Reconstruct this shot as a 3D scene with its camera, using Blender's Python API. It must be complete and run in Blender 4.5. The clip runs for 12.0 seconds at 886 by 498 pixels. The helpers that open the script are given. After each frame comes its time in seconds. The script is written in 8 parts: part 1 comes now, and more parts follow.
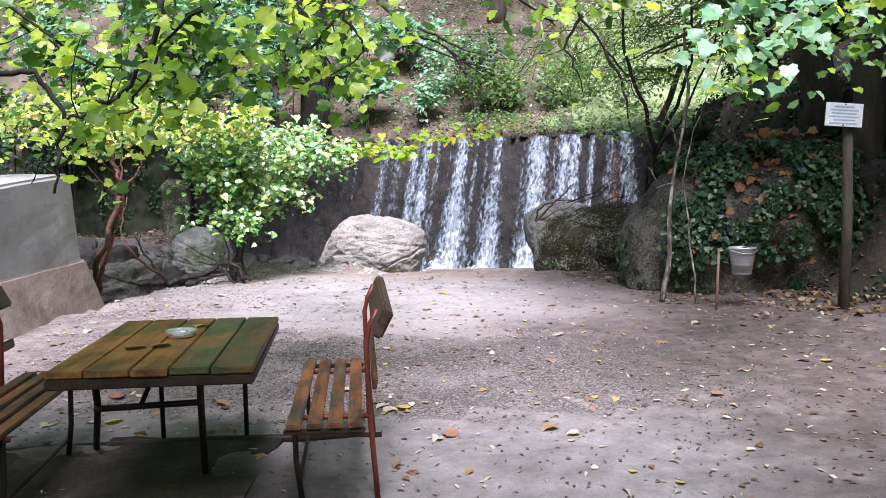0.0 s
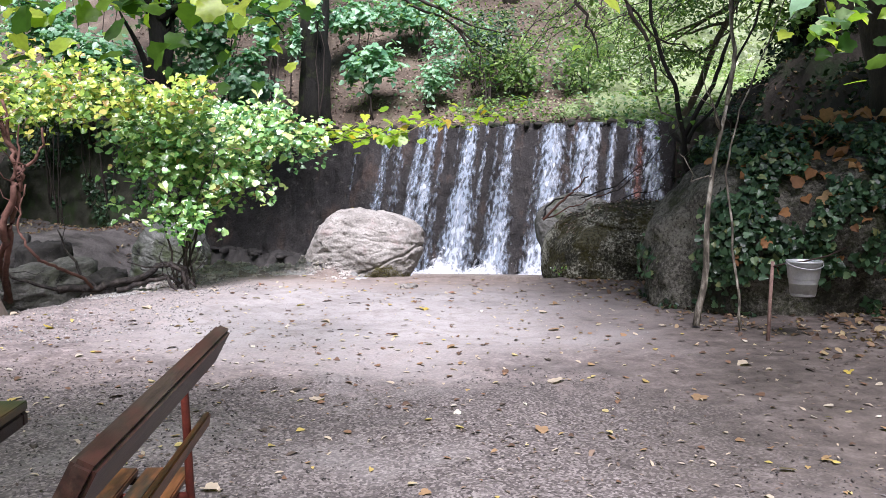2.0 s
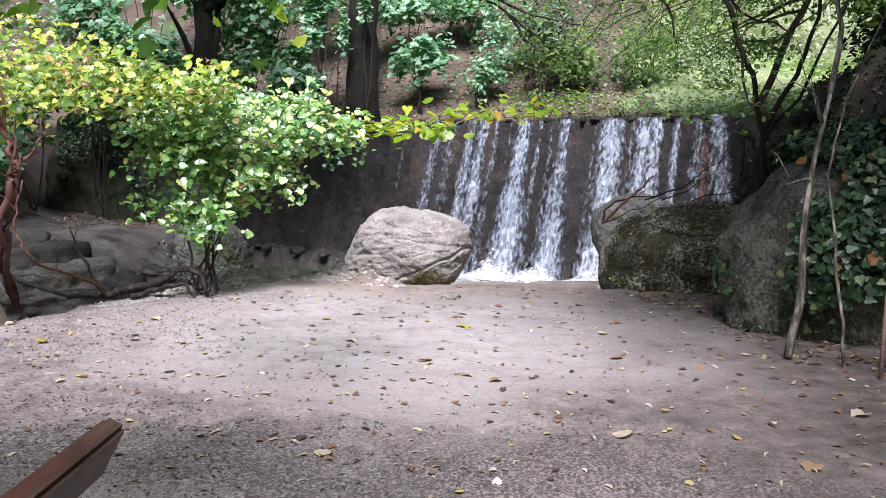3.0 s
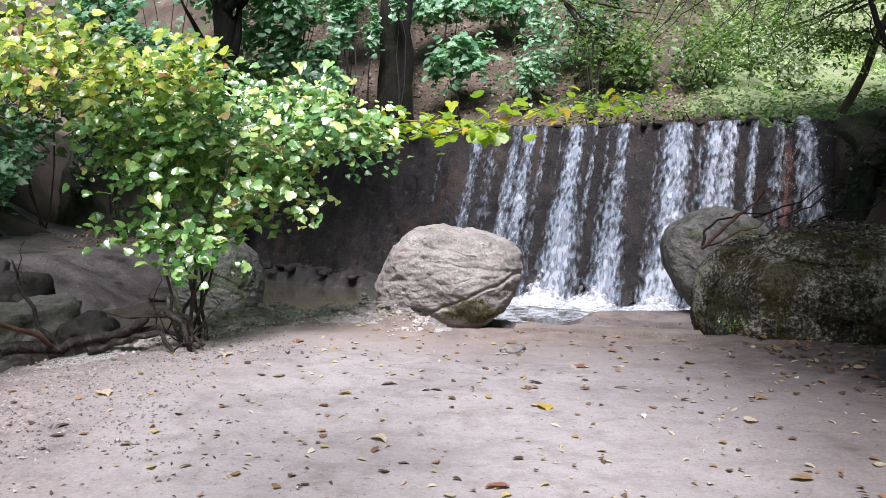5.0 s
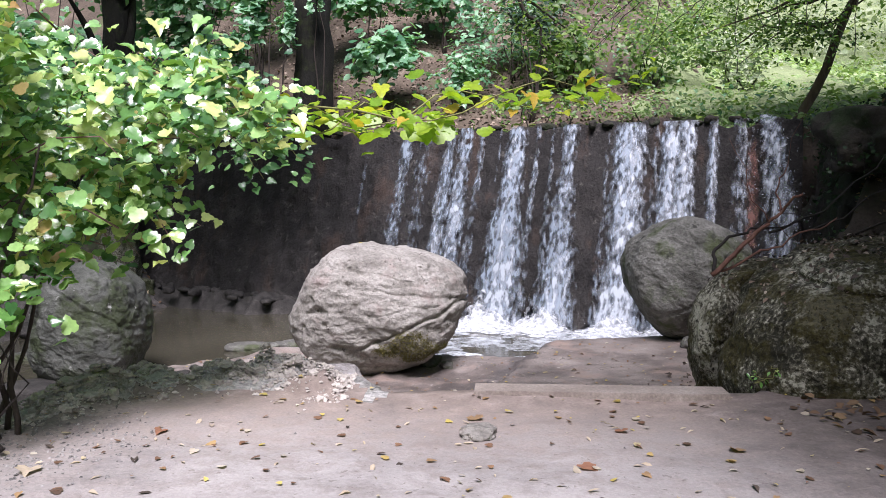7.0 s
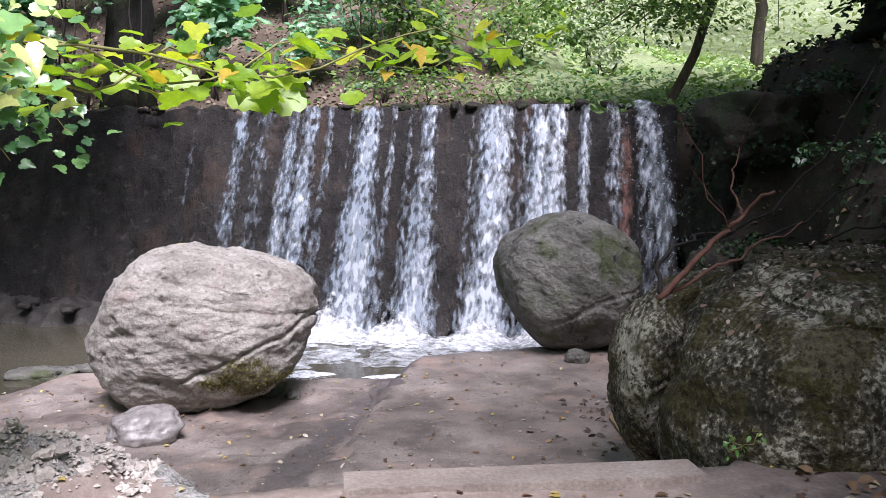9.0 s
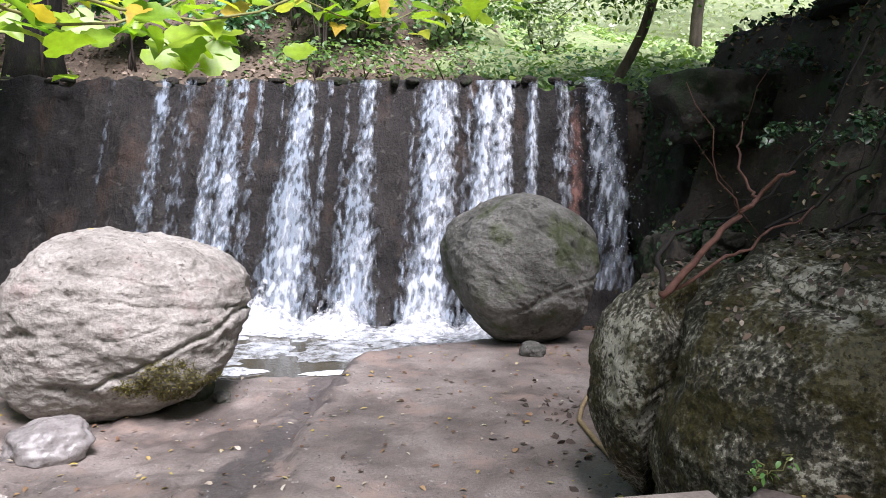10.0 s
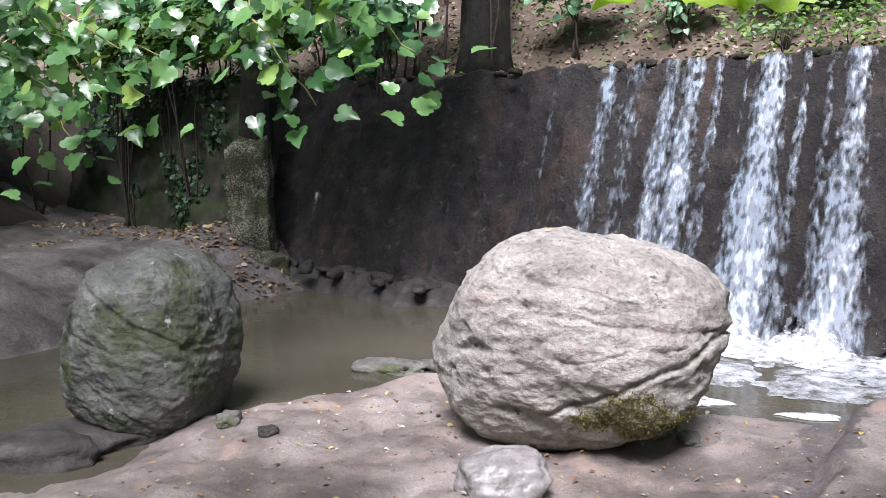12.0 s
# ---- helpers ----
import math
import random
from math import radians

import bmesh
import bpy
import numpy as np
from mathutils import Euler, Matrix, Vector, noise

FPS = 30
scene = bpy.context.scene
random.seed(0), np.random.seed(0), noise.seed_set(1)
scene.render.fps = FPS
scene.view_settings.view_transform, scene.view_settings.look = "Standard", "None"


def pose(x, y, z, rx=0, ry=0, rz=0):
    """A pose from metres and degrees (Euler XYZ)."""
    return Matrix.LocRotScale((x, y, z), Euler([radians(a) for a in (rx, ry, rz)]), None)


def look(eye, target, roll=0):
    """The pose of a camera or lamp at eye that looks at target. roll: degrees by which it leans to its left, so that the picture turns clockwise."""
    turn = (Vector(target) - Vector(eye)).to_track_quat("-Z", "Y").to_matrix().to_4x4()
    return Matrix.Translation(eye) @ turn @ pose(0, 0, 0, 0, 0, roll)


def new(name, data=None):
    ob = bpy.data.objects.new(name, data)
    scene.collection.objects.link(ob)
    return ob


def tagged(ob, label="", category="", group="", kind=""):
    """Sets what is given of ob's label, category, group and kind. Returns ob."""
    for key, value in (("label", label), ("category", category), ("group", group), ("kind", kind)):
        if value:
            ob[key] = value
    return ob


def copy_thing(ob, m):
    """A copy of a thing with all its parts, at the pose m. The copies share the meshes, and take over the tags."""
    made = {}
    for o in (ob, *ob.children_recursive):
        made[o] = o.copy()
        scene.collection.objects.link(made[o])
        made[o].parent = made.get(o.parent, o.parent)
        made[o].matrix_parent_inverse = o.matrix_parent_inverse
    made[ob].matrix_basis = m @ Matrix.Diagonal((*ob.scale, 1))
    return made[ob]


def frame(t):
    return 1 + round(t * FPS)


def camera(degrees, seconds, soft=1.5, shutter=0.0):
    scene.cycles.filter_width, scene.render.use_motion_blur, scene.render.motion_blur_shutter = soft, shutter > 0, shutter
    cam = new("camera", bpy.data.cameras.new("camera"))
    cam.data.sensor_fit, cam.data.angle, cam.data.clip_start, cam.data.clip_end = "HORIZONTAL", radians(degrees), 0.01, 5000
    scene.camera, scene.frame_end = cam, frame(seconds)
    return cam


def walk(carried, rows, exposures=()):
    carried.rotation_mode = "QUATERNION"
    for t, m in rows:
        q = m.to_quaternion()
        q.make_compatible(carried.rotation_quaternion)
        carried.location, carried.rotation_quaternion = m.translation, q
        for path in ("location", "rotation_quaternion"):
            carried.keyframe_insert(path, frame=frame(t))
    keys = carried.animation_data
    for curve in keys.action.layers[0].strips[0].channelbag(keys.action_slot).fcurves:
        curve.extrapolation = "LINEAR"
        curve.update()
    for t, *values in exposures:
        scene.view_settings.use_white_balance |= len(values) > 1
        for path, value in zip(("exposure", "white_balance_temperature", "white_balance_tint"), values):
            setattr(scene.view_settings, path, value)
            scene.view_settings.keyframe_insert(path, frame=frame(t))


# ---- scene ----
cam = camera(57.8, 12.0, soft=0.7)
METRES, EYE, TILT, LEAN, TURN = 12.4, 1.5, -4.7, 0.5, 0.0
ROWS = [
    (0.0, 0.0, 0.0, 0.0, 0.0, 0.0, 0.0),
    (0.5, 0.0066, 0.0433, 0.0036, -0.77, 0.01, 0.02),
    (1.0, 0.0134, 0.0867, 0.0071, -0.91, 0.02, 0.07),
    (1.5, 0.0275, 0.1274, 0.0104, 0.32, -0.22, -0.34),
    (2.0, 0.0359, 0.1679, 0.0115, 1.46, -0.57, -0.87),
    (2.5, 0.0387, 0.2099, 0.0166, 3.13, -0.78, -1.37),
    (3.0, 0.0382, 0.255, 0.0206, 5.14, -0.92, -1.7),
    (5.0, 0.0015, 0.4405, 0.0344, 7.44, -0.11, -1.61),
    (5.5, -0.0082, 0.4883, 0.0371, 7.18, 0.22, -1.23),
    (6.0, -0.0179, 0.5332, 0.0387, 5.67, 0.48, -0.95),
    (6.5, -0.023, 0.5761, 0.0441, 3.64, 0.66, -0.75),
    (8.5, -0.0289, 0.7466, 0.0607, -3.99, 0.32, -0.28),
    (9.0, -0.0349, 0.7826, 0.0653, -9.11, -0.22, -0.22),
    (9.5, -0.0328, 0.8203, 0.0661, -14.14, -0.87, -0.17),
    (10.0, -0.0392, 0.852, 0.068, -14.17, -1.48, -0.23),
    (10.5, -0.0509, 0.8856, 0.0706, -9.73, -1.86, -0.82),
    (11.0, -0.0562, 0.9209, 0.0719, -2.78, -1.78, -1.11),
    (11.5, -0.0697, 0.9508, 0.0718, 5.55, -1.86, -1.21),
    (12.0, -0.084, 0.9751, 0.0754, 14.65, -2.52, -1.49),
]
walk(cam, [(t, pose(0, 0, EYE, TILT, LEAN, TURN) @ pose(METRES * x, METRES * y, METRES * z, 90 + pitch, roll, yaw)) for t, x, y, z, yaw, pitch, roll in ROWS],
     exposures=[(0.0, 0.93, 5900, 24), (1.5, 0.84, 5950, 23.5), (3.0, 0.64, 6050, 23), (5.0, 0.47, 6100, 22), (6.5, 0.50, 6100, 23), (8.5, 0.62, 6050, 24), (9.0, 0.62, 6050, 24), (10.0, 0.85, 6150, 21), (10.5, 0.84, 6150, 20), (11.0, 0.70, 6150, 19.5), (12.0, 0.86, 6050, 19.5)])

# ---- light ----
SUN_EL, SUN_ROT = radians(56), radians(178)
world = bpy.data.worlds.new("sky")
scene.world = world
world.use_nodes = True
wn = world.node_tree.nodes
sky = wn.new("ShaderNodeTexSky")
sky.sky_type, sky.sun_disc, sky.sun_elevation, sky.sun_rotation = "NISHITA", False, SUN_EL, SUN_ROT
sky.air_density, sky.dust_density = 1.0, 3.0
wn["Background"].inputs["Strength"].default_value = 0.076
world.node_tree.links.new(sky.outputs[0], wn["Background"].inputs["Color"])
sun = new("sun", bpy.data.lights.new("sun", "SUN"))
sun.data.energy, sun.data.angle, sun.data.color = 4.9, radians(26), (1.0, 0.985, 0.97)
sun.matrix_world = look((-1.0, -13.0, 40.0), (-2.0, 14.0, 0.0))

# ---- materials ----


def links_of(name):
    m = bpy.data.materials.new(name)
    m.use_nodes = True
    t = m.node_tree
    return m, t, t.nodes["Principled BSDF"], t.nodes.new, t.links.new


def colour_ramp(add, link, source, stops):
    r = add("ShaderNodeValToRGB")
    while len(r.color_ramp.elements) < len(stops):
        r.color_ramp.elements.new(0.5)
    for e, (p, c) in zip(r.color_ramp.elements, stops):
        e.position, e.color = p, (*c, 1)
    link(source, r.inputs[0])
    return r.outputs[0]


def noise_tex(add, link, scale, detail=6.0, rough=0.6, stretch=None, coord=None, kind="ShaderNodeTexNoise"):
    n = add(kind)
    n.inputs["Scale"].default_value = scale
    if kind == "ShaderNodeTexNoise":
        n.inputs["Detail"].default_value, n.inputs["Roughness"].default_value = detail, rough
    c = coord or add("ShaderNodeTexCoord").outputs["Object"]
    if stretch:
        mp = add("ShaderNodeMapping")
        mp.inputs["Scale"].default_value = stretch
        link(c, mp.inputs[0])
        c = mp.outputs[0]
    link(c, n.inputs["Vector"])
    return n


def blend(add, link, fac, a, b, mode="MIX"):
    m = add("ShaderNodeMix")
    m.data_type, m.blend_type = "RGBA", mode
    for s, v in (("Factor", fac), ("A", a), ("B", b)):
        sock = [i for i in m.inputs if i.name == s and (i.type == "VALUE" if s == "Factor" else i.type == "RGBA")][0]
        if isinstance(v, (int, float)):
            sock.default_value = v
        elif isinstance(v, tuple):
            sock.default_value = (*v, 1)
        else:
            link(v, sock)
    return [o for o in m.outputs if o.type == "RGBA"][0]


def surface(name, stops, scale=3.0, fine=40.0, fine_amount=0.35, bump=0.4, bump_dist=0.01, rough=(0.7, 0.95), stretch=None,
            spots=None, metal=0.0, island=0.0, random_obj=0.0, sheen=0.35, streaks=(), even_grain=False):
    """A rough natural surface: large-scale colours, fine grain, relief, and an optional second colour in spots (colour, scale, from, to)."""
    m, t, p, add, link = links_of(name)
    n1 = noise_tex(add, link, scale, 6, 0.6, stretch)
    col = colour_ramp(add, link, n1.outputs[0], stops)
    n2 = noise_tex(add, link, fine, 5, 0.75, None if even_grain else stretch)
    grey = colour_ramp(add, link, n2.outputs[0], [(0.3, (0.45, 0.45, 0.45)), (0.7, (1.45, 1.45, 1.45))])
    col = blend(add, link, fine_amount, col, grey, "MULTIPLY")
    for spot in spots or ():
        c, s, lo, hi = spot
        n3 = noise_tex(add, link, s, 5, 0.65)
        f = colour_ramp(add, link, n3.outputs[0], [(lo, (0, 0, 0)), (hi, (1, 1, 1))])
        col = blend(add, link, f, col, c)
    for c, s, lo, hi in streaks:
        n4 = noise_tex(add, link, s, 5, 0.65, (1.5, 1.5, 0.10))
        n5 = noise_tex(add, link, 6.0, 5, 0.7)
        both = add("ShaderNodeMath")
        both.operation = "MULTIPLY_ADD"
        link(n5.outputs[0], both.inputs[0])
        both.inputs[1].default_value = 0.25
        link(n4.outputs[0], both.inputs[2])
        f = colour_ramp(add, link, both.outputs[0], [(lo + 0.1, (0, 0, 0)), (hi + 0.12, (0.75, 0.75, 0.75))])
        col = blend(add, link, f, col, c)
    if island or random_obj:
        src = add("ShaderNodeNewGeometry").outputs["Random Per Island"] if island else add("ShaderNodeObjectInfo").outputs["Random"]
        a = island or random_obj
        f = colour_ramp(add, link, src, [(0.0, (1 - a,) * 3), (1.0, (1 + a,) * 3)])
        col = blend(add, link, 1.0, col, f, "MULTIPLY")
    link(col, p.inputs["Base Color"])
    r = add("ShaderNodeMapRange")
    r.inputs[3].default_value, r.inputs[4].default_value = rough
    link(n1.outputs[0], r.inputs[0])
    link(r.outputs[0], p.inputs["Roughness"])
    p.inputs["Metallic"].default_value = metal
    p.inputs["Specular IOR Level"].default_value = sheen
    b1, b2 = add("ShaderNodeBump"), add("ShaderNodeBump")
    b1.inputs["Strength"].default_value, b1.inputs["Distance"].default_value = bump, bump_dist * 4
    b2.inputs["Strength"].default_value, b2.inputs["Distance"].default_value = bump, bump_dist
    link(n1.outputs[0], b1.inputs["Height"])
    link(n2.outputs[0], b2.inputs["Height"])
    link(b1.outputs[0], b2.inputs["Normal"])
    link(b2.outputs[0], p.inputs["Normal"])
    return m


def leaf_material(name, stops, gloss=0.4, through_light=0.35, sheen=0.5, wax=1.5):
    m, t, p, add, link = links_of(name)
    rnd = add("ShaderNodeNewGeometry").outputs["Random Per Island"]
    col = colour_ramp(add, link, rnd, stops)
    n = noise_tex(add, link, 25, 3, 0.6)
    grey = colour_ramp(add, link, n.outputs[0], [(0.3, (0.7, 0.7, 0.7)), (0.7, (1.25, 1.25, 1.25))])
    col = blend(add, link, 0.6, col, grey, "MULTIPLY")
    link(col, p.inputs["Base Color"])
    p.inputs["Roughness"].default_value = gloss
    p.inputs["Specular IOR Level"].default_value = sheen
    p.inputs["IOR"].default_value = wax
    tr = add("ShaderNodeBsdfTranslucent")
    lighter = blend(add, link, 1.0, col, (1.5, 1.7, 0.6), "MULTIPLY")
    link(lighter, tr.inputs[0])
    mx = add("ShaderNodeMixShader")
    mx.inputs[0].default_value = through_light
    link(p.outputs[0], mx.inputs[1])
    link(tr.outputs[0], mx.inputs[2])
    link(mx.outputs[0], t.nodes["Material Output"].inputs[0])
    return m


def terrace_material():
    """Fine pale sand that passes into dark gravelly soil towards the tables and the bank, with damp patches. Shade by
    the bank and under the table is put into the colour.
    """
    m, t, p, add, link = links_of("sand_and_gravel")
    co = add("ShaderNodeTexCoord").outputs["Object"]
    sep = add("ShaderNodeSeparateXYZ")
    link(co, sep.inputs[0])
    big = noise_tex(add, link, 0.7, 6, 0.65)
    mid = noise_tex(add, link, 5.0, 6, 0.7)
    grit = noise_tex(add, link, 55, 4, 0.7)
    stones = noise_tex(add, link, 48, 2, 0.5, kind="ShaderNodeTexVoronoi")
    sand = colour_ramp(add, link, big.outputs[0], [(0.3, (0.28, 0.257, 0.245)), (0.55, (0.385, 0.358, 0.343)), (0.75, (0.46, 0.432, 0.417))])
    damp = colour_ramp(add, link, mid.outputs[0], [(0.46, (1, 1, 1)), (0.68, (0.62, 0.58, 0.55))])
    sand = blend(add, link, 0.8, sand, damp, "MULTIPLY")
    flecks = noise_tex(add, link, 22.0, 3, 0.6)
    dots = colour_ramp(add, link, flecks.outputs[0], [(0.63, (1, 1, 1)), (0.69, (0.5, 0.46, 0.43))])
    sand = blend(add, link, 0.75, sand, dots, "MULTIPLY")
    wet = add("ShaderNodeMapRange")
    wet.inputs[1].default_value, wet.inputs[2].default_value, wet.inputs[3].default_value, wet.inputs[4].default_value = 11.6, 13.6, -0.55, 0.75
    link(sep.outputs["Y"], wet.inputs[0])
    wadd = add("ShaderNodeMath")
    wadd.operation, wadd.use_clamp = "MULTIPLY_ADD", True
    link(mid.outputs[0], wadd.inputs[0])
    wadd.inputs[1].default_value = 0.9
    link(wet.outputs[0], wadd.inputs[2])
    wetc = colour_ramp(add, link, mid.outputs[0], [(0.3, (0.20, 0.155, 0.13)), (0.6, (0.31, 0.25, 0.215)), (0.75, (0.42, 0.365, 0.33))])
    sand = blend(add, link, wadd.outputs[0], sand, wetc)
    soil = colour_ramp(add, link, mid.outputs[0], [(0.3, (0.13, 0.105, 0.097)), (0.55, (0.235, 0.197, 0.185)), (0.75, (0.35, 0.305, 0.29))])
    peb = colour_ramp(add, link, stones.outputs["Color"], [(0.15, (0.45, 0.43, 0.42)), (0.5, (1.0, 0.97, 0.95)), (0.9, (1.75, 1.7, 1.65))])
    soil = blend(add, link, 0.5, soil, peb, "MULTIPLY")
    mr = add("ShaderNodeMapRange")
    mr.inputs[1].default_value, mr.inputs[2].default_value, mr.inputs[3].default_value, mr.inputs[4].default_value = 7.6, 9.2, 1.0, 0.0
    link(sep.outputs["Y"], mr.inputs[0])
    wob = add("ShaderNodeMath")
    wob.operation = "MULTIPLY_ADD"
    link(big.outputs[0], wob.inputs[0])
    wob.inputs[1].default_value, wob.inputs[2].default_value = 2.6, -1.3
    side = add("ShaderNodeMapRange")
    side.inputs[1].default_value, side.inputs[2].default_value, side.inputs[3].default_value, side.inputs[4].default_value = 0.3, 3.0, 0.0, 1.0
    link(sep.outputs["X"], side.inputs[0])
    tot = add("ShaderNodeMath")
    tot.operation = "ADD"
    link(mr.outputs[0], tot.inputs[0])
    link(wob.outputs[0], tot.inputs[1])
    west = add("ShaderNodeMapRange")
    west.inputs[1].default_value, west.inputs[2].default_value, west.inputs[3].default_value, west.inputs[4].default_value = -1.7, -3.4, 0.0, 0.85
    link(sep.outputs["X"], west.inputs[0])
    sides = add("ShaderNodeMath")
    sides.operation = "ADD"
    link(side.outputs[0], sides.inputs[0])
    link(west.outputs[0], sides.inputs[1])
    tot2 = add("ShaderNodeMath")
    tot2.operation, tot2.use_clamp = "ADD", True
    link(tot.outputs[0], tot2.inputs[0])
    link(sides.outputs[0], tot2.inputs[1])
    mud = colour_ramp(add, link, mid.outputs[0], [(0.3, (0.15, 0.135, 0.131)), (0.55, (0.232, 0.21, 0.206)), (0.75, (0.315, 0.288, 0.281))])
    near = add("ShaderNodeMapRange")
    near.inputs[1].default_value, near.inputs[2].default_value, near.inputs[3].default_value, near.inputs[4].default_value = 4.2, 6.0, 1.3, 0.0
    link(sep.outputs["Y"], near.inputs[0])
    nsum = add("ShaderNodeMath")
    nsum.operation, nsum.use_clamp = "ADD", True
    link(near.outputs[0], nsum.inputs[0])
    link(wob.outputs[0], nsum.inputs[1])
    soil = blend(add, link, nsum.outputs[0], soil, mud)
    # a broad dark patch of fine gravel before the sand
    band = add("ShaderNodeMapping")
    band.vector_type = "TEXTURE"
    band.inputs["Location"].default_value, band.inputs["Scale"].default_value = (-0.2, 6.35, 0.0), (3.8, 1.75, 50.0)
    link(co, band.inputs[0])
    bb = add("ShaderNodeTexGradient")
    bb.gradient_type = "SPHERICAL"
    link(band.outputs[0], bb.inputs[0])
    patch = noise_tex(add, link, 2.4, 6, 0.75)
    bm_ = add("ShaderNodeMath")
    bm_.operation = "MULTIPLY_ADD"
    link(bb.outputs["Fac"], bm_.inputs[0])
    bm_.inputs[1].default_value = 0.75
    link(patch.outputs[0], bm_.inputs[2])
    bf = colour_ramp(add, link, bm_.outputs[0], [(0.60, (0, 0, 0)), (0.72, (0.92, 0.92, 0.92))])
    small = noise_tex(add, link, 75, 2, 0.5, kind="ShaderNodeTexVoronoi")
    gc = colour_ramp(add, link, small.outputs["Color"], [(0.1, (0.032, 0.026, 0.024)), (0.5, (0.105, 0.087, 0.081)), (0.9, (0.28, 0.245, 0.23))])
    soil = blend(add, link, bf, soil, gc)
    # shade under the table and benches, put into the soil colour as a dark spot
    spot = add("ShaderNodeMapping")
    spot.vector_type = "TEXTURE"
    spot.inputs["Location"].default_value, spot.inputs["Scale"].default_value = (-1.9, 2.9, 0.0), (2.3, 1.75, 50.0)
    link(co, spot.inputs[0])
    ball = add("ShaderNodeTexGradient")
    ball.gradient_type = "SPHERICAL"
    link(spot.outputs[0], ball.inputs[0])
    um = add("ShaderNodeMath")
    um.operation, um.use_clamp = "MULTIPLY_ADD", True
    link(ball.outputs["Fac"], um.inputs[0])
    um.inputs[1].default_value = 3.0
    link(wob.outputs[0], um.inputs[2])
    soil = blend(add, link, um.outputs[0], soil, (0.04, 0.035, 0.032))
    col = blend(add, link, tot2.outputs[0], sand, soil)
    # browner soil to the right, with the bank's shade put into its colour
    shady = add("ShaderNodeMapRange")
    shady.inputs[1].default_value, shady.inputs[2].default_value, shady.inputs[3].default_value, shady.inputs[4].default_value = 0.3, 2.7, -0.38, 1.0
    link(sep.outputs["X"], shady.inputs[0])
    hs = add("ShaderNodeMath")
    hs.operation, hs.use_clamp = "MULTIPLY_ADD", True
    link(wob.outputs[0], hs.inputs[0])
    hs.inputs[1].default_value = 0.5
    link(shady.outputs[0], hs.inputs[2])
    shaded_soil = colour_ramp(add, link, mid.outputs[0], [(0.3, (0.045, 0.036, 0.030)), (0.55, (0.11, 0.088, 0.076)), (0.75, (0.20, 0.168, 0.15))])
    col = blend(add, link, hs.outputs[0], col, shaded_soil)
    gg = colour_ramp(add, link, grit.outputs[0], [(0.3, (0.6, 0.6, 0.6)), (0.7, (1.35, 1.35, 1.35))])
    col = blend(add, link, 0.35, col, gg, "MULTIPLY")
    link(col, p.inputs["Base Color"])
    p.inputs["Roughness"].default_value = 0.85
    b0, b1, b2 = add("ShaderNodeBump"), add("ShaderNodeBump"), add("ShaderNodeBump")
    for b, h, s, d in ((b0, mid.outputs[0], 0.55, 0.035), (b1, stones.outputs["Distance"], 0.12, 0.008), (b2, grit.outputs[0], 0.22, 0.004)):
        b.inputs["Strength"].default_value, b.inputs["Distance"].default_value = s, d
        link(h, b.inputs["Height"])
    link(b0.outputs[0], b1.inputs["Normal"])
    link(b1.outputs[0], b2.inputs["Normal"])
    link(b2.outputs[0], p.inputs["Normal"])
    return m


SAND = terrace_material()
BED = surface("wet_streambed", [(0.3, (0.13, 0.108, 0.096)), (0.5, (0.25, 0.212, 0.19)), (0.72, (0.37, 0.322, 0.292))], 1.6, 45, 0.6, 0.9, 0.016, (0.28, 0.75),
              spots=[((0.33, 0.25, 0.21), 1.5, 0.52, 0.68), ((0.12, 0.10, 0.09), 0.9, 0.52, 0.66), ((0.10, 0.083, 0.073), 7.0, 0.62, 0.72), ((0.44, 0.40, 0.37), 8.0, 0.65, 0.72)])


def wet_seam(m):
    """A dark wet seam in the shelf along the smooth slab's edge, with a ragged outline."""
    t = m.node_tree
    add, link = t.nodes.new, t.links.new
    p = t.nodes["Principled BSDF"]
    dry = p.inputs["Base Color"].links[0].from_socket
    sep = add("ShaderNodeSeparateXYZ")
    link(add("ShaderNodeTexCoord").outputs["Object"], sep.inputs[0])
    a, b = add("ShaderNodeMath"), add("ShaderNodeMath")
    a.operation = b.operation = "MULTIPLY_ADD"
    a.inputs[1].default_value, a.inputs[2].default_value = 0.94, 0.94 * 0.45 + 0.34 * 16.1
    link(sep.outputs["X"], a.inputs[0])
    b.inputs[1].default_value = -0.34
    link(sep.outputs["Y"], b.inputs[0])
    link(a.outputs[0], b.inputs[2])
    n = noise_tex(add, link, 2.6, 6, 0.65)
    c = add("ShaderNodeMath")
    c.operation = "MULTIPLY_ADD"
    c.inputs[1].default_value = 0.9
    link(n.outputs[0], c.inputs[0])
    link(b.outputs[0], c.inputs[2])
    f = colour_ramp(add, link, c.outputs[0], [(0.0, (0, 0, 0)), (0.08, (0.85, 0.85, 0.85)), (0.40, (0.85, 0.85, 0.85)), (0.47, (0, 0, 0))])
    grain = noise_tex(add, link, 30, 5, 0.7)
    wet = colour_ramp(add, link, grain.outputs[0], [(0.3, (0.06, 0.052, 0.05)), (0.7, (0.16, 0.142, 0.136))])
    link(blend(add, link, f, dry, wet), p.inputs["Base Color"])


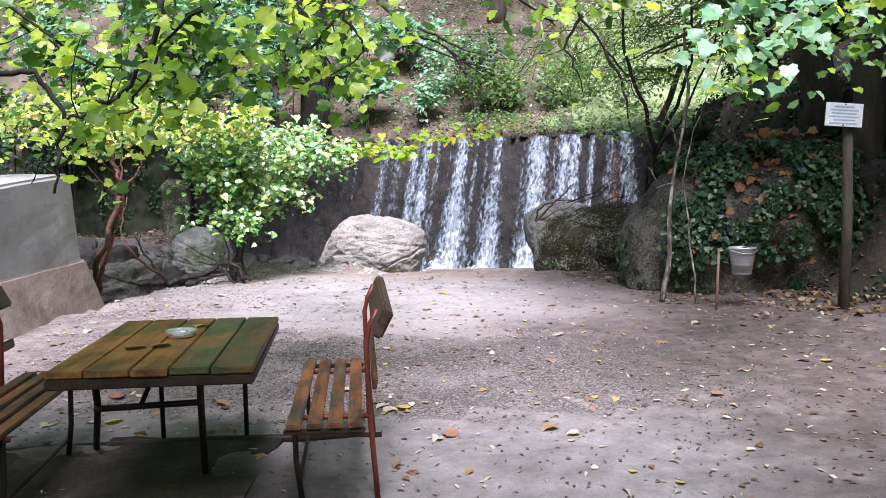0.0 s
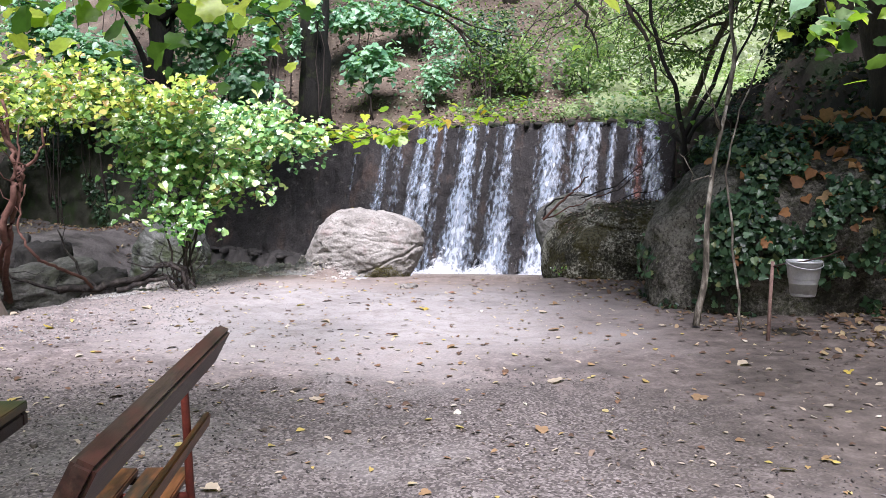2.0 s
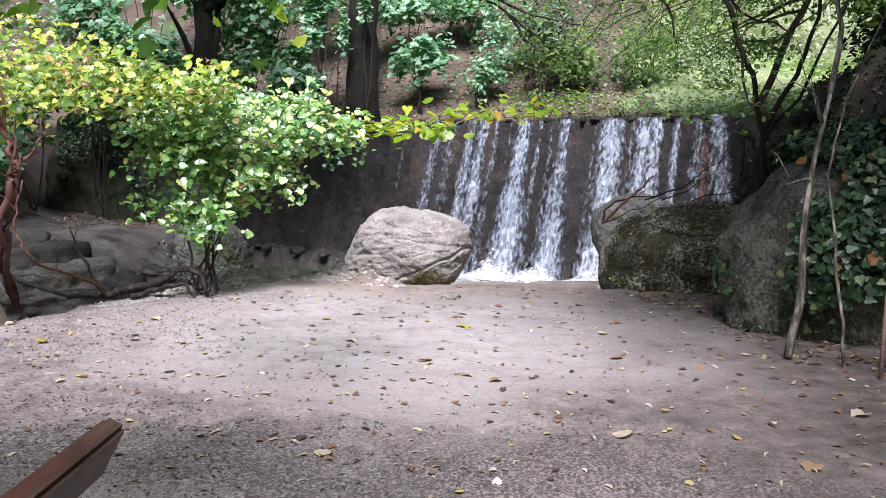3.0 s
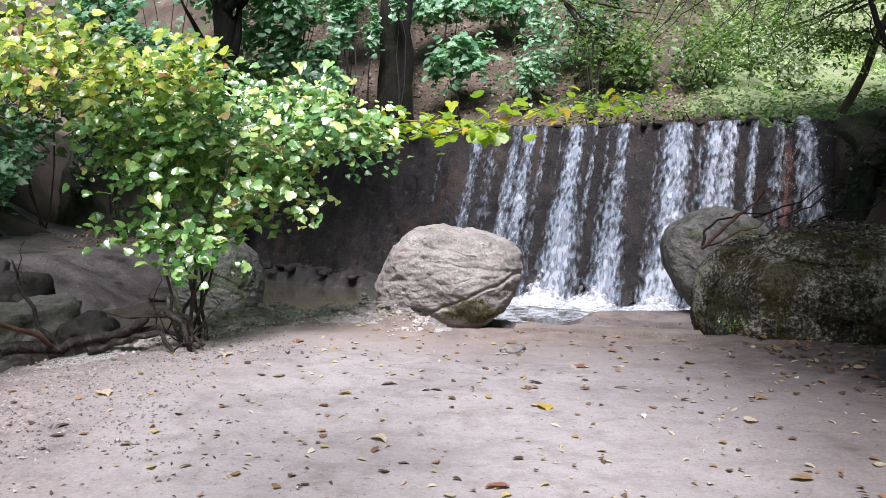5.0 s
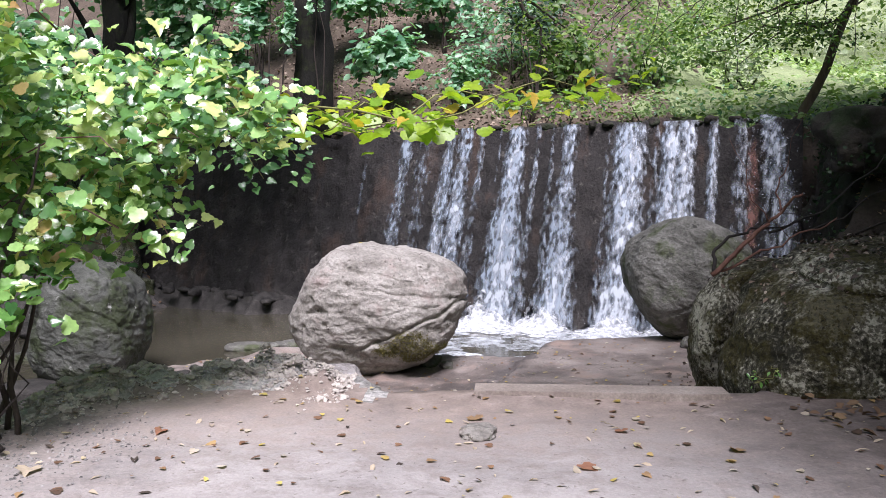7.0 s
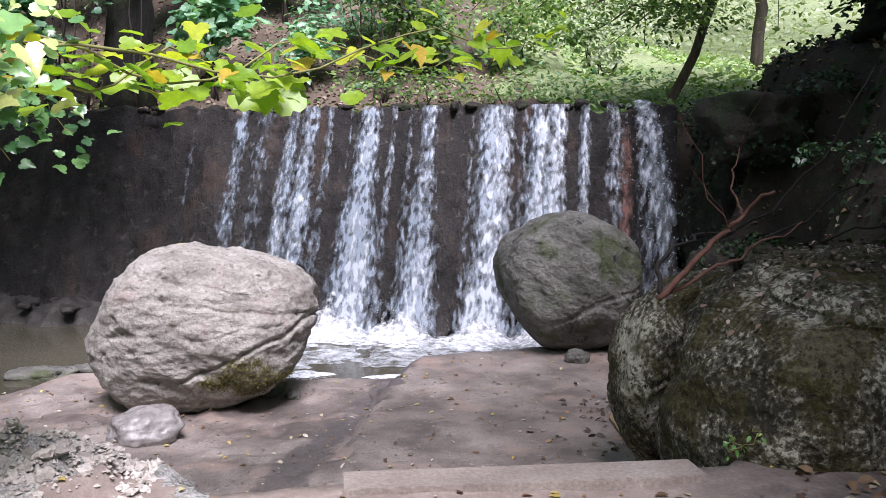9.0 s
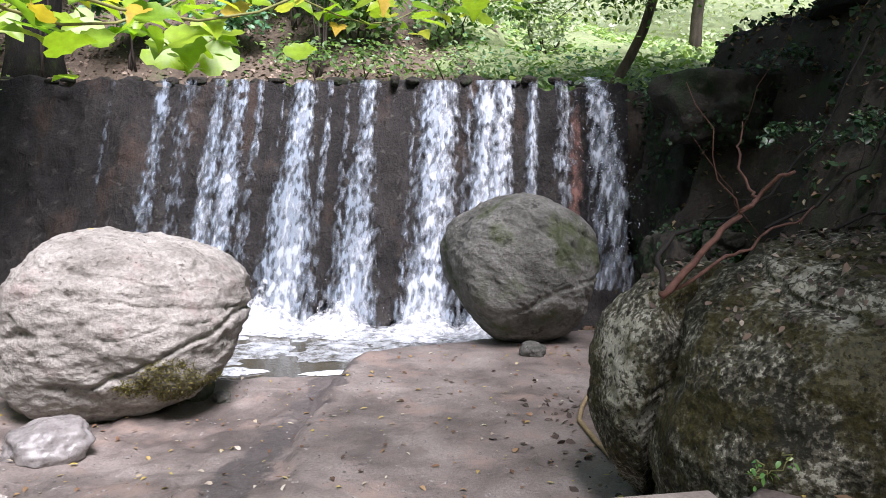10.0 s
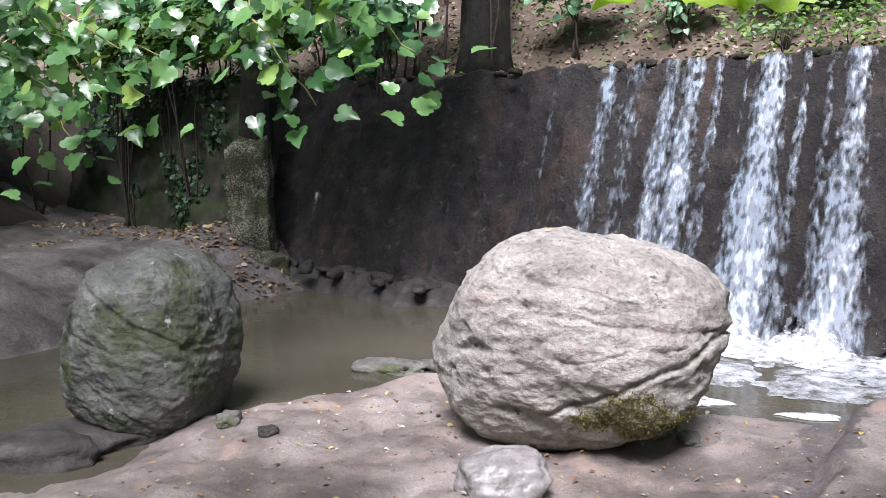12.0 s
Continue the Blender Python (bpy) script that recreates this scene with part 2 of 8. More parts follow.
wet_seam(BED)
RUBBLE = surface("crumbled_rubble", [(0.3, (0.36, 0.34, 0.315)), (0.5, (0.55, 0.53, 0.50)), (0.7, (0.66, 0.64, 0.61))], 3.0, 24, 0.7, 1.0, 0.03)
SHELF = surface("grey_rock_shelf", [(0.3, (0.075, 0.066, 0.060)), (0.5, (0.145, 0.129, 0.120)), (0.72, (0.23, 0.208, 0.195))], 1.6, 22, 0.75, 1.0, 0.04, (0.35, 0.8),
                spots=[((0.05, 0.045, 0.04), 1.2, 0.56, 0.68)])
LITTER = surface("leaf_litter", [(0.3, (0.055, 0.041, 0.029)), (0.55, (0.13, 0.10, 0.074)), (0.75, (0.23, 0.185, 0.14))], 0.7, 14, 0.8, 0.9, 0.03, (0.8, 0.97),
                 spots=[((0.08, 0.12, 0.04), 0.6, 0.56, 0.68)])
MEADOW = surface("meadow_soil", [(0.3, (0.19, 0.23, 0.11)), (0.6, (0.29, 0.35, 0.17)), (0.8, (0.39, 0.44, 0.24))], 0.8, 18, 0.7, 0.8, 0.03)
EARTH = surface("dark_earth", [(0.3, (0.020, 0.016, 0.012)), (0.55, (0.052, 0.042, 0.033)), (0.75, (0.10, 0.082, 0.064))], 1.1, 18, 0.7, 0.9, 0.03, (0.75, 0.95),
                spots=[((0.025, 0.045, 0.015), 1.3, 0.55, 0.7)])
WALL = surface("wet_concrete", [(0.28, (0.010, 0.0088, 0.008)), (0.5, (0.025, 0.022, 0.0205)), (0.75, (0.058, 0.052, 0.048))], 1.6, 17, 0.75, 1.0, 0.05, (0.5, 0.8),
               stretch=(1.3, 1.3, 0.45), even_grain=True, spots=[((0.012, 0.0105, 0.010), 0.5, 0.5, 0.7), ((0.085, 0.078, 0.070), 5.0, 0.60, 0.70), ((0.004, 0.0035, 0.003), 11.0, 0.60, 0.66)], streaks=[((0.065, 0.042, 0.031), 1.1, 0.58, 0.70), ((0.09, 0.085, 0.08), 2.6, 0.68, 0.76)])
CONCRETE = surface("grey_concrete", [(0.3, (0.26, 0.26, 0.248)), (0.6, (0.36, 0.36, 0.342)), (0.8, (0.43, 0.43, 0.412))], 1.5, 30, 0.22, 0.5, 0.006,
                   spots=[((0.22, 0.21, 0.185), 1.6, 0.58, 0.74), ((0.14, 0.13, 0.115), 7.0, 0.66, 0.72)])
PINKISH = surface("rough_footing", [(0.3, (0.26, 0.20, 0.172)), (0.7, (0.39, 0.315, 0.272))], 2.5, 30, 0.35, 0.7, 0.015, spots=[((0.18, 0.145, 0.122), 1.8, 0.56, 0.70)])
ROCK_PALE = surface("pale_boulder", [(0.3, (0.205, 0.188, 0.165)), (0.5, (0.345, 0.322, 0.288)), (0.75, (0.47, 0.442, 0.405))], 2.6, 22, 0.75, 0.95, 0.032, stretch=(0.9, 0.9, 1.3), even_grain=True,
                    spots=[((0.34, 0.27, 0.245), 1.7, 0.56, 0.72), ((0.12, 0.105, 0.09), 10.0, 0.62, 0.68), ((0.20, 0.18, 0.155), 4.0, 0.58, 0.70)])
ROCK_WET = surface("wet_stone", [(0.3, (0.17, 0.155, 0.148)), (0.6, (0.28, 0.262, 0.253)), (0.8, (0.36, 0.34, 0.33))], 4.0, 30, 0.5, 0.5, 0.012, (0.15, 0.4), sheen=0.8)
ROCK_DAMP = surface("damp_grey_boulder", [(0.3, (0.045, 0.048, 0.040)), (0.5, (0.10, 0.104, 0.090)), (0.8, (0.19, 0.193, 0.175))], 2.4, 24, 0.75, 1.0, 0.025, (0.35, 0.75), stretch=(0.9, 0.9, 1.3), even_grain=True,
                    spots=[((0.045, 0.058, 0.026), 1.6, 0.46, 0.58), ((0.022, 0.022, 0.018), 3.0, 0.56, 0.66), ((0.30, 0.30, 0.28), 7.0, 0.64, 0.70)])
ROCK_GREY = surface("grey_boulder", [(0.3, (0.075, 0.074, 0.063)), (0.5, (0.17, 0.166, 0.148)), (0.8, (0.30, 0.295, 0.27))], 3.0, 24, 0.75, 1.0, 0.028, stretch=(0.9, 0.9, 1.4), even_grain=True,
                    spots=[((0.085, 0.10, 0.05), 1.6, 0.50, 0.62), ((0.045, 0.045, 0.038), 5.0, 0.60, 0.68), ((0.34, 0.34, 0.31), 7.0, 0.66, 0.72)])


def lichen_rock(name, dark, mid, pale, moss, cover=0.0, moss_from=0.52):
    """Weathered rock under crusts of lichen: blotches of three greys with hard edges, black pits between, moss in patches."""
    m, t, p, add, link = links_of(name)
    big = noise_tex(add, link, 1.3, 4, 0.6)
    blot = noise_tex(add, link, 27.0, 4, 0.66)
    fine = noise_tex(add, link, 34.0, 4, 0.7)
    pits = noise_tex(add, link, 26.0, 3, 0.6)
    sw = add("ShaderNodeMath")
    sw.operation = "MULTIPLY_ADD"
    link(big.outputs[0], sw.inputs[0])
    sw.inputs[1].default_value = 1.0
    link(blot.outputs[0], sw.inputs[2])
    sc = add("ShaderNodeMath")
    sc.operation = "MULTIPLY"
    sc.inputs[1].default_value = 0.93
    link(sw.outputs[0], sc.inputs[0])
    col = colour_ramp(add, link, sc.outputs[0], [(0.83 - cover, dark), (0.90 - cover, mid), (0.96 - cover, mid), (1.0 - cover, pale)])
    mo = noise_tex(add, link, 1.9, 5, 0.7)
    mf = colour_ramp(add, link, mo.outputs[0], [(moss_from, (0, 0, 0)), (moss_from + 0.10, (0.85, 0.85, 0.85))])
    mc = colour_ramp(add, link, fine.outputs[0], [(0.3, tuple(c * 0.35 for c in moss)), (0.7, moss)])
    col = blend(add, link, mf, col, mc)
    pf = colour_ramp(add, link, pits.outputs[0], [(0.60, (0, 0, 0)), (0.66, (0.9, 0.9, 0.9))])
    col = blend(add, link, pf, col, tuple(c * 0.5 for c in dark))
    gg = colour_ramp(add, link, fine.outputs[0], [(0.3, (0.5, 0.5, 0.5)), (0.7, (1.4, 1.4, 1.4))])
    col = blend(add, link, 0.6, col, gg, "MULTIPLY")
    link(col, p.inputs["Base Color"])
    p.inputs["Roughness"].default_value = 0.88
    p.inputs["Specular IOR Level"].default_value = 0.25
    b0, b1, b2 = add("ShaderNodeBump"), add("ShaderNodeBump"), add("ShaderNodeBump")
    b1.invert = True
    for b, h, s, d in ((b0, blot.outputs[0], 0.7, 0.025), (b1, pits.outputs[0], 0.7, 0.02), (b2, fine.outputs[0], 0.8, 0.012)):
        b.inputs["Strength"].default_value, b.inputs["Distance"].default_value = s, d
        link(h, b.inputs["Height"])
    link(b0.outputs[0], b1.inputs["Normal"])
    link(b1.outputs[0], b2.inputs["Normal"])
    link(b2.outputs[0], p.inputs["Normal"])
    return m


ROCK_MOSS = lichen_rock("mossy_rock", (0.026, 0.025, 0.017), (0.115, 0.109, 0.080), (0.38, 0.37, 0.30), (0.062, 0.054, 0.014), 0.005, 0.47)
ROCK_OUT = lichen_rock("outcrop_rock", (0.04, 0.037, 0.030), (0.085, 0.079, 0.064), (0.155, 0.146, 0.122), (0.04, 0.045, 0.016), 0.02, 0.52)
BARK = surface("bark", [(0.3, (0.035, 0.028, 0.02)), (0.6, (0.08, 0.065, 0.05)), (0.8, (0.14, 0.12, 0.09))], 8, 60, 0.6, 0.9, 0.01, stretch=(1, 1, 0.25))
BARK_BROWN = surface("brown_bark", [(0.3, (0.07, 0.05, 0.035)), (0.6, (0.16, 0.12, 0.085)), (0.8, (0.24, 0.19, 0.14))], 8, 60, 0.6, 0.9, 0.01, stretch=(1, 1, 0.25))
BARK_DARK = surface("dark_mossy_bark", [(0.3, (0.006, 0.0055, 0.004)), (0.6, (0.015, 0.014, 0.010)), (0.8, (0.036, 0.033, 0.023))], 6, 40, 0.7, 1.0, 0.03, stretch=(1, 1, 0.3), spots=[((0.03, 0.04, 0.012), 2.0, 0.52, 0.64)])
TWIG_DARK = surface("dark_twig", [(0.3, (0.008, 0.007, 0.006)), (0.7, (0.026, 0.021, 0.018))], 12, 60, 0.5, 0.5, 0.003)
BARK_PALE = surface("pale_bark", [(0.40, (0.06, 0.05, 0.038)), (0.52, (0.16, 0.14, 0.11)), (0.64, (0.40, 0.37, 0.31))], 16, 60, 0.6, 0.9, 0.006, stretch=(1, 1, 0.3))
TWIG = surface("twig", [(0.3, (0.03, 0.024, 0.02)), (0.7, (0.07, 0.055, 0.045))], 12, 60, 0.5, 0.5, 0.003)
RED_WOOD = surface("reddish_dead_wood", [(0.3, (0.07, 0.032, 0.024)), (0.7, (0.17, 0.085, 0.062))], 8, 50, 0.5, 0.6, 0.004)
DRIFT = surface("wet_driftwood", [(0.35, (0.010, 0.008, 0.007)), (0.55, (0.035, 0.027, 0.023)), (0.7, (0.10, 0.085, 0.075))], 14, 50, 0.7, 1.0, 0.012, (0.3, 0.55), stretch=(1, 1, 0.5))
VINE_STEM = surface("vine_stem", [(0.3, (0.12, 0.072, 0.058)), (0.7, (0.28, 0.18, 0.15))], 10, 50, 0.5, 0.6, 0.004)
GREEN_STEM = surface("green_stem", [(0.3, (0.16, 0.17, 0.05)), (0.7, (0.30, 0.29, 0.12))], 10, 50, 0.3, 0.3, 0.002)
LEAF_VINE = leaf_material("vine_leaf", [(0.0, (0.05, 0.15, 0.05)), (0.4, (0.18, 0.38, 0.11)), (0.75, (0.40, 0.58, 0.20)), (0.96, (0.60, 0.68, 0.24)), (1.0, (0.38, 0.24, 0.11))], 0.27, 0.16, 0.95, 1.65)
LEAF_FRESH = leaf_material("fresh_vine_leaf", [(0.0, (0.04, 0.13, 0.03)), (0.4, (0.13, 0.30, 0.07)), (0.8, (0.28, 0.48, 0.15)), (0.97, (0.42, 0.54, 0.14)), (1.0, (0.42, 0.30, 0.14))], 0.27, 0.16, 0.9, 1.65)
LEAF_YELLOWING = leaf_material("yellowing_leaf", [(0.0, (0.05, 0.13, 0.025)), (0.45, (0.27, 0.41, 0.07)), (0.85, (0.56, 0.58, 0.11)), (0.96, (0.44, 0.30, 0.10)), (1.0, (0.26, 0.13, 0.07))], 0.34, 0.28, 0.6)
LEAF_HANG = leaf_material("hanging_leaf", [(0.0, (0.025, 0.085, 0.025)), (0.45, (0.075, 0.19, 0.055)), (0.85, (0.15, 0.30, 0.10)), (1.0, (0.30, 0.42, 0.10))], 0.34, 0.22, 0.7, 1.55)
LEAF_LIME = leaf_material("lime_leaf", [(0.0, (0.18, 0.33, 0.025)), (0.6, (0.36, 0.49, 0.035)), (0.92, (0.56, 0.56, 0.05)), (1.0, (0.55, 0.36, 0.06))], 0.36, 0.45)
LEAF_NEAR = leaf_material("overhead_leaf", [(0.0, (0.02, 0.06, 0.012)), (0.35, (0.07, 0.16, 0.025)), (0.6, (0.28, 0.43, 0.06)), (1.0, (0.54, 0.62, 0.10))], 0.35, 0.55)
LEAF_COOL = leaf_material("cool_green_leaf", [(0.0, (0.06, 0.18, 0.09)), (0.5, (0.20, 0.40, 0.23)), (1.0, (0.38, 0.56, 0.38))], 0.38, 0.28, 0.6)
LEAF_DARK = leaf_material("ivy_leaf", [(0.0, (0.010, 0.028, 0.011)), (0.5, (0.032, 0.076, 0.034)), (0.9, (0.09, 0.17, 0.085)), (1.0, (0.20, 0.21, 0.08))], 0.40, 0.12, 0.5, 1.5)
# the ivy leaf again, the bank's shade put into darker colours
LEAF_SHADE = leaf_material("shaded_ivy_leaf", [(0.0, (0.010, 0.028, 0.010)), (0.6, (0.028, 0.062, 0.024)), (1.0, (0.07, 0.12, 0.05))], 0.5, 0.1, 0.3)
LEAF_TREE = leaf_material("tree_leaf", [(0.0, (0.05, 0.12, 0.03)), (0.6, (0.14, 0.24, 0.06)), (1.0, (0.27, 0.37, 0.11))], 0.45, 0.4)
# haze over the meadow and far woods is put into these two pale colours
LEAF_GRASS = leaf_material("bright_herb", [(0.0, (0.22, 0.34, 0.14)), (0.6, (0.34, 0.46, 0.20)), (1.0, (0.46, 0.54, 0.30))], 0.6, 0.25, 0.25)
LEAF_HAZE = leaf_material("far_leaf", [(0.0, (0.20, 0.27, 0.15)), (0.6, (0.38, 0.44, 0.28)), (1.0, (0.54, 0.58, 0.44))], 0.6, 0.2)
LEAF_DEAD = leaf_material("dead_leaf", [(0.0, (0.07, 0.042, 0.027)), (0.4, (0.16, 0.095, 0.055)), (0.7, (0.25, 0.165, 0.09)), (0.9, (0.34, 0.27, 0.14)), (1.0, (0.42, 0.36, 0.28))], 0.7, 0.1)
LEAF_RED = leaf_material("rust_leaf", [(0.0, (0.26, 0.12, 0.07)), (1.0, (0.30, 0.15, 0.09))], 0.7, 0.1)
LEAF_RUST = leaf_material("russet_leaf", [(0.0, (0.16, 0.07, 0.03)), (0.6, (0.34, 0.16, 0.06)), (1.0, (0.44, 0.28, 0.13))], 0.7, 0.1)
LEAF_CREAM = leaf_material("cream_leaf", [(0.0, (0.48, 0.40, 0.30)), (1.0, (0.42, 0.34, 0.25))], 0.7, 0.1)
LEAF_TAN = leaf_material("tan_leaf", [(0.0, (0.30, 0.19, 0.10)), (1.0, (0.24, 0.15, 0.08))], 0.7, 0.1)
LEAF_BITS = leaf_material("debris", [(0.0, (0.035, 0.026, 0.02)), (0.6, (0.08, 0.058, 0.045)), (0.85, (0.20, 0.14, 0.10)), (1.0, (0.40, 0.34, 0.27))], 0.8, 0.0)
MOSS = leaf_material("moss", [(0.0, (0.06, 0.055, 0.012)), (0.6, (0.12, 0.105, 0.022)), (1.0, (0.19, 0.165, 0.045))], 0.8, 0.1)
LEAF_YELLOW = leaf_material("yellow_leaf", [(0.0, (0.50, 0.36, 0.06)), (1.0, (0.42, 0.36, 0.10))], 0.6, 0.15)


def water_material():
    m, t, p, add, link = links_of("pool_water")
    n = noise_tex(add, link, 0.35, 3, 0.5)
    col = colour_ramp(add, link, n.outputs[0], [(0.3, (0.05, 0.046, 0.032)), (0.7, (0.09, 0.082, 0.06))])
    link(col, p.inputs["Base Color"])
    p.inputs["Roughness"].default_value = 0.06
    p.inputs["IOR"].default_value = 1.33
    n2 = noise_tex(add, link, 5.0, 3, 0.6)
    b = add("ShaderNodeBump")
    b.inputs["Strength"].default_value, b.inputs["Distance"].default_value = 0.25, 0.02
    link(n2.outputs[0], b.inputs["Height"])
    link(b.outputs[0], p.inputs["Normal"])
    return m


def foam_material(name, lo, hi, scale, stretch=None, tint=(0.68, 0.71, 0.74)):
    """White water, holed by a noise so that the dark wall or pool shows through."""
    m, t, p, add, link = links_of(name)
    p.inputs["Base Color"].default_value = (*tint, 1)
    p.inputs["Roughness"].default_value = 0.45
    n = noise_tex(add, link, scale, 5, 0.7, stretch)
    f = colour_ramp(add, link, n.outputs[0], [(lo, (0, 0, 0)), (hi, (1, 1, 1))])
    link(f, p.inputs["Alpha"])
    b = add("ShaderNodeBump")
    b.inputs["Strength"].default_value, b.inputs["Distance"].default_value = 0.6, 0.02
    link(n.outputs[0], b.inputs["Height"])
    link(b.outputs[0], p.inputs["Normal"])
    return m


def veil_material(name, scale, stretch, lo, hi, tint, shine=0.35):
    """Thin white water: broken by a noise, and thinned out where the sheet's own density (its first flow coordinate) is low."""
    m, t, p, add, link = links_of(name)
    p.inputs["Roughness"].default_value = shine
    n = noise_tex(add, link, scale, 2, 0.5, stretch)
    flow = add("ShaderNodeUVMap")
    flow.uv_map = "flow"
    sep = add("ShaderNodeSeparateXYZ")
    link(flow.outputs[0], sep.inputs[0])
    tot = add("ShaderNodeMath")
    tot.operation = "ADD"
    link(n.outputs[0], tot.inputs[0])
    link(sep.outputs["X"], tot.inputs[1])
    f = colour_ramp(add, link, tot.outputs[0], [(lo, (0, 0, 0)), ((lo + hi) / 2, (0.36, 0.36, 0.36)), (min(1.0, hi), (0.92, 0.92, 0.92))])
    link(f, p.inputs["Alpha"])
    col = colour_ramp(add, link, tot.outputs[0], [(lo, tuple(c * 0.72 for c in tint)), (min(1.0, hi), tint)])
    link(col, p.inputs["Base Color"])
    b = add("ShaderNodeBump")
    b.inputs["Strength"].default_value, b.inputs["Distance"].default_value = 0.3, 0.03
    link(n.outputs[0], b.inputs["Height"])
    link(b.outputs[0], p.inputs["Normal"])
    return m


WATER = water_material()
STREAM = foam_material("falling_water", 0.34, 0.74, 11.0, (1.6, 1.6, 0.3), (0.55, 0.60, 0.66))
THREADS = veil_material("water_threads", 6.0, (2.4, 2.4, 0.10), 0.64, 1.10, (0.26, 0.31, 0.37))
LUMPS = veil_material("tumbling_water", 4.6, (2.2, 2.2, 0.34), 0.70, 1.06, (0.44, 0.48, 0.53))
SPRAY = veil_material("spray", 9.0, (1.3, 1.3, 0.9), 0.50, 0.92, (0.74, 0.77, 0.80), 0.7)
FOAM = foam_material("foam", 0.36, 0.72, 4.0, None, (0.60, 0.64, 0.67))
FROTH = foam_material("froth", 0.28, 0.5, 14.0)

# ---- mesh helpers ----


def mesh_from(name, verts, faces, mats, slots=None, smooth=True):
    me = bpy.data.meshes.new(name)
    me.from_pydata([tuple(v) for v in verts], [], [tuple(f) for f in faces])
    for m in mats if isinstance(mats, (list, tuple)) else [mats]:
        me.materials.append(m)
    if slots is not None:
        me.polygons.foreach_set("material_index", np.asarray(slots, dtype=np.int32))
    me.polygons.foreach_set("use_smooth", np.full(len(me.polygons), smooth))
    me.update()
    return me


def flow_sheet(name, points, density, mat):
    """A sheet of water from rows of points, with its density at each point as the flow coordinate."""
    rows, cols = len(points), len(points[0])
    vs = [p for row in points for p in row]
    dens = [d for row in density for d in row]
    fs = [(j * cols + c, (j + 1) * cols + c, (j + 1) * cols + c + 1, j * cols + c + 1) for j in range(rows - 1) for c in range(cols - 1)]
    me = mesh_from(name, vs, fs, mat)
    uv = me.uv_layers.new(name="flow")
    idx = np.empty(len(me.loops), np.int32)
    me.loops.foreach_get("vertex_index", idx)
    d = np.asarray(dens)[idx]
    uv.data.foreach_set("uv", np.stack([d, np.zeros_like(d)], 1).ravel().astype(np.float32))
    return me


def part(name, mesh, parent=None, label="", m=None):
    ob = new(name, mesh)
    ob.parent = parent
    if m is not None:
        ob.matrix_basis = m
    if label:
        tagged(ob, label)
    return ob


def thing(name, label, category, m=None, mesh=None, group="", kind=""):
    ob = new(name, mesh)
    if m is not None:
        ob.matrix_basis = m
    return tagged(ob, label, category, group, kind)


def board(lx, ly, lz, bevel=0.006, centre=(0, 0, 0), turn=None):
    """A board with bevelled edges."""
    bm = bmesh.new()
    bmesh.ops.create_cube(bm, size=1)
    bmesh.ops.scale(bm, vec=(lx, ly, lz), verts=bm.verts)
    if bevel:
        bmesh.ops.bevel(bm, geom=list(bm.edges), offset=min(bevel, 0.45 * min(lx, ly, lz)), segments=2, affect="EDGES")
    mat = Matrix.Translation(centre) @ (turn or Matrix.Identity(4))
    vs = [tuple(mat @ v.co) for v in bm.verts]
    bm.verts.index_update()
    fs = [tuple(v.index for v in f.verts) for f in bm.faces]
    bm.free()
    return vs, fs


def tube(points, radii, sides=8, caps=True):
    """A tapered round bar along points."""
    pts = [Vector(p) for p in points]
    vs, fs = [], []
    up = Vector((0.31, 0.17, 0.93))
    for i, p in enumerate(pts):
        d = (pts[min(i + 1, len(pts) - 1)] - pts[max(i - 1, 0)]).normalized()
        a = d.cross(up)
        if a.length < 0.1:
            a = d.cross(Vector((1, 0, 0)))
        a.normalize()
        b = d.cross(a)
        r = radii[i] if isinstance(radii, (list, tuple)) else radii
        for k in range(sides):
            w = 2 * math.pi * k / sides
            vs.append(tuple(p + (a * math.cos(w) + b * math.sin(w)) * r))
    for i in range(len(pts) - 1):
        for k in range(sides):
            k2 = (k + 1) % sides
            fs.append((i * sides + k, i * sides + k2, (i + 1) * sides + k2, (i + 1) * sides + k))
    if caps:
        fs.append(tuple(range(sides))[::-1])
        fs.append(tuple((len(pts) - 1) * sides + k for k in range(sides)))
    return vs, fs


def wander(rng, a, b, n, wobble):
    """Points from a to b with a random sway."""
    a, b = Vector(a), Vector(b)
    out, off = [], Vector((0, 0, 0))
    for i in range(n + 1):
        f = i / n
        off += Vector([rng.gauss(0, wobble / n ** 0.5) for _ in range(3)])
        out.append(a.lerp(b, f) + off * math.sin(math.pi * min(f * 1.2, 1.0)) ** 0.5 if 0 < f < 1 else a.lerp(b, f))
    return out


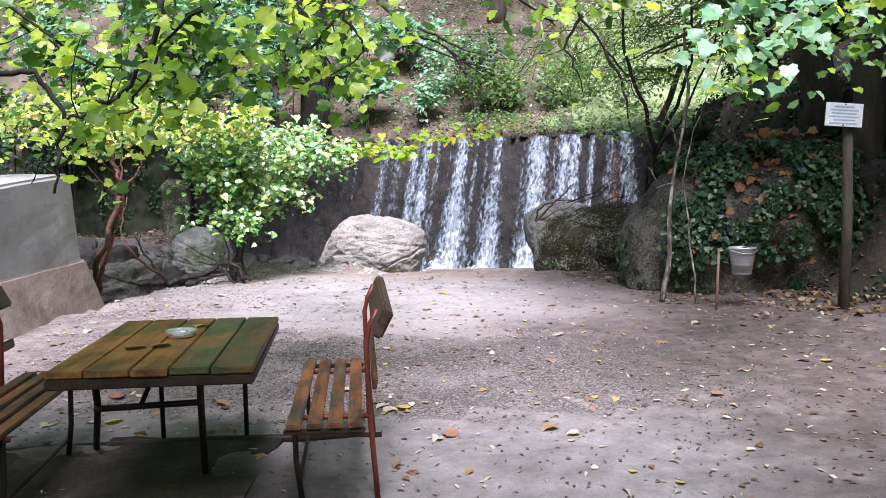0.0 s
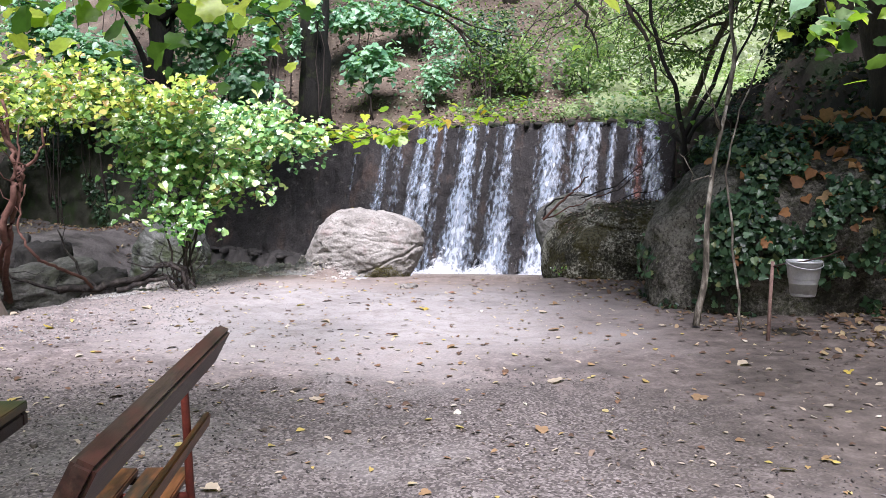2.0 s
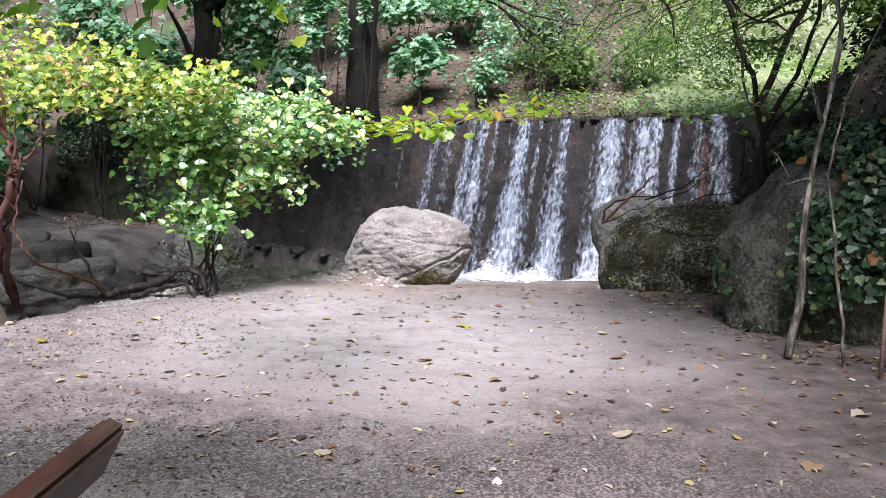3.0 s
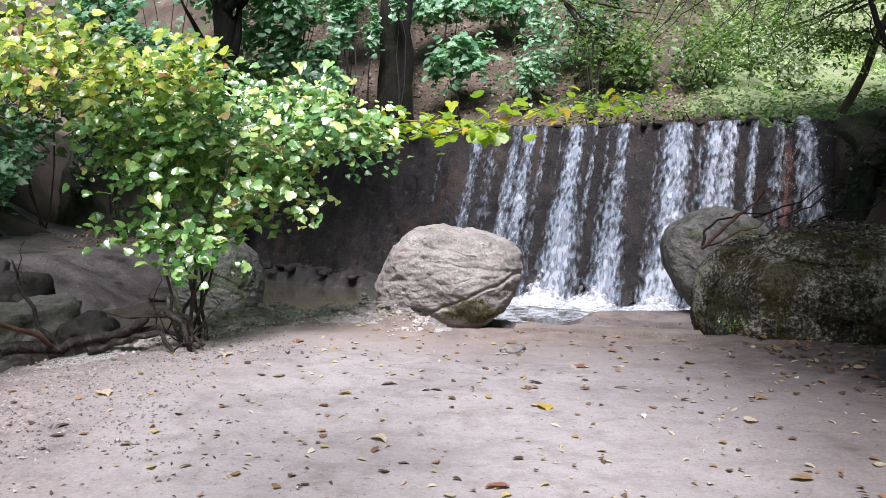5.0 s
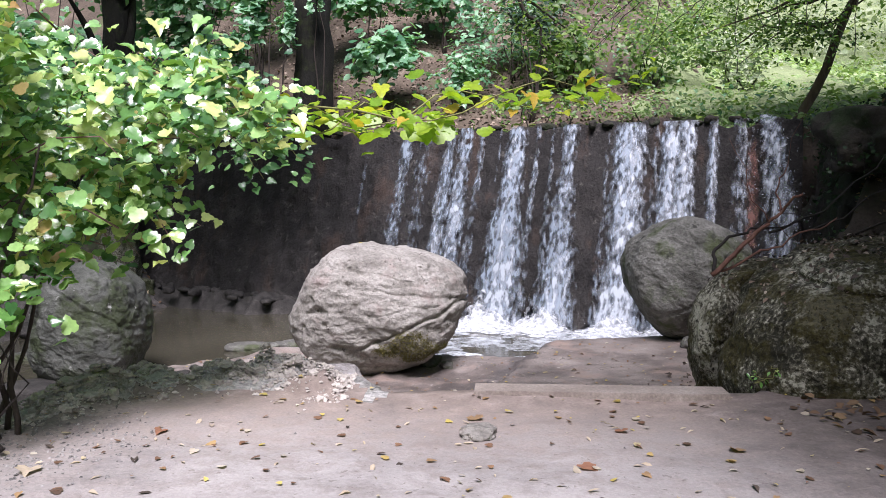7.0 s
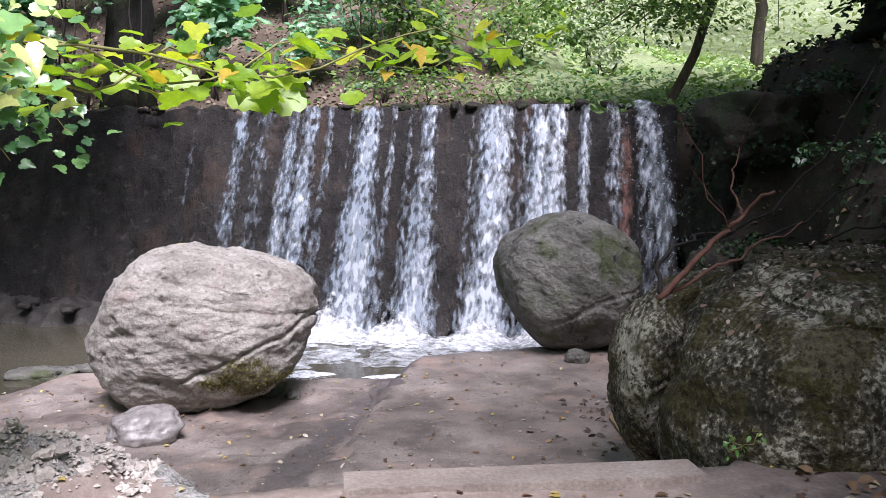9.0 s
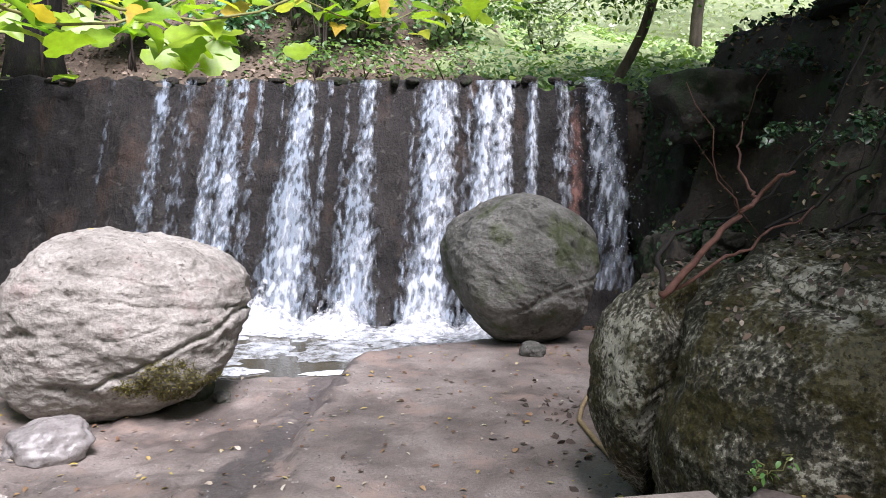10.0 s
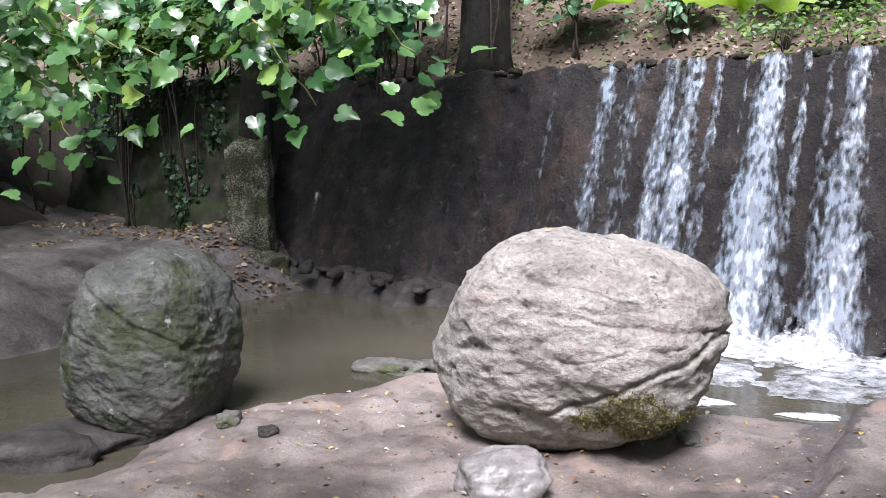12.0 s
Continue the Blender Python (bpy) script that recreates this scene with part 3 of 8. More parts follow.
# leaf outlines: x across, y from stalk to tip, z fold; faces fan over the midrib
def leaf_shape(kind):
    if kind == "heart":
        half = [(0.13, -0.12), (0.36, -0.06), (0.48, 0.16), (0.39, 0.27), (0.42, 0.46), (0.26, 0.57), (0.20, 0.78)]
    elif kind == "lobed":
        half = [(0.26, -0.10), (0.50, 0.04), (0.44, 0.24), (0.52, 0.44), (0.33, 0.62), (0.15, 0.84)]
    elif kind == "blade":
        half = [(0.16, 0.25), (0.14, 0.6)]
    else:
        half = [(0.24, 0.2), (0.26, 0.55)]
    right = [(x, y, 0.10 * x) for x, y in half]
    left = [(-x, y, 0.10 * x) for x, y in half]
    mid = [(0, 0, -0.03), (0, 0.45, -0.02), (0, 1.0, -0.14)]
    vs = mid + right + left
    n = len(half)
    r0, l0 = 3, 3 + n
    fs = []
    for s, o in ((r0, False), (l0, True)):
        ring = [0] + [s + i for i in range(n)] + [2]
        for i in range(len(ring) - 1):
            f = (1, ring[i], ring[i + 1])
            fs.append(f[::-1] if o else f)
    return np.array(vs), np.array(fs)


def leaf_cloud(name, places, ups, sizes, mat, kind="oval", rng=None, curl=1.0):
    """One mesh of many separate leaves: places (n,3), the normals they face, their lengths."""
    rng = rng or np.random.default_rng(1)
    places, ups = np.asarray(places, float), np.asarray(ups, float)
    n = len(places)
    tv, tf = leaf_shape(kind)
    ups = ups / np.linalg.norm(ups, axis=1, keepdims=True)
    dirs = rng.normal(size=(n, 3))
    dirs -= ups * (dirs * ups).sum(1, keepdims=True)
    dirs /= np.linalg.norm(dirs, axis=1, keepdims=True)
    side = np.cross(dirs, ups)
    s = np.asarray(sizes, float).reshape(n, 1, 1)
    z = tv[None, :, 2:3] * curl * rng.uniform(0.4, 2.2, (n, 1, 1))
    v = places[:, None, :] + s * ((tv[None, :, 0:1]) * side[:, None, :] + (tv[None, :, 1:2] - 0.4) * dirs[:, None, :] + z * ups[:, None, :])
    f = tf[None] + (np.arange(n) * len(tv))[:, None, None]
    v, f = v.reshape(-1, 3), f.reshape(-1, 3)
    me = bpy.data.meshes.new(name)
    me.vertices.add(len(v))
    me.vertices.foreach_set("co", v.ravel())
    me.loops.add(f.size)
    me.loops.foreach_set("vertex_index", f.ravel().astype(np.int32))
    me.polygons.add(len(f))
    me.polygons.foreach_set("loop_start", np.arange(0, f.size, 3, dtype=np.int32))
    me.materials.append(mat)
    me.update(calc_edges=True)
    me.validate()
    return me


def clump_points(rng, centre, radii, n, shell=0.55):
    """Points through an ellipsoid, thicker towards its skin, gathered in small sprays."""
    k = max(3, n // 14)
    d = rng.normal(size=(k, 3))
    d /= np.linalg.norm(d, axis=1, keepdims=True)
    hubs = d * rng.uniform(shell, 1.0, (k, 1))
    pick = rng.integers(0, k, n)
    p = hubs[pick] + rng.normal(size=(n, 3)) * 0.16
    return np.asarray(centre) + p * np.asarray(radii), d[pick]


def smooth01(a, b, x):
    t = np.clip((np.asarray(x, float) - a) / (b - a), 0, 1)
    return t * t * (3 - 2 * t)


class Field:
    """Smooth random relief over the plane: value noise on a lattice, summed over octaves."""

    def __init__(self, seed):
        self.g = np.random.default_rng(seed).normal(size=(256, 256))

    def one(self, x, y):
        xi, yi = np.floor(x).astype(int), np.floor(y).astype(int)
        fx, fy = x - xi, y - yi
        fx, fy = fx * fx * (3 - 2 * fx), fy * fy * (3 - 2 * fy)
        g = self.g
        a, b = g[xi % 256, yi % 256], g[(xi + 1) % 256, yi % 256]
        c, d = g[xi % 256, (yi + 1) % 256], g[(xi + 1) % 256, (yi + 1) % 256]
        return (a * (1 - fx) + b * fx) * (1 - fy) + (c * (1 - fx) + d * fx) * fy

    def __call__(self, x, y, scale, octaves=3):
        x, y = np.asarray(x, float), np.asarray(y, float)
        return sum(self.one(x * scale * 2 ** o + 17 * o, y * scale * 2 ** o + 31 * o) * 0.5 ** o for o in range(octaves))


RELIEF = Field(3)

# ---- the ground ----
CREST_A, CREST_B, CREST_Z, BATTER = 25.59, -0.371, 2.87, 0.395
CREST_S = math.hypot(1, CREST_B)
POOL_Z = -1.2


def crest_y(x):
    return CREST_A + CREST_B * np.asarray(x, float)


def terrace_edge(x):
    """How far out the sandy terrace reaches, for each x."""
    return np.interp(x, [-9, -6, -4.3, -3.9, -3.3, -2.7, -2.0, -1.2, -0.9, 1.7, 2.2, 3.2, 4.5, 8], [7.6, 8.2, 9.4, 11.6, 13.1, 14.0, 14.4, 14.05, 13.67, 13.67, 14.0, 14.6, 15.2, 16])


def height(x, y):
    x, y = np.asarray(x, float), np.asarray(y, float)
    n1, n2, n3 = RELIEF(x, y, 0.45, 3), RELIEF(x + 50, y, 2.2, 3), RELIEF(x, y + 90, 7.0, 2)
    # terrace of sand, nearly flat
    terrace = 0.02 + 0.018 * n1 + 0.010 * n2 + 0.005 * n3 + 0.08 * smooth01(3.2, 4.5, x) * smooth01(5, 9, y) * (1 - smooth01(11.5, 13, y))
    ridge = np.exp(-((y - terrace_edge(x) + 0.28) / 0.36) ** 2) * smooth01(-3.8, -3.1, x) * (1 - smooth01(-1.6, -0.9, x))
    terrace = terrace + ridge * (0.085 + 0.05 * n2 + 0.055 * n3)
    # lower shelf of wet rock, with the smooth slab to its right
    shelf = -0.84 - 0.055 * np.clip(y - 15.5, 0, 4.5) + 0.030 * n1 + 0.026 * n2 + 0.014 * n3
    edge_x = np.interp(y, [14, 16.1, 16.6, 17.5, 19.0, 20.3, 21.0], [-0.95, -0.45, -0.17, 0.04, 0.45, 1.07, 1.4])
    slab = -0.79 + 0.012 * n1 + 0.004 * n2 + 0.003 * n3
    on_slab = smooth01(-0.05, 0.05, x - edge_x + 0.06 * n2) * (1 - smooth01(19.9, 20.5, y - 0.22 * (x - 1.0)))
    shelf = shelf * (1 - on_slab) + slab * on_slab
    # pool and river bed
    shore = np.interp(x, [-14, -9, -7.6, -5.0, -4.2, -3.6, -2.6, -1.6, -0.6, 0.6, 1.6, 3.2, 5.0], [18.0, 18.3, 18.5, 19.0, 20.0, 20.9, 21.1, 20.4, 20.0, 19.9, 20.5, 21.2, 22.2])
    pool = smooth01(-0.25, 0.9, y - shore + 0.12 * n2)
    low = shelf * (1 - pool) + (-1.75 + 0.05 * n1) * pool
    # river leaving to the left, below the terrace
    river = smooth01(-4.6, -6.4, x) * smooth01(7.0, 10.5, y)
    low = low * (1 - river * 0.6) + (-1.55 + 0.12 * n1) * river * 0.6
    far_shelf = smooth01(-7.4, -10.8, x - 0.2 * (y - 22)) * smooth01(12, 16, y)
    low = low + far_shelf * (1.40 + 0.05 * n2 + 0.05 * n1)
    drop = smooth01(-0.02, 0.16, y - terrace_edge(x) + 0.05 * n2 * smooth01(-0.9, -1.6, x))
    z = terrace * (1 - drop) + low * drop
    # bank on the right, rising to the crest
    foot = np.interp(y, [-20, 4, 8.5, 10.5, 13, 16, 20, 23], [9, 6.6, 5.2, 4.5, 4.1, 4.2, 5.0, 5.6])
    bank = smooth01(0, 1.9, x - foot + 0.35 * n1 + 0.05 * n2)
    top = np.interp(y, [-20, 5, 10, 14, 18, 23], [2.5, 2.3, 2.6, 3.0, 3.0, 2.95]) + np.where(y > 16, 0.42 * np.clip(x - foot - 0.7, 0, 12), 0.16 * np.clip(x - foot - 1.5, 0, 12)) + 0.12 * n1 + 0.09 * n2 + 0.03 * n3
    z = z * (1 - bank) + top * bank
    # bank on the far left
    lb = smooth01(-15.2, -17.2, x + 0.3 * n1 + 0.12 * (y - 20))
    z = z * (1 - lb) + (3.0 + 0.25 * np.clip(-x - 15, 0, 20) + 0.15 * n1) * lb
    # the land that closes the place behind the start
    back = smooth01(-9, -16, y)
    z = z * (1 - back) + (2.5 + 0.2 * n1 + 0.2 * np.clip(-16 - y, 0, 30)) * back
    # land behind the dam: wooded slope on the left, meadow on the right
    d = (y - crest_y(x)) / CREST_S
    steep = np.interp(x - 0.25 * d, [-14, -4, 1, 5, 9], [1.0, 0.95, 0.72, 0.30, 0.16])
    level = np.interp(x, [-14, -8, -3, 1, 6, 9], [2.9, 2.95, 2.9, 2.72, 2.72, 3.1])
    hill = level + 0.10 * smooth01(0, 2, d) + steep * np.clip(d - 1.6, 0, 22) + 0.28 * np.clip(d - 23.6, 0, 90) + (0.10 * n1 + 0.06 * n2) * smooth01(0.5, 4, d)
    behind = smooth01(-0.35, 0.15, d)
    return z * (1 - behind) + hill * behind


def axis_steps(lo, a, b, hi, fine, grow=1.22):
    mid = list(np.arange(a, b, fine))
    up, s = [b], fine
    while up[-1] < hi:
        s *= grow
        up.append(up[-1] + s)
    dn, s = [a], fine
    while dn[-1] > lo:
        s *= grow
        dn.append(dn[-1] - s)
    return np.array(dn[:0:-1] + mid + up)


def build_ground():
    xs = axis_steps(-90, -8, 7.5, 90, 0.085)
    ys = np.concatenate([axis_steps(-70, 2.0, 21.5, 21.6, 0.085), axis_steps(21.7, 22, 30, 140, 0.16)])
    ys = np.unique(ys.round(4))
    X, Y = np.meshgrid(xs, ys)
    Z = height(X, Y)
    nx, ny = len(xs), len(ys)
    v = np.stack([X, Y, Z], -1).reshape(-1, 3)
    i = np.arange(ny - 1)[:, None] * nx + np.arange(nx - 1)[None]
    f = np.stack([i, i + 1, i + nx + 1, i + nx], -1).reshape(-1, 4)
    cx, cy, cz = v[f].mean(1).T
    wob = RELIEF(cx, cy, 0.8, 3)
    d = (cy - crest_y(cx)) / CREST_S
    slot = np.zeros(len(f), int)
    slot[(cy > terrace_edge(cx) + 0.05)] = 2
    slot[(cx > -3.55 + 0.2 * wob) & (cx < -1.1 + 0.2 * wob) & (cy > terrace_edge(cx) - 0.72 + 0.3 * wob) & (cy < terrace_edge(cx) + 0.16)] = 1
    slot[(cx < -7.2 + 0.5 * wob) & (cy > 9)] = 6
    foot = np.interp(cy, [-20, 4, 8.5, 10.5, 13, 16, 20, 23], [9, 6.6, 5.2, 4.5, 4.1, 4.2, 5.0, 5.6])
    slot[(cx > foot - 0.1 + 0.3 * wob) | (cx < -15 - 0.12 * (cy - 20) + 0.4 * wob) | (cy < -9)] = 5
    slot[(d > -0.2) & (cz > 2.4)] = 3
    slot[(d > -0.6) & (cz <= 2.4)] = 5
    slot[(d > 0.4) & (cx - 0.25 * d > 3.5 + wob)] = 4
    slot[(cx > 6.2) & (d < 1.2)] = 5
    me = bpy.data.meshes.new("ground")
    me.vertices.add(len(v))
    me.vertices.foreach_set("co", v.ravel())
    me.loops.add(f.size)
    me.loops.foreach_set("vertex_index", f.ravel().astype(np.int32))
    me.polygons.add(len(f))
    me.polygons.foreach_set("loop_start", np.arange(0, f.size, 4, dtype=np.int32))
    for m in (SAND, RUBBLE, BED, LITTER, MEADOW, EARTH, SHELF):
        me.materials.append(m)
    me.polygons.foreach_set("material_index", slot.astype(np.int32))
    me.polygons.foreach_set("use_smooth", np.ones(len(f), bool))
    me.update(calc_edges=True)
    return thing("ground", "pale sandy terrace, wet rock shelf and leaf-strewn slopes", "ground", mesh=me, kind="structure")


build_ground()


def on_ground(x, y, up=0.0):
    return (x, y, float(height(x, y)) + up)


# ---- the dam ----
def dam_point(x, z, out=0.0):
    """A place on the dam's sloping face, out metres in front of it. x runs along the crest, and the fall line slopes towards the viewer."""
    k = BATTER * (CREST_Z - z)
    nx, ny = CREST_B / CREST_S, -1 / CREST_S
    return (x + nx * (k + out), float(crest_y(x)) + ny * (k + out), z)


def build_dam():
    rng = np.random.default_rng(5)
    xs = np.arange(-9.3, 6.0, 0.07)
    zs = np.concatenate([np.linspace(-2.2, -1.2, 5)[:-1], np.linspace(-1.2, CREST_Z - 0.1, 60), [CREST_Z - 0.03, CREST_Z]])
    vs, fs = [], []
    rows = len(zs) + 3
    for x in xs:
        bump = float(RELIEF(np.float64(x), np.float64(3.0), 1.4, 3))
        lip = 0.07 * bump + 0.03 * float(RELIEF(np.float64(x), np.float64(9.0), 6.0, 2)) - 0.05 * float(smooth01(-3.5, 0.0, x))
        for z in zs:
            r = 0.035 * float(RELIEF(np.float64(x * 1.0), np.float64(z * 0.7), 2.6, 3)) + 0.016 * float(RELIEF(np.float64(x), np.float64(z), 7.0, 2))
            top = float(smooth01(CREST_Z - 0.5, CREST_Z, z))
            p = dam_point(float(x), float(z) + lip * top, r)
            vs.append(p)
        for back, dz in ((0.10, 0.03), (0.75, 0.0), (0.80, -5.2)):
            nx, ny = -CREST_B / CREST_S, 1 / CREST_S
            vs.append((x + nx * back, float(crest_y(x)) + ny * back, CREST_Z + lip + dz))
    for i in range(len(xs) - 1):
        for j in range(rows - 1):
            a = i * rows + j
            fs.append((a, a + rows, a + rows + 1, a + 1))
    n = len(xs) - 1
    fs.append(tuple(range(rows))[::1])
    fs.append(tuple(n * rows + j for j in range(rows))[::-1])
    thing("dam_wall", "dark wet concrete dam wall, sloping and streaked, with water running over it", "dam wall", mesh=mesh_from("dam_wall", vs, fs, WALL), kind="structure")


build_dam()

wx = np.linspace(-40, 8, 60)
wy = np.linspace(5, 28, 40)
pv = [(x, y, POOL_Z) for y in wy for x in wx]
pf = [(j * 60 + i, j * 60 + i + 1, (j + 1) * 60 + i + 1, (j + 1) * 60 + i) for j in range(39) for i in range(59)]
thing("pool_water", "brown shallow pool below the falls running off into a stream", "water", mesh=mesh_from("pool_water", pv, pf, WATER), kind="structure")

# ---- white water ----
# crest place, half width at the crest and at the foot, density at the crest and at the foot
STREAMS = [(-2.76, 0.06, 0.10, -0.04, -0.02), (-2.35, 0.03, 0.05, -0.16, -0.12), (-1.84, 0.13, 0.22, 0.15, 0.16), (-1.40, 0.20, 0.28, 0.00, 0.04), (-0.84, 0.15, 0.24, 0.18, 0.24), (-0.52, 0.17, 0.22, 0.20, 0.30),
           (-0.16, 0.07, 0.20, 0.08, 0.10), (0.25, 0.03, 0.05, 0.02, -0.2), (0.60, 0.17, 0.48, 0.24, 0.34), (1.02, 0.06, 0.15, 0.10, 0.16), (1.36, 0.05, 0.12, 0.02, 0.08), (1.68, 0.15, 0.40, 0.20, 0.32),
           (2.45, 0.04, 0.16, -0.04, 0.10), (2.86, 0.27, 0.46, 0.26, 0.32), (3.36, 0.07, 0.12, 0.06, 0.10), (3.60, 0.15, 0.22, 0.22, 0.28), (3.88, 0.17, 0.26, 0.26, 0.32), (4.37, 0.09, 0.13, 0.16, 0.18),
           (4.86, 0.18, 0.22, 0.08, 0.12)]


def stream_layer(x0, w0, w1, d0, d1, out, rng, wob_amount):
    """One sheet of a stream: rows of places down the face, densest in its middle and thicker towards the foot."""
    rows, cols = 60, 15
    pts, dens = [], []
    shift, gain = 0.0, 0.0
    for j in range(rows + 1):
        f = j / rows
        z = CREST_Z + 0.04 - (CREST_Z + 0.04 - POOL_Z) * f
        shift = shift * 0.9 + rng.gauss(0, wob_amount)
        gain = gain * 0.8 + rng.gauss(0, 0.025)
        half = (w0 + (w1 - w0) * f ** 1.6) * 1.25
        prow, drow = [], []
        for c in range(cols):
            u = c / (cols - 1) * 2 - 1
            prow.append(dam_point(x0 + u * half + shift, z, out + 0.05 * f + 0.03 * (1 - u * u) + 0.008 * rng.random()))
            drow.append(d0 + (d1 - d0) * f + gain + 0.16 - 0.55 * abs(u) ** 2.2 - (0.12 if j == 0 else 0.0))
        pts.append(prow)
        dens.append(drow)
    return pts, dens


def build_stream(x0, w0, w1, d0, d1, seed):
    rng = random.Random(seed)
    t = thing("water_stream", "white veil of water running down the dark dam wall", "waterfall", group="streams over the dam", kind="stuff")
    part("thread_sheet", flow_sheet("thread_sheet", *stream_layer(x0, w0 * 1.22, w1 * 1.22, d0 + 0.04, d1 - 0.03, 0.05, rng, 0.004), THREADS), t)
    part("tumbling_sheet", flow_sheet("tumbling_sheet", *stream_layer(x0, w0 * 0.9, w1 * 0.9, d0 - 0.12, d1 - 0.05, 0.09, rng, 0.012), LUMPS), t)


for i, row in enumerate(STREAMS):
    build_stream(row[0] + 0.09, *row[1:], 40 + i)


def free_fall():
    """The jet at the dam's right end, which leaps clear of the face and breaks into drops."""
    rng = random.Random(77)
    t = thing("water_jet", "broken jet of water leaping off the end of the dam", "waterfall", kind="stuff")
    for layer, (mat, gain) in enumerate(((THREADS, 0.02), (LUMPS, 0.06))):
        pts, dens = [], []
        for j in range(41):
            fall = 3.4 * (j / 40) ** 1.5
            tm = math.sqrt(fall / 4.9)
            prow, drow = [], []
            for c in range(15):
                u = c / 14
                v = 0.05 + 0.75 * u
                x, y, z = dam_point(5.18 + 0.30 * u + v * tm, CREST_Z, 0.10 + (1.75 + 0.45 * u) * tm + 0.06 * layer)
                prow.append((x + rng.gauss(0, 0.012), y, CREST_Z + 0.10 - 0.02 * u - fall + rng.gauss(0, 0.01)))
                drow.append(gain + 0.34 - 0.16 * tm - 0.5 * abs(2 * u - 1) ** 3 + rng.gauss(0, 0.03))
            pts.append(prow)
            dens.append(drow)
        part("jet_sheet", flow_sheet("jet_sheet", pts, dens, mat), t)
    P, U = [], []
    for s in range(420):
        u, tm = min(1.15, max(-0.1, rng.gauss(0.55, 0.3))), math.sqrt(rng.uniform(0.05, 2.9) / 4.9)
        x, y, z = dam_point(5.18 + 0.30 * u + (0.05 + 0.75 * u) * tm, CREST_Z, 0.10 + (1.75 + 0.45 * u) * tm)
        P.append((x + rng.gauss(0, 0.03), y + rng.gauss(0, 0.08), CREST_Z + 0.08 - 4.9 * tm * tm))
        U.append((rng.gauss(0, 0.5), -1, 0.4))
    part("drops", leaf_cloud("drops", P, U, np.random.default_rng(4).uniform(0.015, 0.06, len(P)), STREAM, "blade", np.random.default_rng(5), 2.0), t)


free_fall()


def rust_streak():
    """A rusty stain run down the wall beside the jet, a skin of its own on the concrete."""
    rng = random.Random(12)
    pts, dens = [], []
    for j in range(31):
        z = 2.6 - 2.4 * j / 30
        half = 0.12 + 0.08 * j / 30 + rng.gauss(0, 0.008)
        pts.append([dam_point(5.14 + half * (c / 4 - 1), z, 0.06 + 0.01 * rng.random()) for c in range(9)])
        dens.append([0.30 - 0.5 * abs(c / 4 - 1) ** 2 - 0.3 * abs(j / 15 - 1) ** 4 for c in range(9)])
    thing("rust_stain", "reddish rust stain on the dam beside the jet", "stain", mesh=flow_sheet("rust_stain", pts, dens, RUST), kind="stuff")


RUST = veil_material("rust_skin", 7.0, (1.4, 1.4, 0.3), 0.56, 0.92, (0.15, 0.050, 0.03), 0.6)
rust_streak()


def splash(x0, width, high, seed):
    """Spray and froth where a stream strikes the pool: nested thin sheets, densest at the foot, and a few flying drops."""
    rng = random.Random(seed)
    t = thing("splash", "soft white froth and spray where falling water strikes the pool", "foam", group="splashes", kind="stuff")
    for layer in range(3):
        pts, dens = [], []
        k = 1 - 0.2 * layer
        for j in range(15):
            v = j / 14
            prow, drow = [], []
            for c in range(25):
                u = c / 12 - 1
                r = float(RELIEF(np.float64(u * 3 + seed + 7 * layer), np.float64(v * 3), 1.5, 3))
                h = high * k * math.exp(-(u / 0.6) ** 2) * (1 - v) ** 1.4 * (1 + 0.15 * r)
                prow.append(dam_point(x0 + u * width * (0.8 + 0.5 * v) * (1.1 - 0.1 * layer), POOL_Z + 0.015 + max(0.0, h), 0.06 + v * (0.45 + 0.25 * layer) + 0.05 * r))
                drow.append(0.42 - 0.46 * (1 - v) ** 1.5 - 0.45 * abs(u) ** 3 - 0.30 * max(0.0, v - 0.6) + 0.05 * r)
            pts.append(prow)
            dens.append(drow)
        part("froth_sheet", flow_sheet("froth_sheet", pts, dens, SPRAY), t)
    nr = np.random.default_rng(seed)
    n = int(260 * width)
    P = [dam_point(x0 + a * width * 0.5, POOL_Z + abs(b) * high * 0.75, 0.1 + abs(c) * 0.3) for a, b, c in nr.normal(size=(n, 3)) * 0.7]
    part("drops", leaf_cloud("drops", P, nr.normal(size=(n, 3)) + np.array([0, -0.8, 0.6]), nr.uniform(0.008, 0.022, n), FROTH, "oval", nr, 2.5), t)


for i, (x0, w, h) in enumerate([(0.50, 0.75, 0.62), (1.60, 0.65, 0.60), (2.92, 0.70, 0.50), (-0.62, 0.55, 0.25), (3.8, 0.6, 0.35), (-1.8, 0.3, 0.15)]):
    splash(x0, w, h, 90 + i)


def foam_patch(x0, y0, lx, ly, seed, label):
    """A raft of foam floating on the pool, with a ragged edge."""
    rng = np.random.default_rng(seed)
    n = 40
    ring = [(x0 + lx * (1 + 0.25 * math.sin(3 * a + seed) + 0.10 * rng.normal()) * math.cos(a), y0 + ly * (1 + 0.2 * math.cos(2 * a + seed) + 0.10 * rng.normal()) * math.sin(a), POOL_Z + 0.006)
            for a in np.linspace(0, 2 * math.pi, n, endpoint=False)]
    inner = [(x0 + (p[0] - x0) * 0.75, y0 + (p[1] - y0) * 0.75, POOL_Z + 0.03) for p in ring]
    vs = ring + inner + [(x0, y0, POOL_Z + 0.035)]
    fs = [(i, (i + 1) % n, n + (i + 1) % n, n + i) for i in range(n)] + [(n + i, n + (i + 1) % n, 2 * n) for i in range(n)]
    thing("foam_patch", label, "foam", mesh=mesh_from("foam_patch", vs, fs, FROTH))


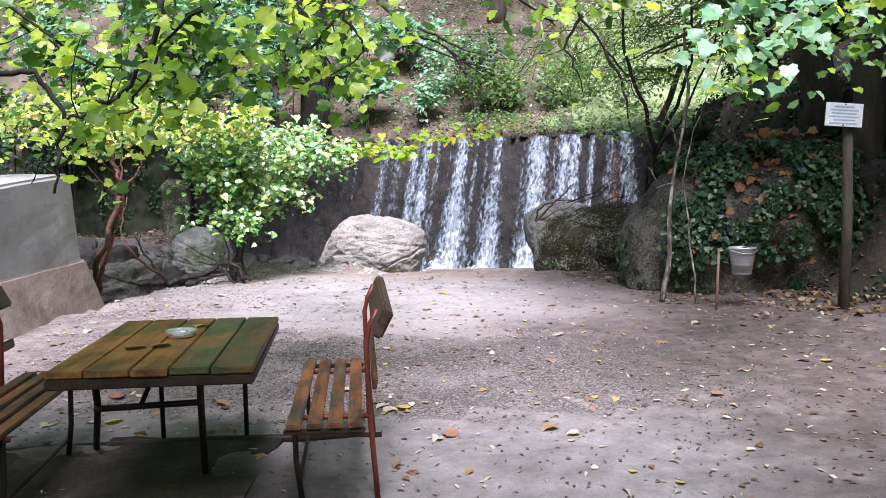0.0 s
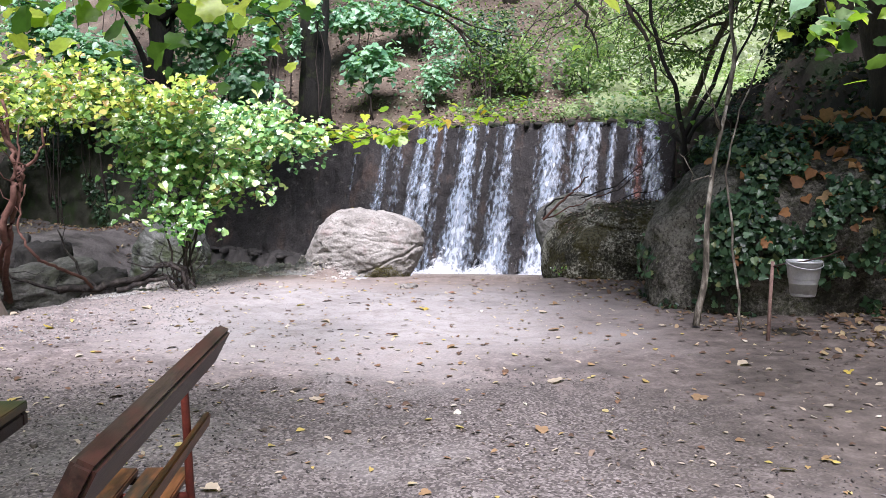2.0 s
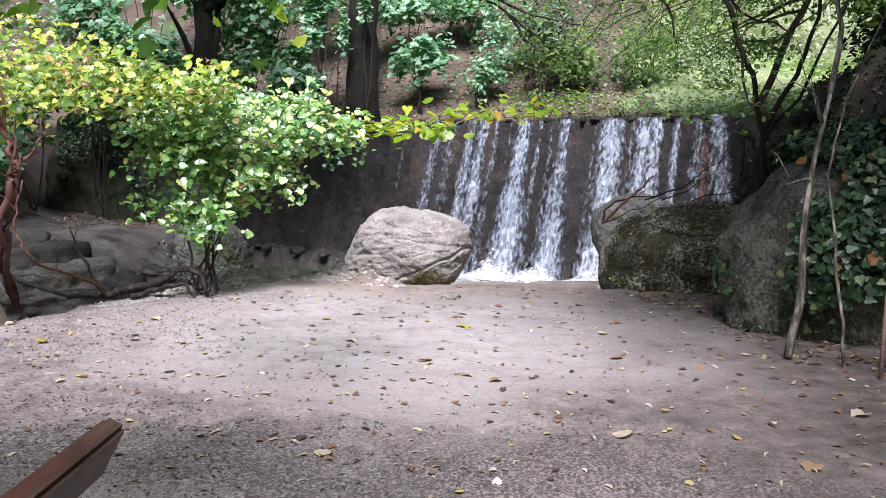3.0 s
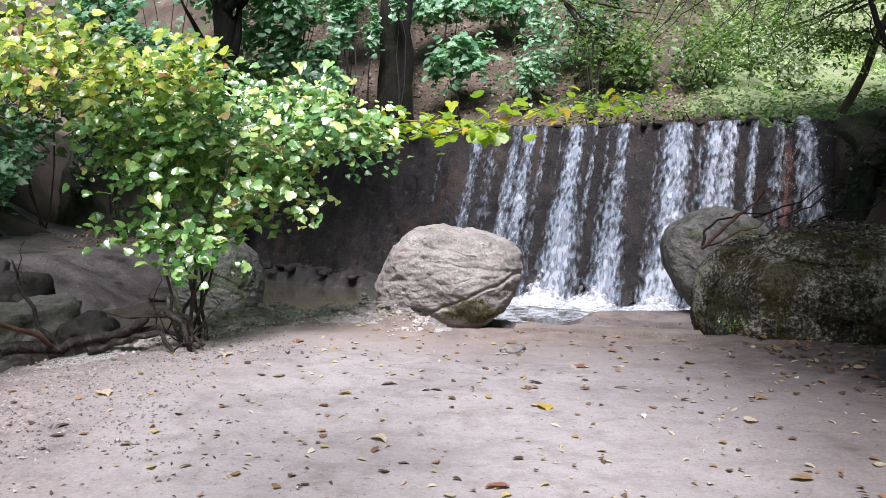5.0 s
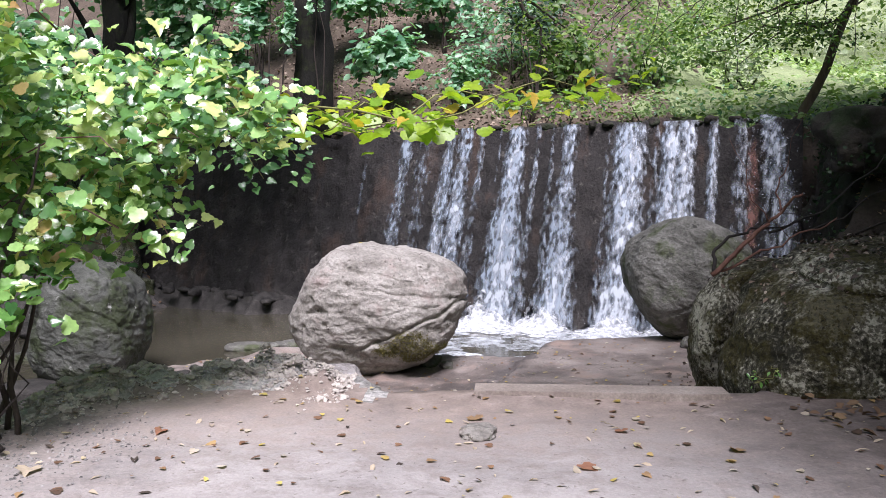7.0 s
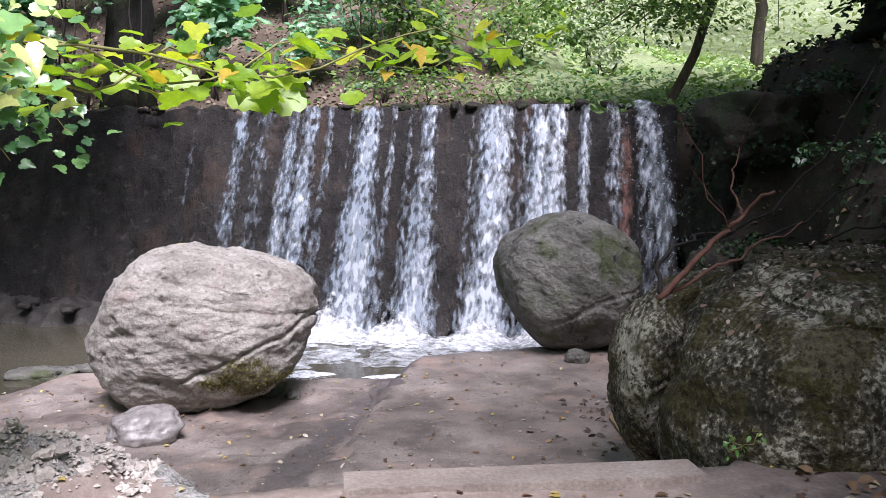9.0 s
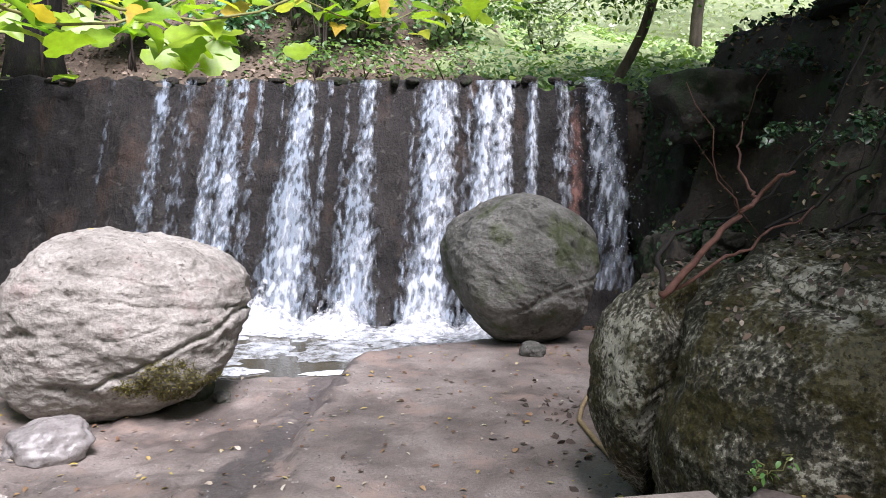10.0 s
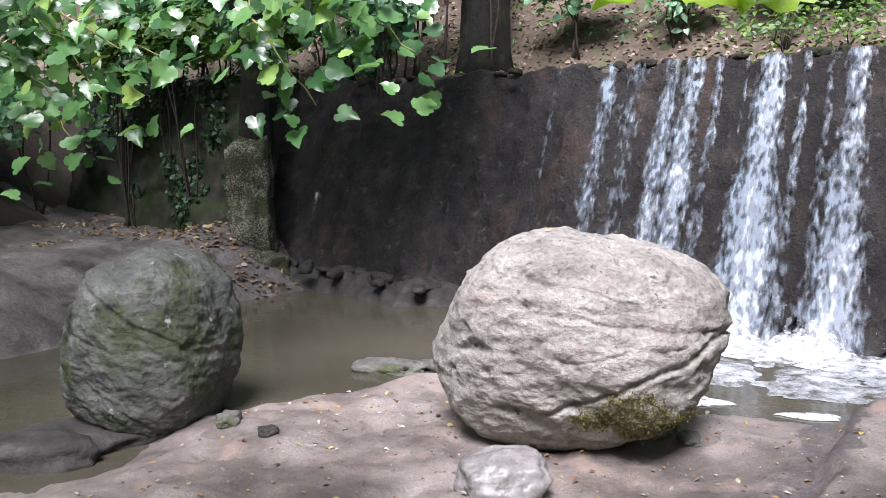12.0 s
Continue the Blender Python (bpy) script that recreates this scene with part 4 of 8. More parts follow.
foam_patch(-0.58, 20.84, 0.34, 0.17, 3, "small raft of white foam beside the pale boulder")
foam_patch(0.55, 20.55, 0.28, 0.10, 5, "thin white foam along the slab's wet edge")


def churned_water():
    """The broken, whitened water below the falls: a rippled sheet holed by foam, just above the pool."""
    xs, ys = np.arange(-2.6, 5.2, 0.08), np.arange(20.4, 24.2, 0.08)
    X, Y = np.meshgrid(xs, ys)
    Z = POOL_Z + 0.012 + 0.012 * RELIEF(X, Y, 3.0, 3)
    v = np.stack([X, Y, Z], -1).reshape(-1, 3)
    nx = len(xs)
    fs = [(j * nx + i, j * nx + i + 1, (j + 1) * nx + i + 1, (j + 1) * nx + i) for j in range(len(ys) - 1) for i in range(nx - 1)
          if 0.1 * RELIEF(xs[i], ys[j], 1.0, 2) + 20.85 + 0.12 * abs(xs[i] - 1.5) < ys[j] < crest_y(xs[i]) - 1.5]
    thing("churned_water", "white churned water at the foot of the falls", "water", mesh=mesh_from("churned_water", v, fs, FOAM), kind="stuff")


churned_water()


# ---- boulders ----
def rock_mesh(name, radii, mat, seed, rough=0.10, crack=0.05, square=0.0, subdiv=6, lay=(0.2, 0.1, 1.0), shave=()):
    """A worn boulder: a sphere pushed about by noise at several scales, with shallow layered cracks."""
    bm = bmesh.new()
    bmesh.ops.create_icosphere(bm, subdivisions=subdiv, radius=1)
    o = Vector((seed * 3.1, seed * 1.7, seed * 0.9))
    lay = Vector(lay).normalized()
    for v in bm.verts:
        d = v.co.normalized()
        p = d.copy()
        if square:
            q = max(abs(p.x), abs(p.y), abs(p.z))
            p = p.lerp(p / q * 0.8, square)
        big = noise.noise(d * 1.3 + o) * rough * 1.6 + noise.noise(d * 2.7 + o) * rough * 0.7
        mid = noise.noise(d * 6 + o) * rough * 0.28 + noise.noise(d * 13 + o) * rough * 0.12
        cut = 0.0
        for k, (freq, depth, wide) in enumerate(((3.1, 1.0, 0.03), (6.3, 0.45, 0.05), (13.0, 0.2, 0.12))):
            h = d.dot(lay) * freq + 0.9 * noise.noise(d * (1.6 + k) + o) + 0.45 * noise.noise(d * 5.0 - o) + 0.2 * noise.noise(d * 14.0 - o)
            seam = abs((h % 1.0) - 0.5)
            gate = noise.noise(d * (2.4 + 1.5 * k) - o * (k + 1)) + 0.12
            cut -= crack * depth * max(0.0, 1 - seam / wide) * max(0.0, min(1.0, gate * 3.0))
        cut += crack * 0.10 * noise.noise(d * 21.0 + o) - crack * 0.35 * abs(noise.noise(Vector((d.x * 3, d.y * 3, d.z * 6)) - o))
        pit = noise.noise(Vector((d.x * 8, d.y * 8, d.z * 14)) + o * 2)
        cut -= crack * 0.5 * max(0.0, pit - 0.40) * 3
        form = 1.0
        for u, from_, amount in shave:
            form -= amount * max(0.0, (d.dot(Vector(u).normalized()) - from_) / (1 - from_))
        v.co = p * (1 + big + mid + cut) * form
        v.co = Vector((v.co.x * radii[0], v.co.y * radii[1], v.co.z * radii[2]))
    me = bpy.data.meshes.new(name)
    bm.to_mesh(me)
    bm.free()
    me.materials.append(mat)
    me.polygons.foreach_set("use_smooth", np.ones(len(me.polygons), bool))
    return me


def faceted(d, planes, sharp):
    """How far a rounded many-faced body reaches along d. planes: (normal, distance)."""
    tot = 0.0
    for n, c in planes:
        q = d.dot(n) / c
        if q > 0:
            tot += q ** sharp
    return tot ** (-1.0 / sharp)


def boulder_mesh(name, planes, mat, seed, sharp=7, swell=1.05, relief=1.0, layers=0.0, lay=(0.15, 0.1, 1.0), pits=0.0, cracks=(), subdiv=7, stretch=(1, 1, 1)):
    """A weathered boulder: flattened faces with rounded edges, swells, slanting ledges, elongated pits and single cracks, all in metres.
    cracks: (normal, distance, half width, depth, side): a cleft where the plane meets the skin, on that side of the rock."""
    planes = [(Vector(n).normalized(), c) for n, c in planes]
    cracks = [(Vector(n).normalized(), c, w, h, Vector(sd)) for n, c, w, h, sd in cracks]
    lay = Vector(lay).normalized()
    o = Vector((seed * 3.1, seed * 1.7, seed * 0.9))
    bm = bmesh.new()
    bmesh.ops.create_icosphere(bm, subdivisions=subdiv, radius=1)
    for v in bm.verts:
        d = v.co.normalized()
        p = d * faceted(d, planes, sharp) * swell
        q = p + lay * (p.dot(lay) * 1.1)
        r = relief * (0.055 * noise.noise(p * 1.1 + o) + 0.030 * noise.noise(p * 2.6 - o) + 0.014 * noise.noise(p * 6.0 + o) + 0.010 * noise.noise(q * 11.0 - o) + 0.006 * noise.noise(p * 22.0 - o) + 0.003 * noise.noise(p * 45.0 + o))
        if layers:
            for k, (f, a) in enumerate(((3.2, 0.030), (7.5, 0.014))):
                h = p.dot(lay) * f + 0.8 * noise.noise(p * 1.2 + o * (k + 1)) + 0.25 * noise.noise(p * 4.0 - o)
                h = h % 1.0
                saw = h / 0.88 if h < 0.88 else (1.0 - h) / 0.12
                r += layers * a * (saw - 0.6) * max(0.0, min(1.0, 0.5 + 1.6 * noise.noise(p * 1.5 - o * (k + 2))))
        if pits:
            for k, (f, a) in enumerate(((1.7, 0.050), (3.6, 0.034), (7.5, 0.020), (15.0, 0.011))):
                n = noise.noise(q * f + o * (k + 2))
                r -= pits * a * (abs(n) if n > 0 else 0.45 * abs(n))
            r -= pits * 0.10 * max(0.0, noise.noise(q * 3.1 - o) - 0.40)
        cleft = Vector((0, 0, 0))
        for n, c, w, h, sd in cracks:
            g = abs(p.dot(n) - c + 0.06 * noise.noise(p * 2.2 + o) + 0.015 * noise.noise(p * 9.0 + o))
            if g < w:
                cleft -= (d - n * d.dot(n)) * (h * (1 - (g / w) ** 2) * max(0.0, min(1.0, d.dot(sd) * 4.0 + 0.6 * noise.noise(p * 2.0 + o))))
        p = p + d * r + cleft
        v.co = (p.x * stretch[0], p.y * stretch[1], p.z * stretch[2])
    me = bpy.data.meshes.new(name)
    bm.to_mesh(me)
    bm.free()
    me.materials.append(mat)
    me.polygons.foreach_set("use_smooth", np.ones(len(me.polygons), bool))
    return me


PALE_FACES = [((0, 0, 1), 0.96), ((0.28, 0, 0.96), 0.93), ((0.47, 0, 0.88), 1.01), ((1, 0, 0), 1.33), ((0.905, 0, -0.425), 1.07), ((0.484, 0, -0.875), 0.90), ((0, 0, -1), 0.98), ((-0.594, 0, -0.804), 1.06),
              ((-1, 0, 0), 1.33), ((-0.797, 0, 0.604), 0.98), ((-0.23, 0, 0.97), 0.96), ((0, -1, 0), 1.0), ((0.1, -0.8, 0.6), 1.0), ((0, -0.75, -0.66), 0.95), ((0.75, -0.65, 0.1), 1.14), ((-0.7, -0.7, 0), 1.14),
              ((0, 1, 0), 1.0), ((0, 0.7, 0.7), 1.05), ((0, 0.7, -0.7), 1.0), ((0.7, 0.7, 0), 1.15), ((-0.7, 0.7, 0), 1.15)]
PALE = thing("boulder", "large pale rounded boulder with layered cracks beside the pool", "boulder", pose(-1.66, 19.12, -0.16),
             boulder_mesh("boulder", PALE_FACES, ROCK_PALE, 2, 8, 1.11, 0.85, 0.08, (0.12, 0.2, 1.0), 1.35,
                          [((-0.42, 0.05, 0.9), -0.40, 0.030, 0.055, (1.0, -0.3, -0.2)), ((0.10, 0.1, 1.0), 0.24, 0.020, 0.022, (1.0, -0.3, 0.2)), ((-0.12, 0, 1.0), 0.04, 0.016, 0.022, (1.0, -0.25, 0)), ((0.2, 0, 1.0), 0.55, 0.016, 0.018, (-0.5, -0.6, 0.5))]))
thing("boulder", "round grey boulder standing at the foot of the falls", "boulder", pose(3.03, 20.24, 0.17),
      boulder_mesh("boulder", [((0, 0, 1), 0.98), ((0.5, -0.1, 0.85), 0.93), ((-0.6, -0.1, 0.8), 0.95), ((1, 0, 0), 0.98), ((-1, 0, 0), 0.98), ((0.85, -0.2, -0.5), 0.95), ((-0.8, 0, -0.6), 0.93), ((0, 0, -1), 0.96), ((0, -1, 0), 0.95), ((0, 1, 0), 0.95),
                               ((0.55, -0.8, 0.2), 0.93), ((-0.6, -0.75, 0.25), 0.95), ((0, -0.7, -0.7), 0.93), ((0, -0.7, 0.7), 0.95), ((0, 0.7, 0.7), 0.95), ((0, 0.7, -0.7), 0.95)], ROCK_GREY, 5, 9, 1.0, 0.7, 0.25, (0.5, 0.1, 0.8), 1.0,
                   [((-0.3, 0.2, 0.9), -0.42, 0.04, 0.022, (0.3, -0.9, -0.3)), ((0.75, 0, 0.6), 0.30, 0.03, 0.022, (0.9, -0.5, 0.2)), ((0.4, 0, 0.9), 0.62, 0.025, 0.02, (0.9, -0.3, 0.5)), ((0.9, 0, -0.3), 0.0, 0.02, 0.016, (0.2, -0.8, 0.3))], stretch=(0.98, 0.98, 1.03)))
thing("boulder", "round dark damp boulder at the edge of the stream", "boulder", pose(-5.80, 18.8, -0.46),
             boulder_mesh("boulder", [((0, 0, 1), 0.98), ((0.6, 0, 0.8), 0.90), ((-0.6, 0, 0.8), 0.92), ((1, 0, 0.05), 0.84), ((-1, 0, 0.1), 0.86), ((0.8, 0, -0.6), 0.86), ((-0.7, 0, -0.7), 0.88), ((0, 0, -1), 0.98), ((0, -1, 0), 0.85), ((0, 1, 0), 0.85),
                                      ((0.7, -0.7, 0.2), 0.84), ((-0.7, -0.7, 0.2), 0.86), ((0, -0.75, 0.65), 0.92), ((0, -0.7, -0.7), 0.88)], ROCK_DAMP, 9, 6, 1.06, 0.75, 0.1, (0.35, 0.1, 0.9), 1.3,
                          [((0.45, 0.1, 0.9), 0.40, 0.04, 0.026, (0.5, -0.5, 0.6)), ((0.25, 0.1, 0.95), 0.06, 0.02, 0.014, (-0.7, -0.6, 0.2))], stretch=(0.88, 0.9, 1.06)))
MOSSY = thing("boulder", "big dark mossy boulder with lichen flecks beside the step", "boulder", pose(2.99, 14.42, 0.1),
              boulder_mesh("boulder", [((-1, 0, 0), 1.33), ((0, -1, 0), 1.03), ((0, 0, 1), 1.06), ((-0.35, 0, 0.94), 1.04), ((-0.8, -0.1, 0.6), 1.16), ((-0.7, -0.7, 0), 1.38), ((1, 0, 0), 1.5), ((0.3, 0, 0.95), 1.12), ((0, -0.7, 0.7), 1.14), ((0, 0, -1), 1.3),
                                       ((-0.8, 0, -0.6), 1.25), ((0, -0.8, -0.6), 1.10), ((0, 1, 0), 1.15), ((0, 0.7, 0.7), 1.2), ((0.7, -0.7, 0), 1.45)], ROCK_MOSS, 11, 9, 1.03, 1.0, 0.25, (0.3, 0.2, 1.0), 0.9,
                           [((0.631, -0.748, -0.203), -0.97, 0.21, 0.13, (-1.0, 0.1, 0.1)), ((0.631, -0.748, -0.203), -0.97, 0.055, 0.30, (-1.0, 0.1, 0.1)), ((0.1, -0.2, 1.0), 0.72, 0.05, 0.07, (-0.5, -0.6, 0.6)), ((0.7, 0.3, 0.6), 0.25, 0.03, 0.05, (0.2, -0.9, 0.3))]))
OUTCROP = thing("rock_outcrop", "dark outcrop overgrown with ivy and topped with fallen leaves", "rock", pose(4.35, 11.45, 0.68, 0, 0, 0), rock_mesh("rock_outcrop", (1.95, 1.5, 1.42), ROCK_OUT, 14, 0.08, 0.05, 0.1, shave=[((-0.75, -0.1, 0.65), 0.35, 0.14)]))
thing("stone", "small smooth wet grey stone lying before the boulder", "stone", pose(-2.03, 17.52, -0.86, 8, -6, 20), rock_mesh("stone", (0.36, 0.27, 0.20), ROCK_WET, 24, 0.14, 0.04, 0.40, 5))


# ---- vines and trees ----
def shoot_leaves(rng, runs, per, spread, droop=0.0, face=(0.05, -0.55, 0.85), loose=0.45):
    """Places and facings of leaves set along shoots, on short stalks to both sides."""
    P, U = [], []
    for run in runs:
        run = [Vector(p) for p in run]
        for k in range(per):
            f = rng.uniform(0.06, 1.0) ** 0.8 * (len(run) - 1)
            a = min(int(f), len(run) - 2)
            p = run[a].lerp(run[a + 1], f - a)
            P.append((p.x + rng.normal(0, spread), p.y + rng.normal(0, spread), p.z + rng.normal(-droop, spread * 0.7)))
            U.append((face[0] + rng.normal(0, loose), face[1] + rng.normal(0, loose), face[2] + rng.normal(0, loose * 0.6)))
    return np.array(P), np.array(U)


def vine_bush():
    """A vine bush: arching shoots out of one root stock, with broad glossy leaves and dark gaps between them."""
    rng, r2 = np.random.default_rng(8), random.Random(4)
    bush = thing("vine_bush", "sprawling green and yellow vine bush by the terrace edge", "bush", pose(*on_ground(-3.15, 12.3)))
    o = Vector(bush.matrix_basis.translation)
    groups = [("foliage", LEAF_VINE, "", (0.058, 0.118), 14, 0.09, [((-2.6, 12.6, 2.08), (0.80, 0.6, 0.28), 56), ((-2.05, 13.0, 2.02), (0.50, 0.5, 0.18), 30), ((-3.3, 13.2, 2.3), (0.8, 0.6, 0.22), 30), ((-2.75, 12.3, 1.62), (0.55, 0.5, 0.25), 34), ((-3.3, 12.0, 1.85), (0.5, 0.4, 0.30), 36), ((-2.5, 12.5, 1.35), (0.38, 0.4, 0.22), 16),
                                                                     ((-3.15, 12.2, 1.95), (0.55, 0.5, 0.30), 22), ((-3.0, 12.1, 1.2), (0.42, 0.4, 0.20), 10)]),
              ("low_foliage", LEAF_FRESH, "darker leaves low on the bush", (0.052, 0.105), 11, 0.09, [((-2.98, 12.0, 0.92), (0.32, 0.3, 0.20), 13), ((-3.4, 12.0, 1.75), (0.5, 0.4, 0.28), 16), ((-3.55, 11.9, 0.98), (0.30, 0.3, 0.06), 4), ((-3.1, 12.0, 1.15), (0.4, 0.4, 0.25), 10)]),
              ("yellow_foliage", LEAF_YELLOWING, "yellowing upper leaves", (0.05, 0.105), 15, 0.12, [((-3.6, 11.7, 2.40), (0.75, 0.6, 0.26), 40), ((-3.2, 11.5, 2.45), (0.6, 0.5, 0.16), 16), ((-4.5, 11.4, 2.55), (0.8, 0.8, 0.24), 24), ((-5.4, 11.3, 2.7), (0.9, 0.9, 0.30), 20), ((-4.0, 10.4, 2.25), (0.6, 0.5, 0.28), 22), ((-4.9, 10.2, 2.2), (0.7, 0.6, 0.3), 24)])]
    for name, leaf, label, size, per, spread, clumps in groups:
        runs, P, U = [], [], []
        for c, r, n in clumps:
            for _ in range(n):
                e = Vector([c[a] + r2.uniform(-1, 1) * r[a] for a in range(3)])
                a = e + Vector((r2.uniform(-0.6, 0.25), r2.uniform(-0.1, 0.4), r2.uniform(-0.22, 0.16)))
                runs.append([a - o, (a + e) / 2 - o + Vector((0, 0, 0.06)), e - o, e - o + Vector((r2.uniform(-0.1, 0.2), -0.08, -0.10))])
        P, U = shoot_leaves(rng, runs, per, spread, 0.0, (0.12, -0.60, 0.72), 0.40)
        part(name, leaf_cloud(name, P, U, rng.uniform(*size, len(P)) * rng.choice([0.75, 1.0, 1.0, 1.15], len(P)), leaf, "heart", rng, 1.5), bush, label)
        if name != "low_foliage":
            for run in runs[::3]:
                part("shoot", mesh_from("shoot", *tube(run, [0.006, 0.005, 0.004, 0.002], 4), VINE_STEM), bush)
    for i in range(7):
        top = Vector((r2.uniform(-3.6, -2.5), r2.uniform(11.9, 12.7), r2.uniform(1.0, 1.9))) - o
        pts = wander(r2, (r2.uniform(-0.22, 0.22), r2.uniform(-0.2, 0.2), -0.05), top, 8, 0.12)
        part("stem", mesh_from("stem", *tube(pts, [0.020 * (1 - 0.7 * k / 8) for k in range(9)], 6), TWIG), bush)


vine_bush()


def trailing_vine():
    rng = np.random.default_rng(12)
    r2 = random.Random(5)
    vine = thing("trailing_vine", "long trailing vine shoot with lime-yellow leaves hanging over the stream", "vine", pose(-2.0, 13.4, 2.0))
    o = Vector((-2.0, 13.4, 2.0))
    ends = [(0.6, 15.6, 2.42), (-0.6, 15.3, 2.15), (1.45, 16.0, 2.68)]
    for e in ends:
        pts = [p + Vector((0, 0, 0.10 * math.sin(k * 0.9))) for k, p in enumerate(wander(r2, (0, 0, 0), Vector(e) - o, 14, 0.10))]
        part("shoot", mesh_from("shoot", *tube(pts, [0.009 * (1 - 0.6 * k / 14) for k in range(15)], 6), GREEN_STEM), vine)
        P, U = [], []
        for k in range(3, 15):
            for _ in range(4):
                P.append(pts[k] + Vector((r2.gauss(0, 0.12), r2.gauss(0, 0.12), r2.gauss(0.0, 0.07))))
                U.append((r2.gauss(0, 0.4), r2.gauss(-0.3, 0.4), 1))
        part("foliage", leaf_cloud("foliage", [tuple(p) for p in P], U, rng.uniform(0.09, 0.19, len(P)), LEAF_LIME, "heart", rng), vine)

    for k, (x, y, z, s) in enumerate(((-0.86, 15.2, 2.02, 0.24), (-0.62, 15.25, 2.05, 0.26), (-1.25, 15.0, 2.12, 0.2), (-1.55, 14.9, 2.1, 0.17))):
        part("large_leaf", leaf_cloud("large_leaf", [(0, 0, 0)], [(0.15, -1, 0.5)], [s], LEAF_LIME, "heart", np.random.default_rng(3 + k)), vine, "large lime-yellow heart-shaped leaf", pose(x + 2.0, y - 13.4, z - 2.0))


trailing_vine()


def tree(name, label, base, top, r0, r1, crown, leaf, leaf_kind="oval", size=(0.06, 0.12), seed=1, bark=None, limbs=6, lean=0.25, cat="tree"):
    """A tapered trunk, limbs reaching into the crown, and sprays of leaves. crown: list of (centre, radii, leaves)."""
    rng, r2 = np.random.default_rng(seed), random.Random(seed)
    t = thing(name, label, cat, pose(*base))
    o = Vector(base)
    pts = wander(r2, (0, 0, -0.3), Vector(top) - o, 12, lean)
    part("trunk", mesh_from("trunk", *tube(pts, [(r0 * 1.25 if k == 0 else r0) + (r1 - r0) * k / 12 for k in range(13)], 10), bark or BARK), t)
    for i in range(limbs):
        if not crown:
            break
        c, r, n = crown[i % len(crown)]
        a = pts[r2.randrange(4, 12)]
        e = Vector(c) - o + Vector([r2.uniform(-0.8, 0.8) * q for q in r])
        lp = wander(r2, a, e, 8, 0.3)
        part("limb", mesh_from("limb", *tube(lp, [max(0.008, r1 * 0.8 * (1 - k / 9)) for k in range(9)], 6), bark or BARK), t)
    if crown:
        P, U = [], []
        for c, r, n in crown:
            p, d = clump_points(rng, c, r, n, 0.25)
            P.append(p - np.array(o))
            U.append(d * 0.5 + np.array([0, -0.2, 0.9]) + rng.normal(size=d.shape) * 0.35)
        P, U = np.concatenate(P), np.concatenate(U)
        part("crown", leaf_cloud("crown", P, U, rng.uniform(*size, len(P)), leaf, leaf_kind, rng), t)
    return t


def leafy_twig(name, label, cat, runs, leaf, kind, size, per, seed, stem, r0=0.012, spread=0.12, face=(0, -0.3, 0.9), group=""):
    """Thin branches that carry leaves along their outer part. runs: list of point lists."""
    rng, r2 = np.random.default_rng(seed), random.Random(seed)
    o = Vector(runs[0][0])
    t = thing(name, label, cat, pose(*o), group=group)
    P, U = [], []
    for run in runs:
        pts = []
        for a, b in zip(run[:-1], run[1:]):
            pts += wander(r2, Vector(a) - o, Vector(b) - o, 6, 0.06)[:-1]
        pts.append(Vector(run[-1]) - o)
        n = len(pts)
        part("branch", mesh_from("branch", *tube(pts, [max(0.003, r0 * (1 - 0.75 * k / n)) for k in range(n)], 6), stem), t)
        for _ in range(per):
            k = r2.randrange(n // 5, n)
            P.append(pts[k] + Vector((r2.gauss(0, spread), r2.gauss(0, spread), r2.gauss(-0.02, spread * 0.8))))
            U.append((face[0] + r2.gauss(0, 0.5), face[1] + r2.gauss(0, 0.5), face[2] + r2.gauss(0, 0.4)))
    part("foliage", leaf_cloud("foliage", [tuple(p) for p in P], U, rng.uniform(*size, len(P)), leaf, kind, rng), t)
    return t


LEAF_GROUND = leaf_material("trodden_leaf", [(0.0, (0.09, 0.055, 0.038)), (0.35, (0.22, 0.12, 0.07)), (0.55, (0.34, 0.22, 0.11)), (0.72, (0.50, 0.40, 0.10)), (0.85, (0.44, 0.37, 0.28)), (1.0, (0.60, 0.55, 0.47))], 0.6, 0.12)
LEAF_LITTER = leaf_material("slope_litter", [(0.0, (0.06, 0.04, 0.028)), (0.6, (0.17, 0.12, 0.088)), (1.0, (0.36, 0.28, 0.22))], 0.8, 0.05)

# ---- trees and shrubs above the dam ----
tree("tree", "dark mossy tree trunk on the slope above the dam", on_ground(-4.55, 28.9), (-5.2, 29.6, 13), 0.58, 0.32,
     [((-6, 31, 13.5), (4, 3, 2.5), 1200)], LEAF_TREE, "oval", (0.12, 0.25), 31, BARK_DARK)
tree("tree", "tall tree on the brown wooded slope", on_ground(2.2, 34), (2.6, 34, 18), 0.35, 0.2, [((2, 33, 14.5), (4, 3, 3), 1200)], LEAF_TREE, "oval", (0.15, 0.3), 32)
tree("tree", "tall tree on the brown wooded slope", on_ground(-9.5, 35), (-9.8, 35, 20), 0.4, 0.2, [((-9, 34, 17), (5, 3, 3), 1200)], LEAF_TREE, "oval", (0.15, 0.3), 36)
tree("tree", "slender leaning tree on the crest beside the falls", on_ground(6.3, 25.0), (9.6, 25.4, 9), 0.105, 0.06,
     [((6.2, 24.6, 6.2), (2.2, 1.8, 1.0), 1800), ((4.6, 25.0, 5.0), (1.8, 1.0, 0.6), 900), ((6.0, 24.2, 4.6), (1.5, 0.8, 0.55), 800), ((4.4, 24.8, 4.3), (0.9, 0.6, 0.35), 300)], LEAF_TREE, "oval", (0.07, 0.15), 33, BARK_BROWN, 12)
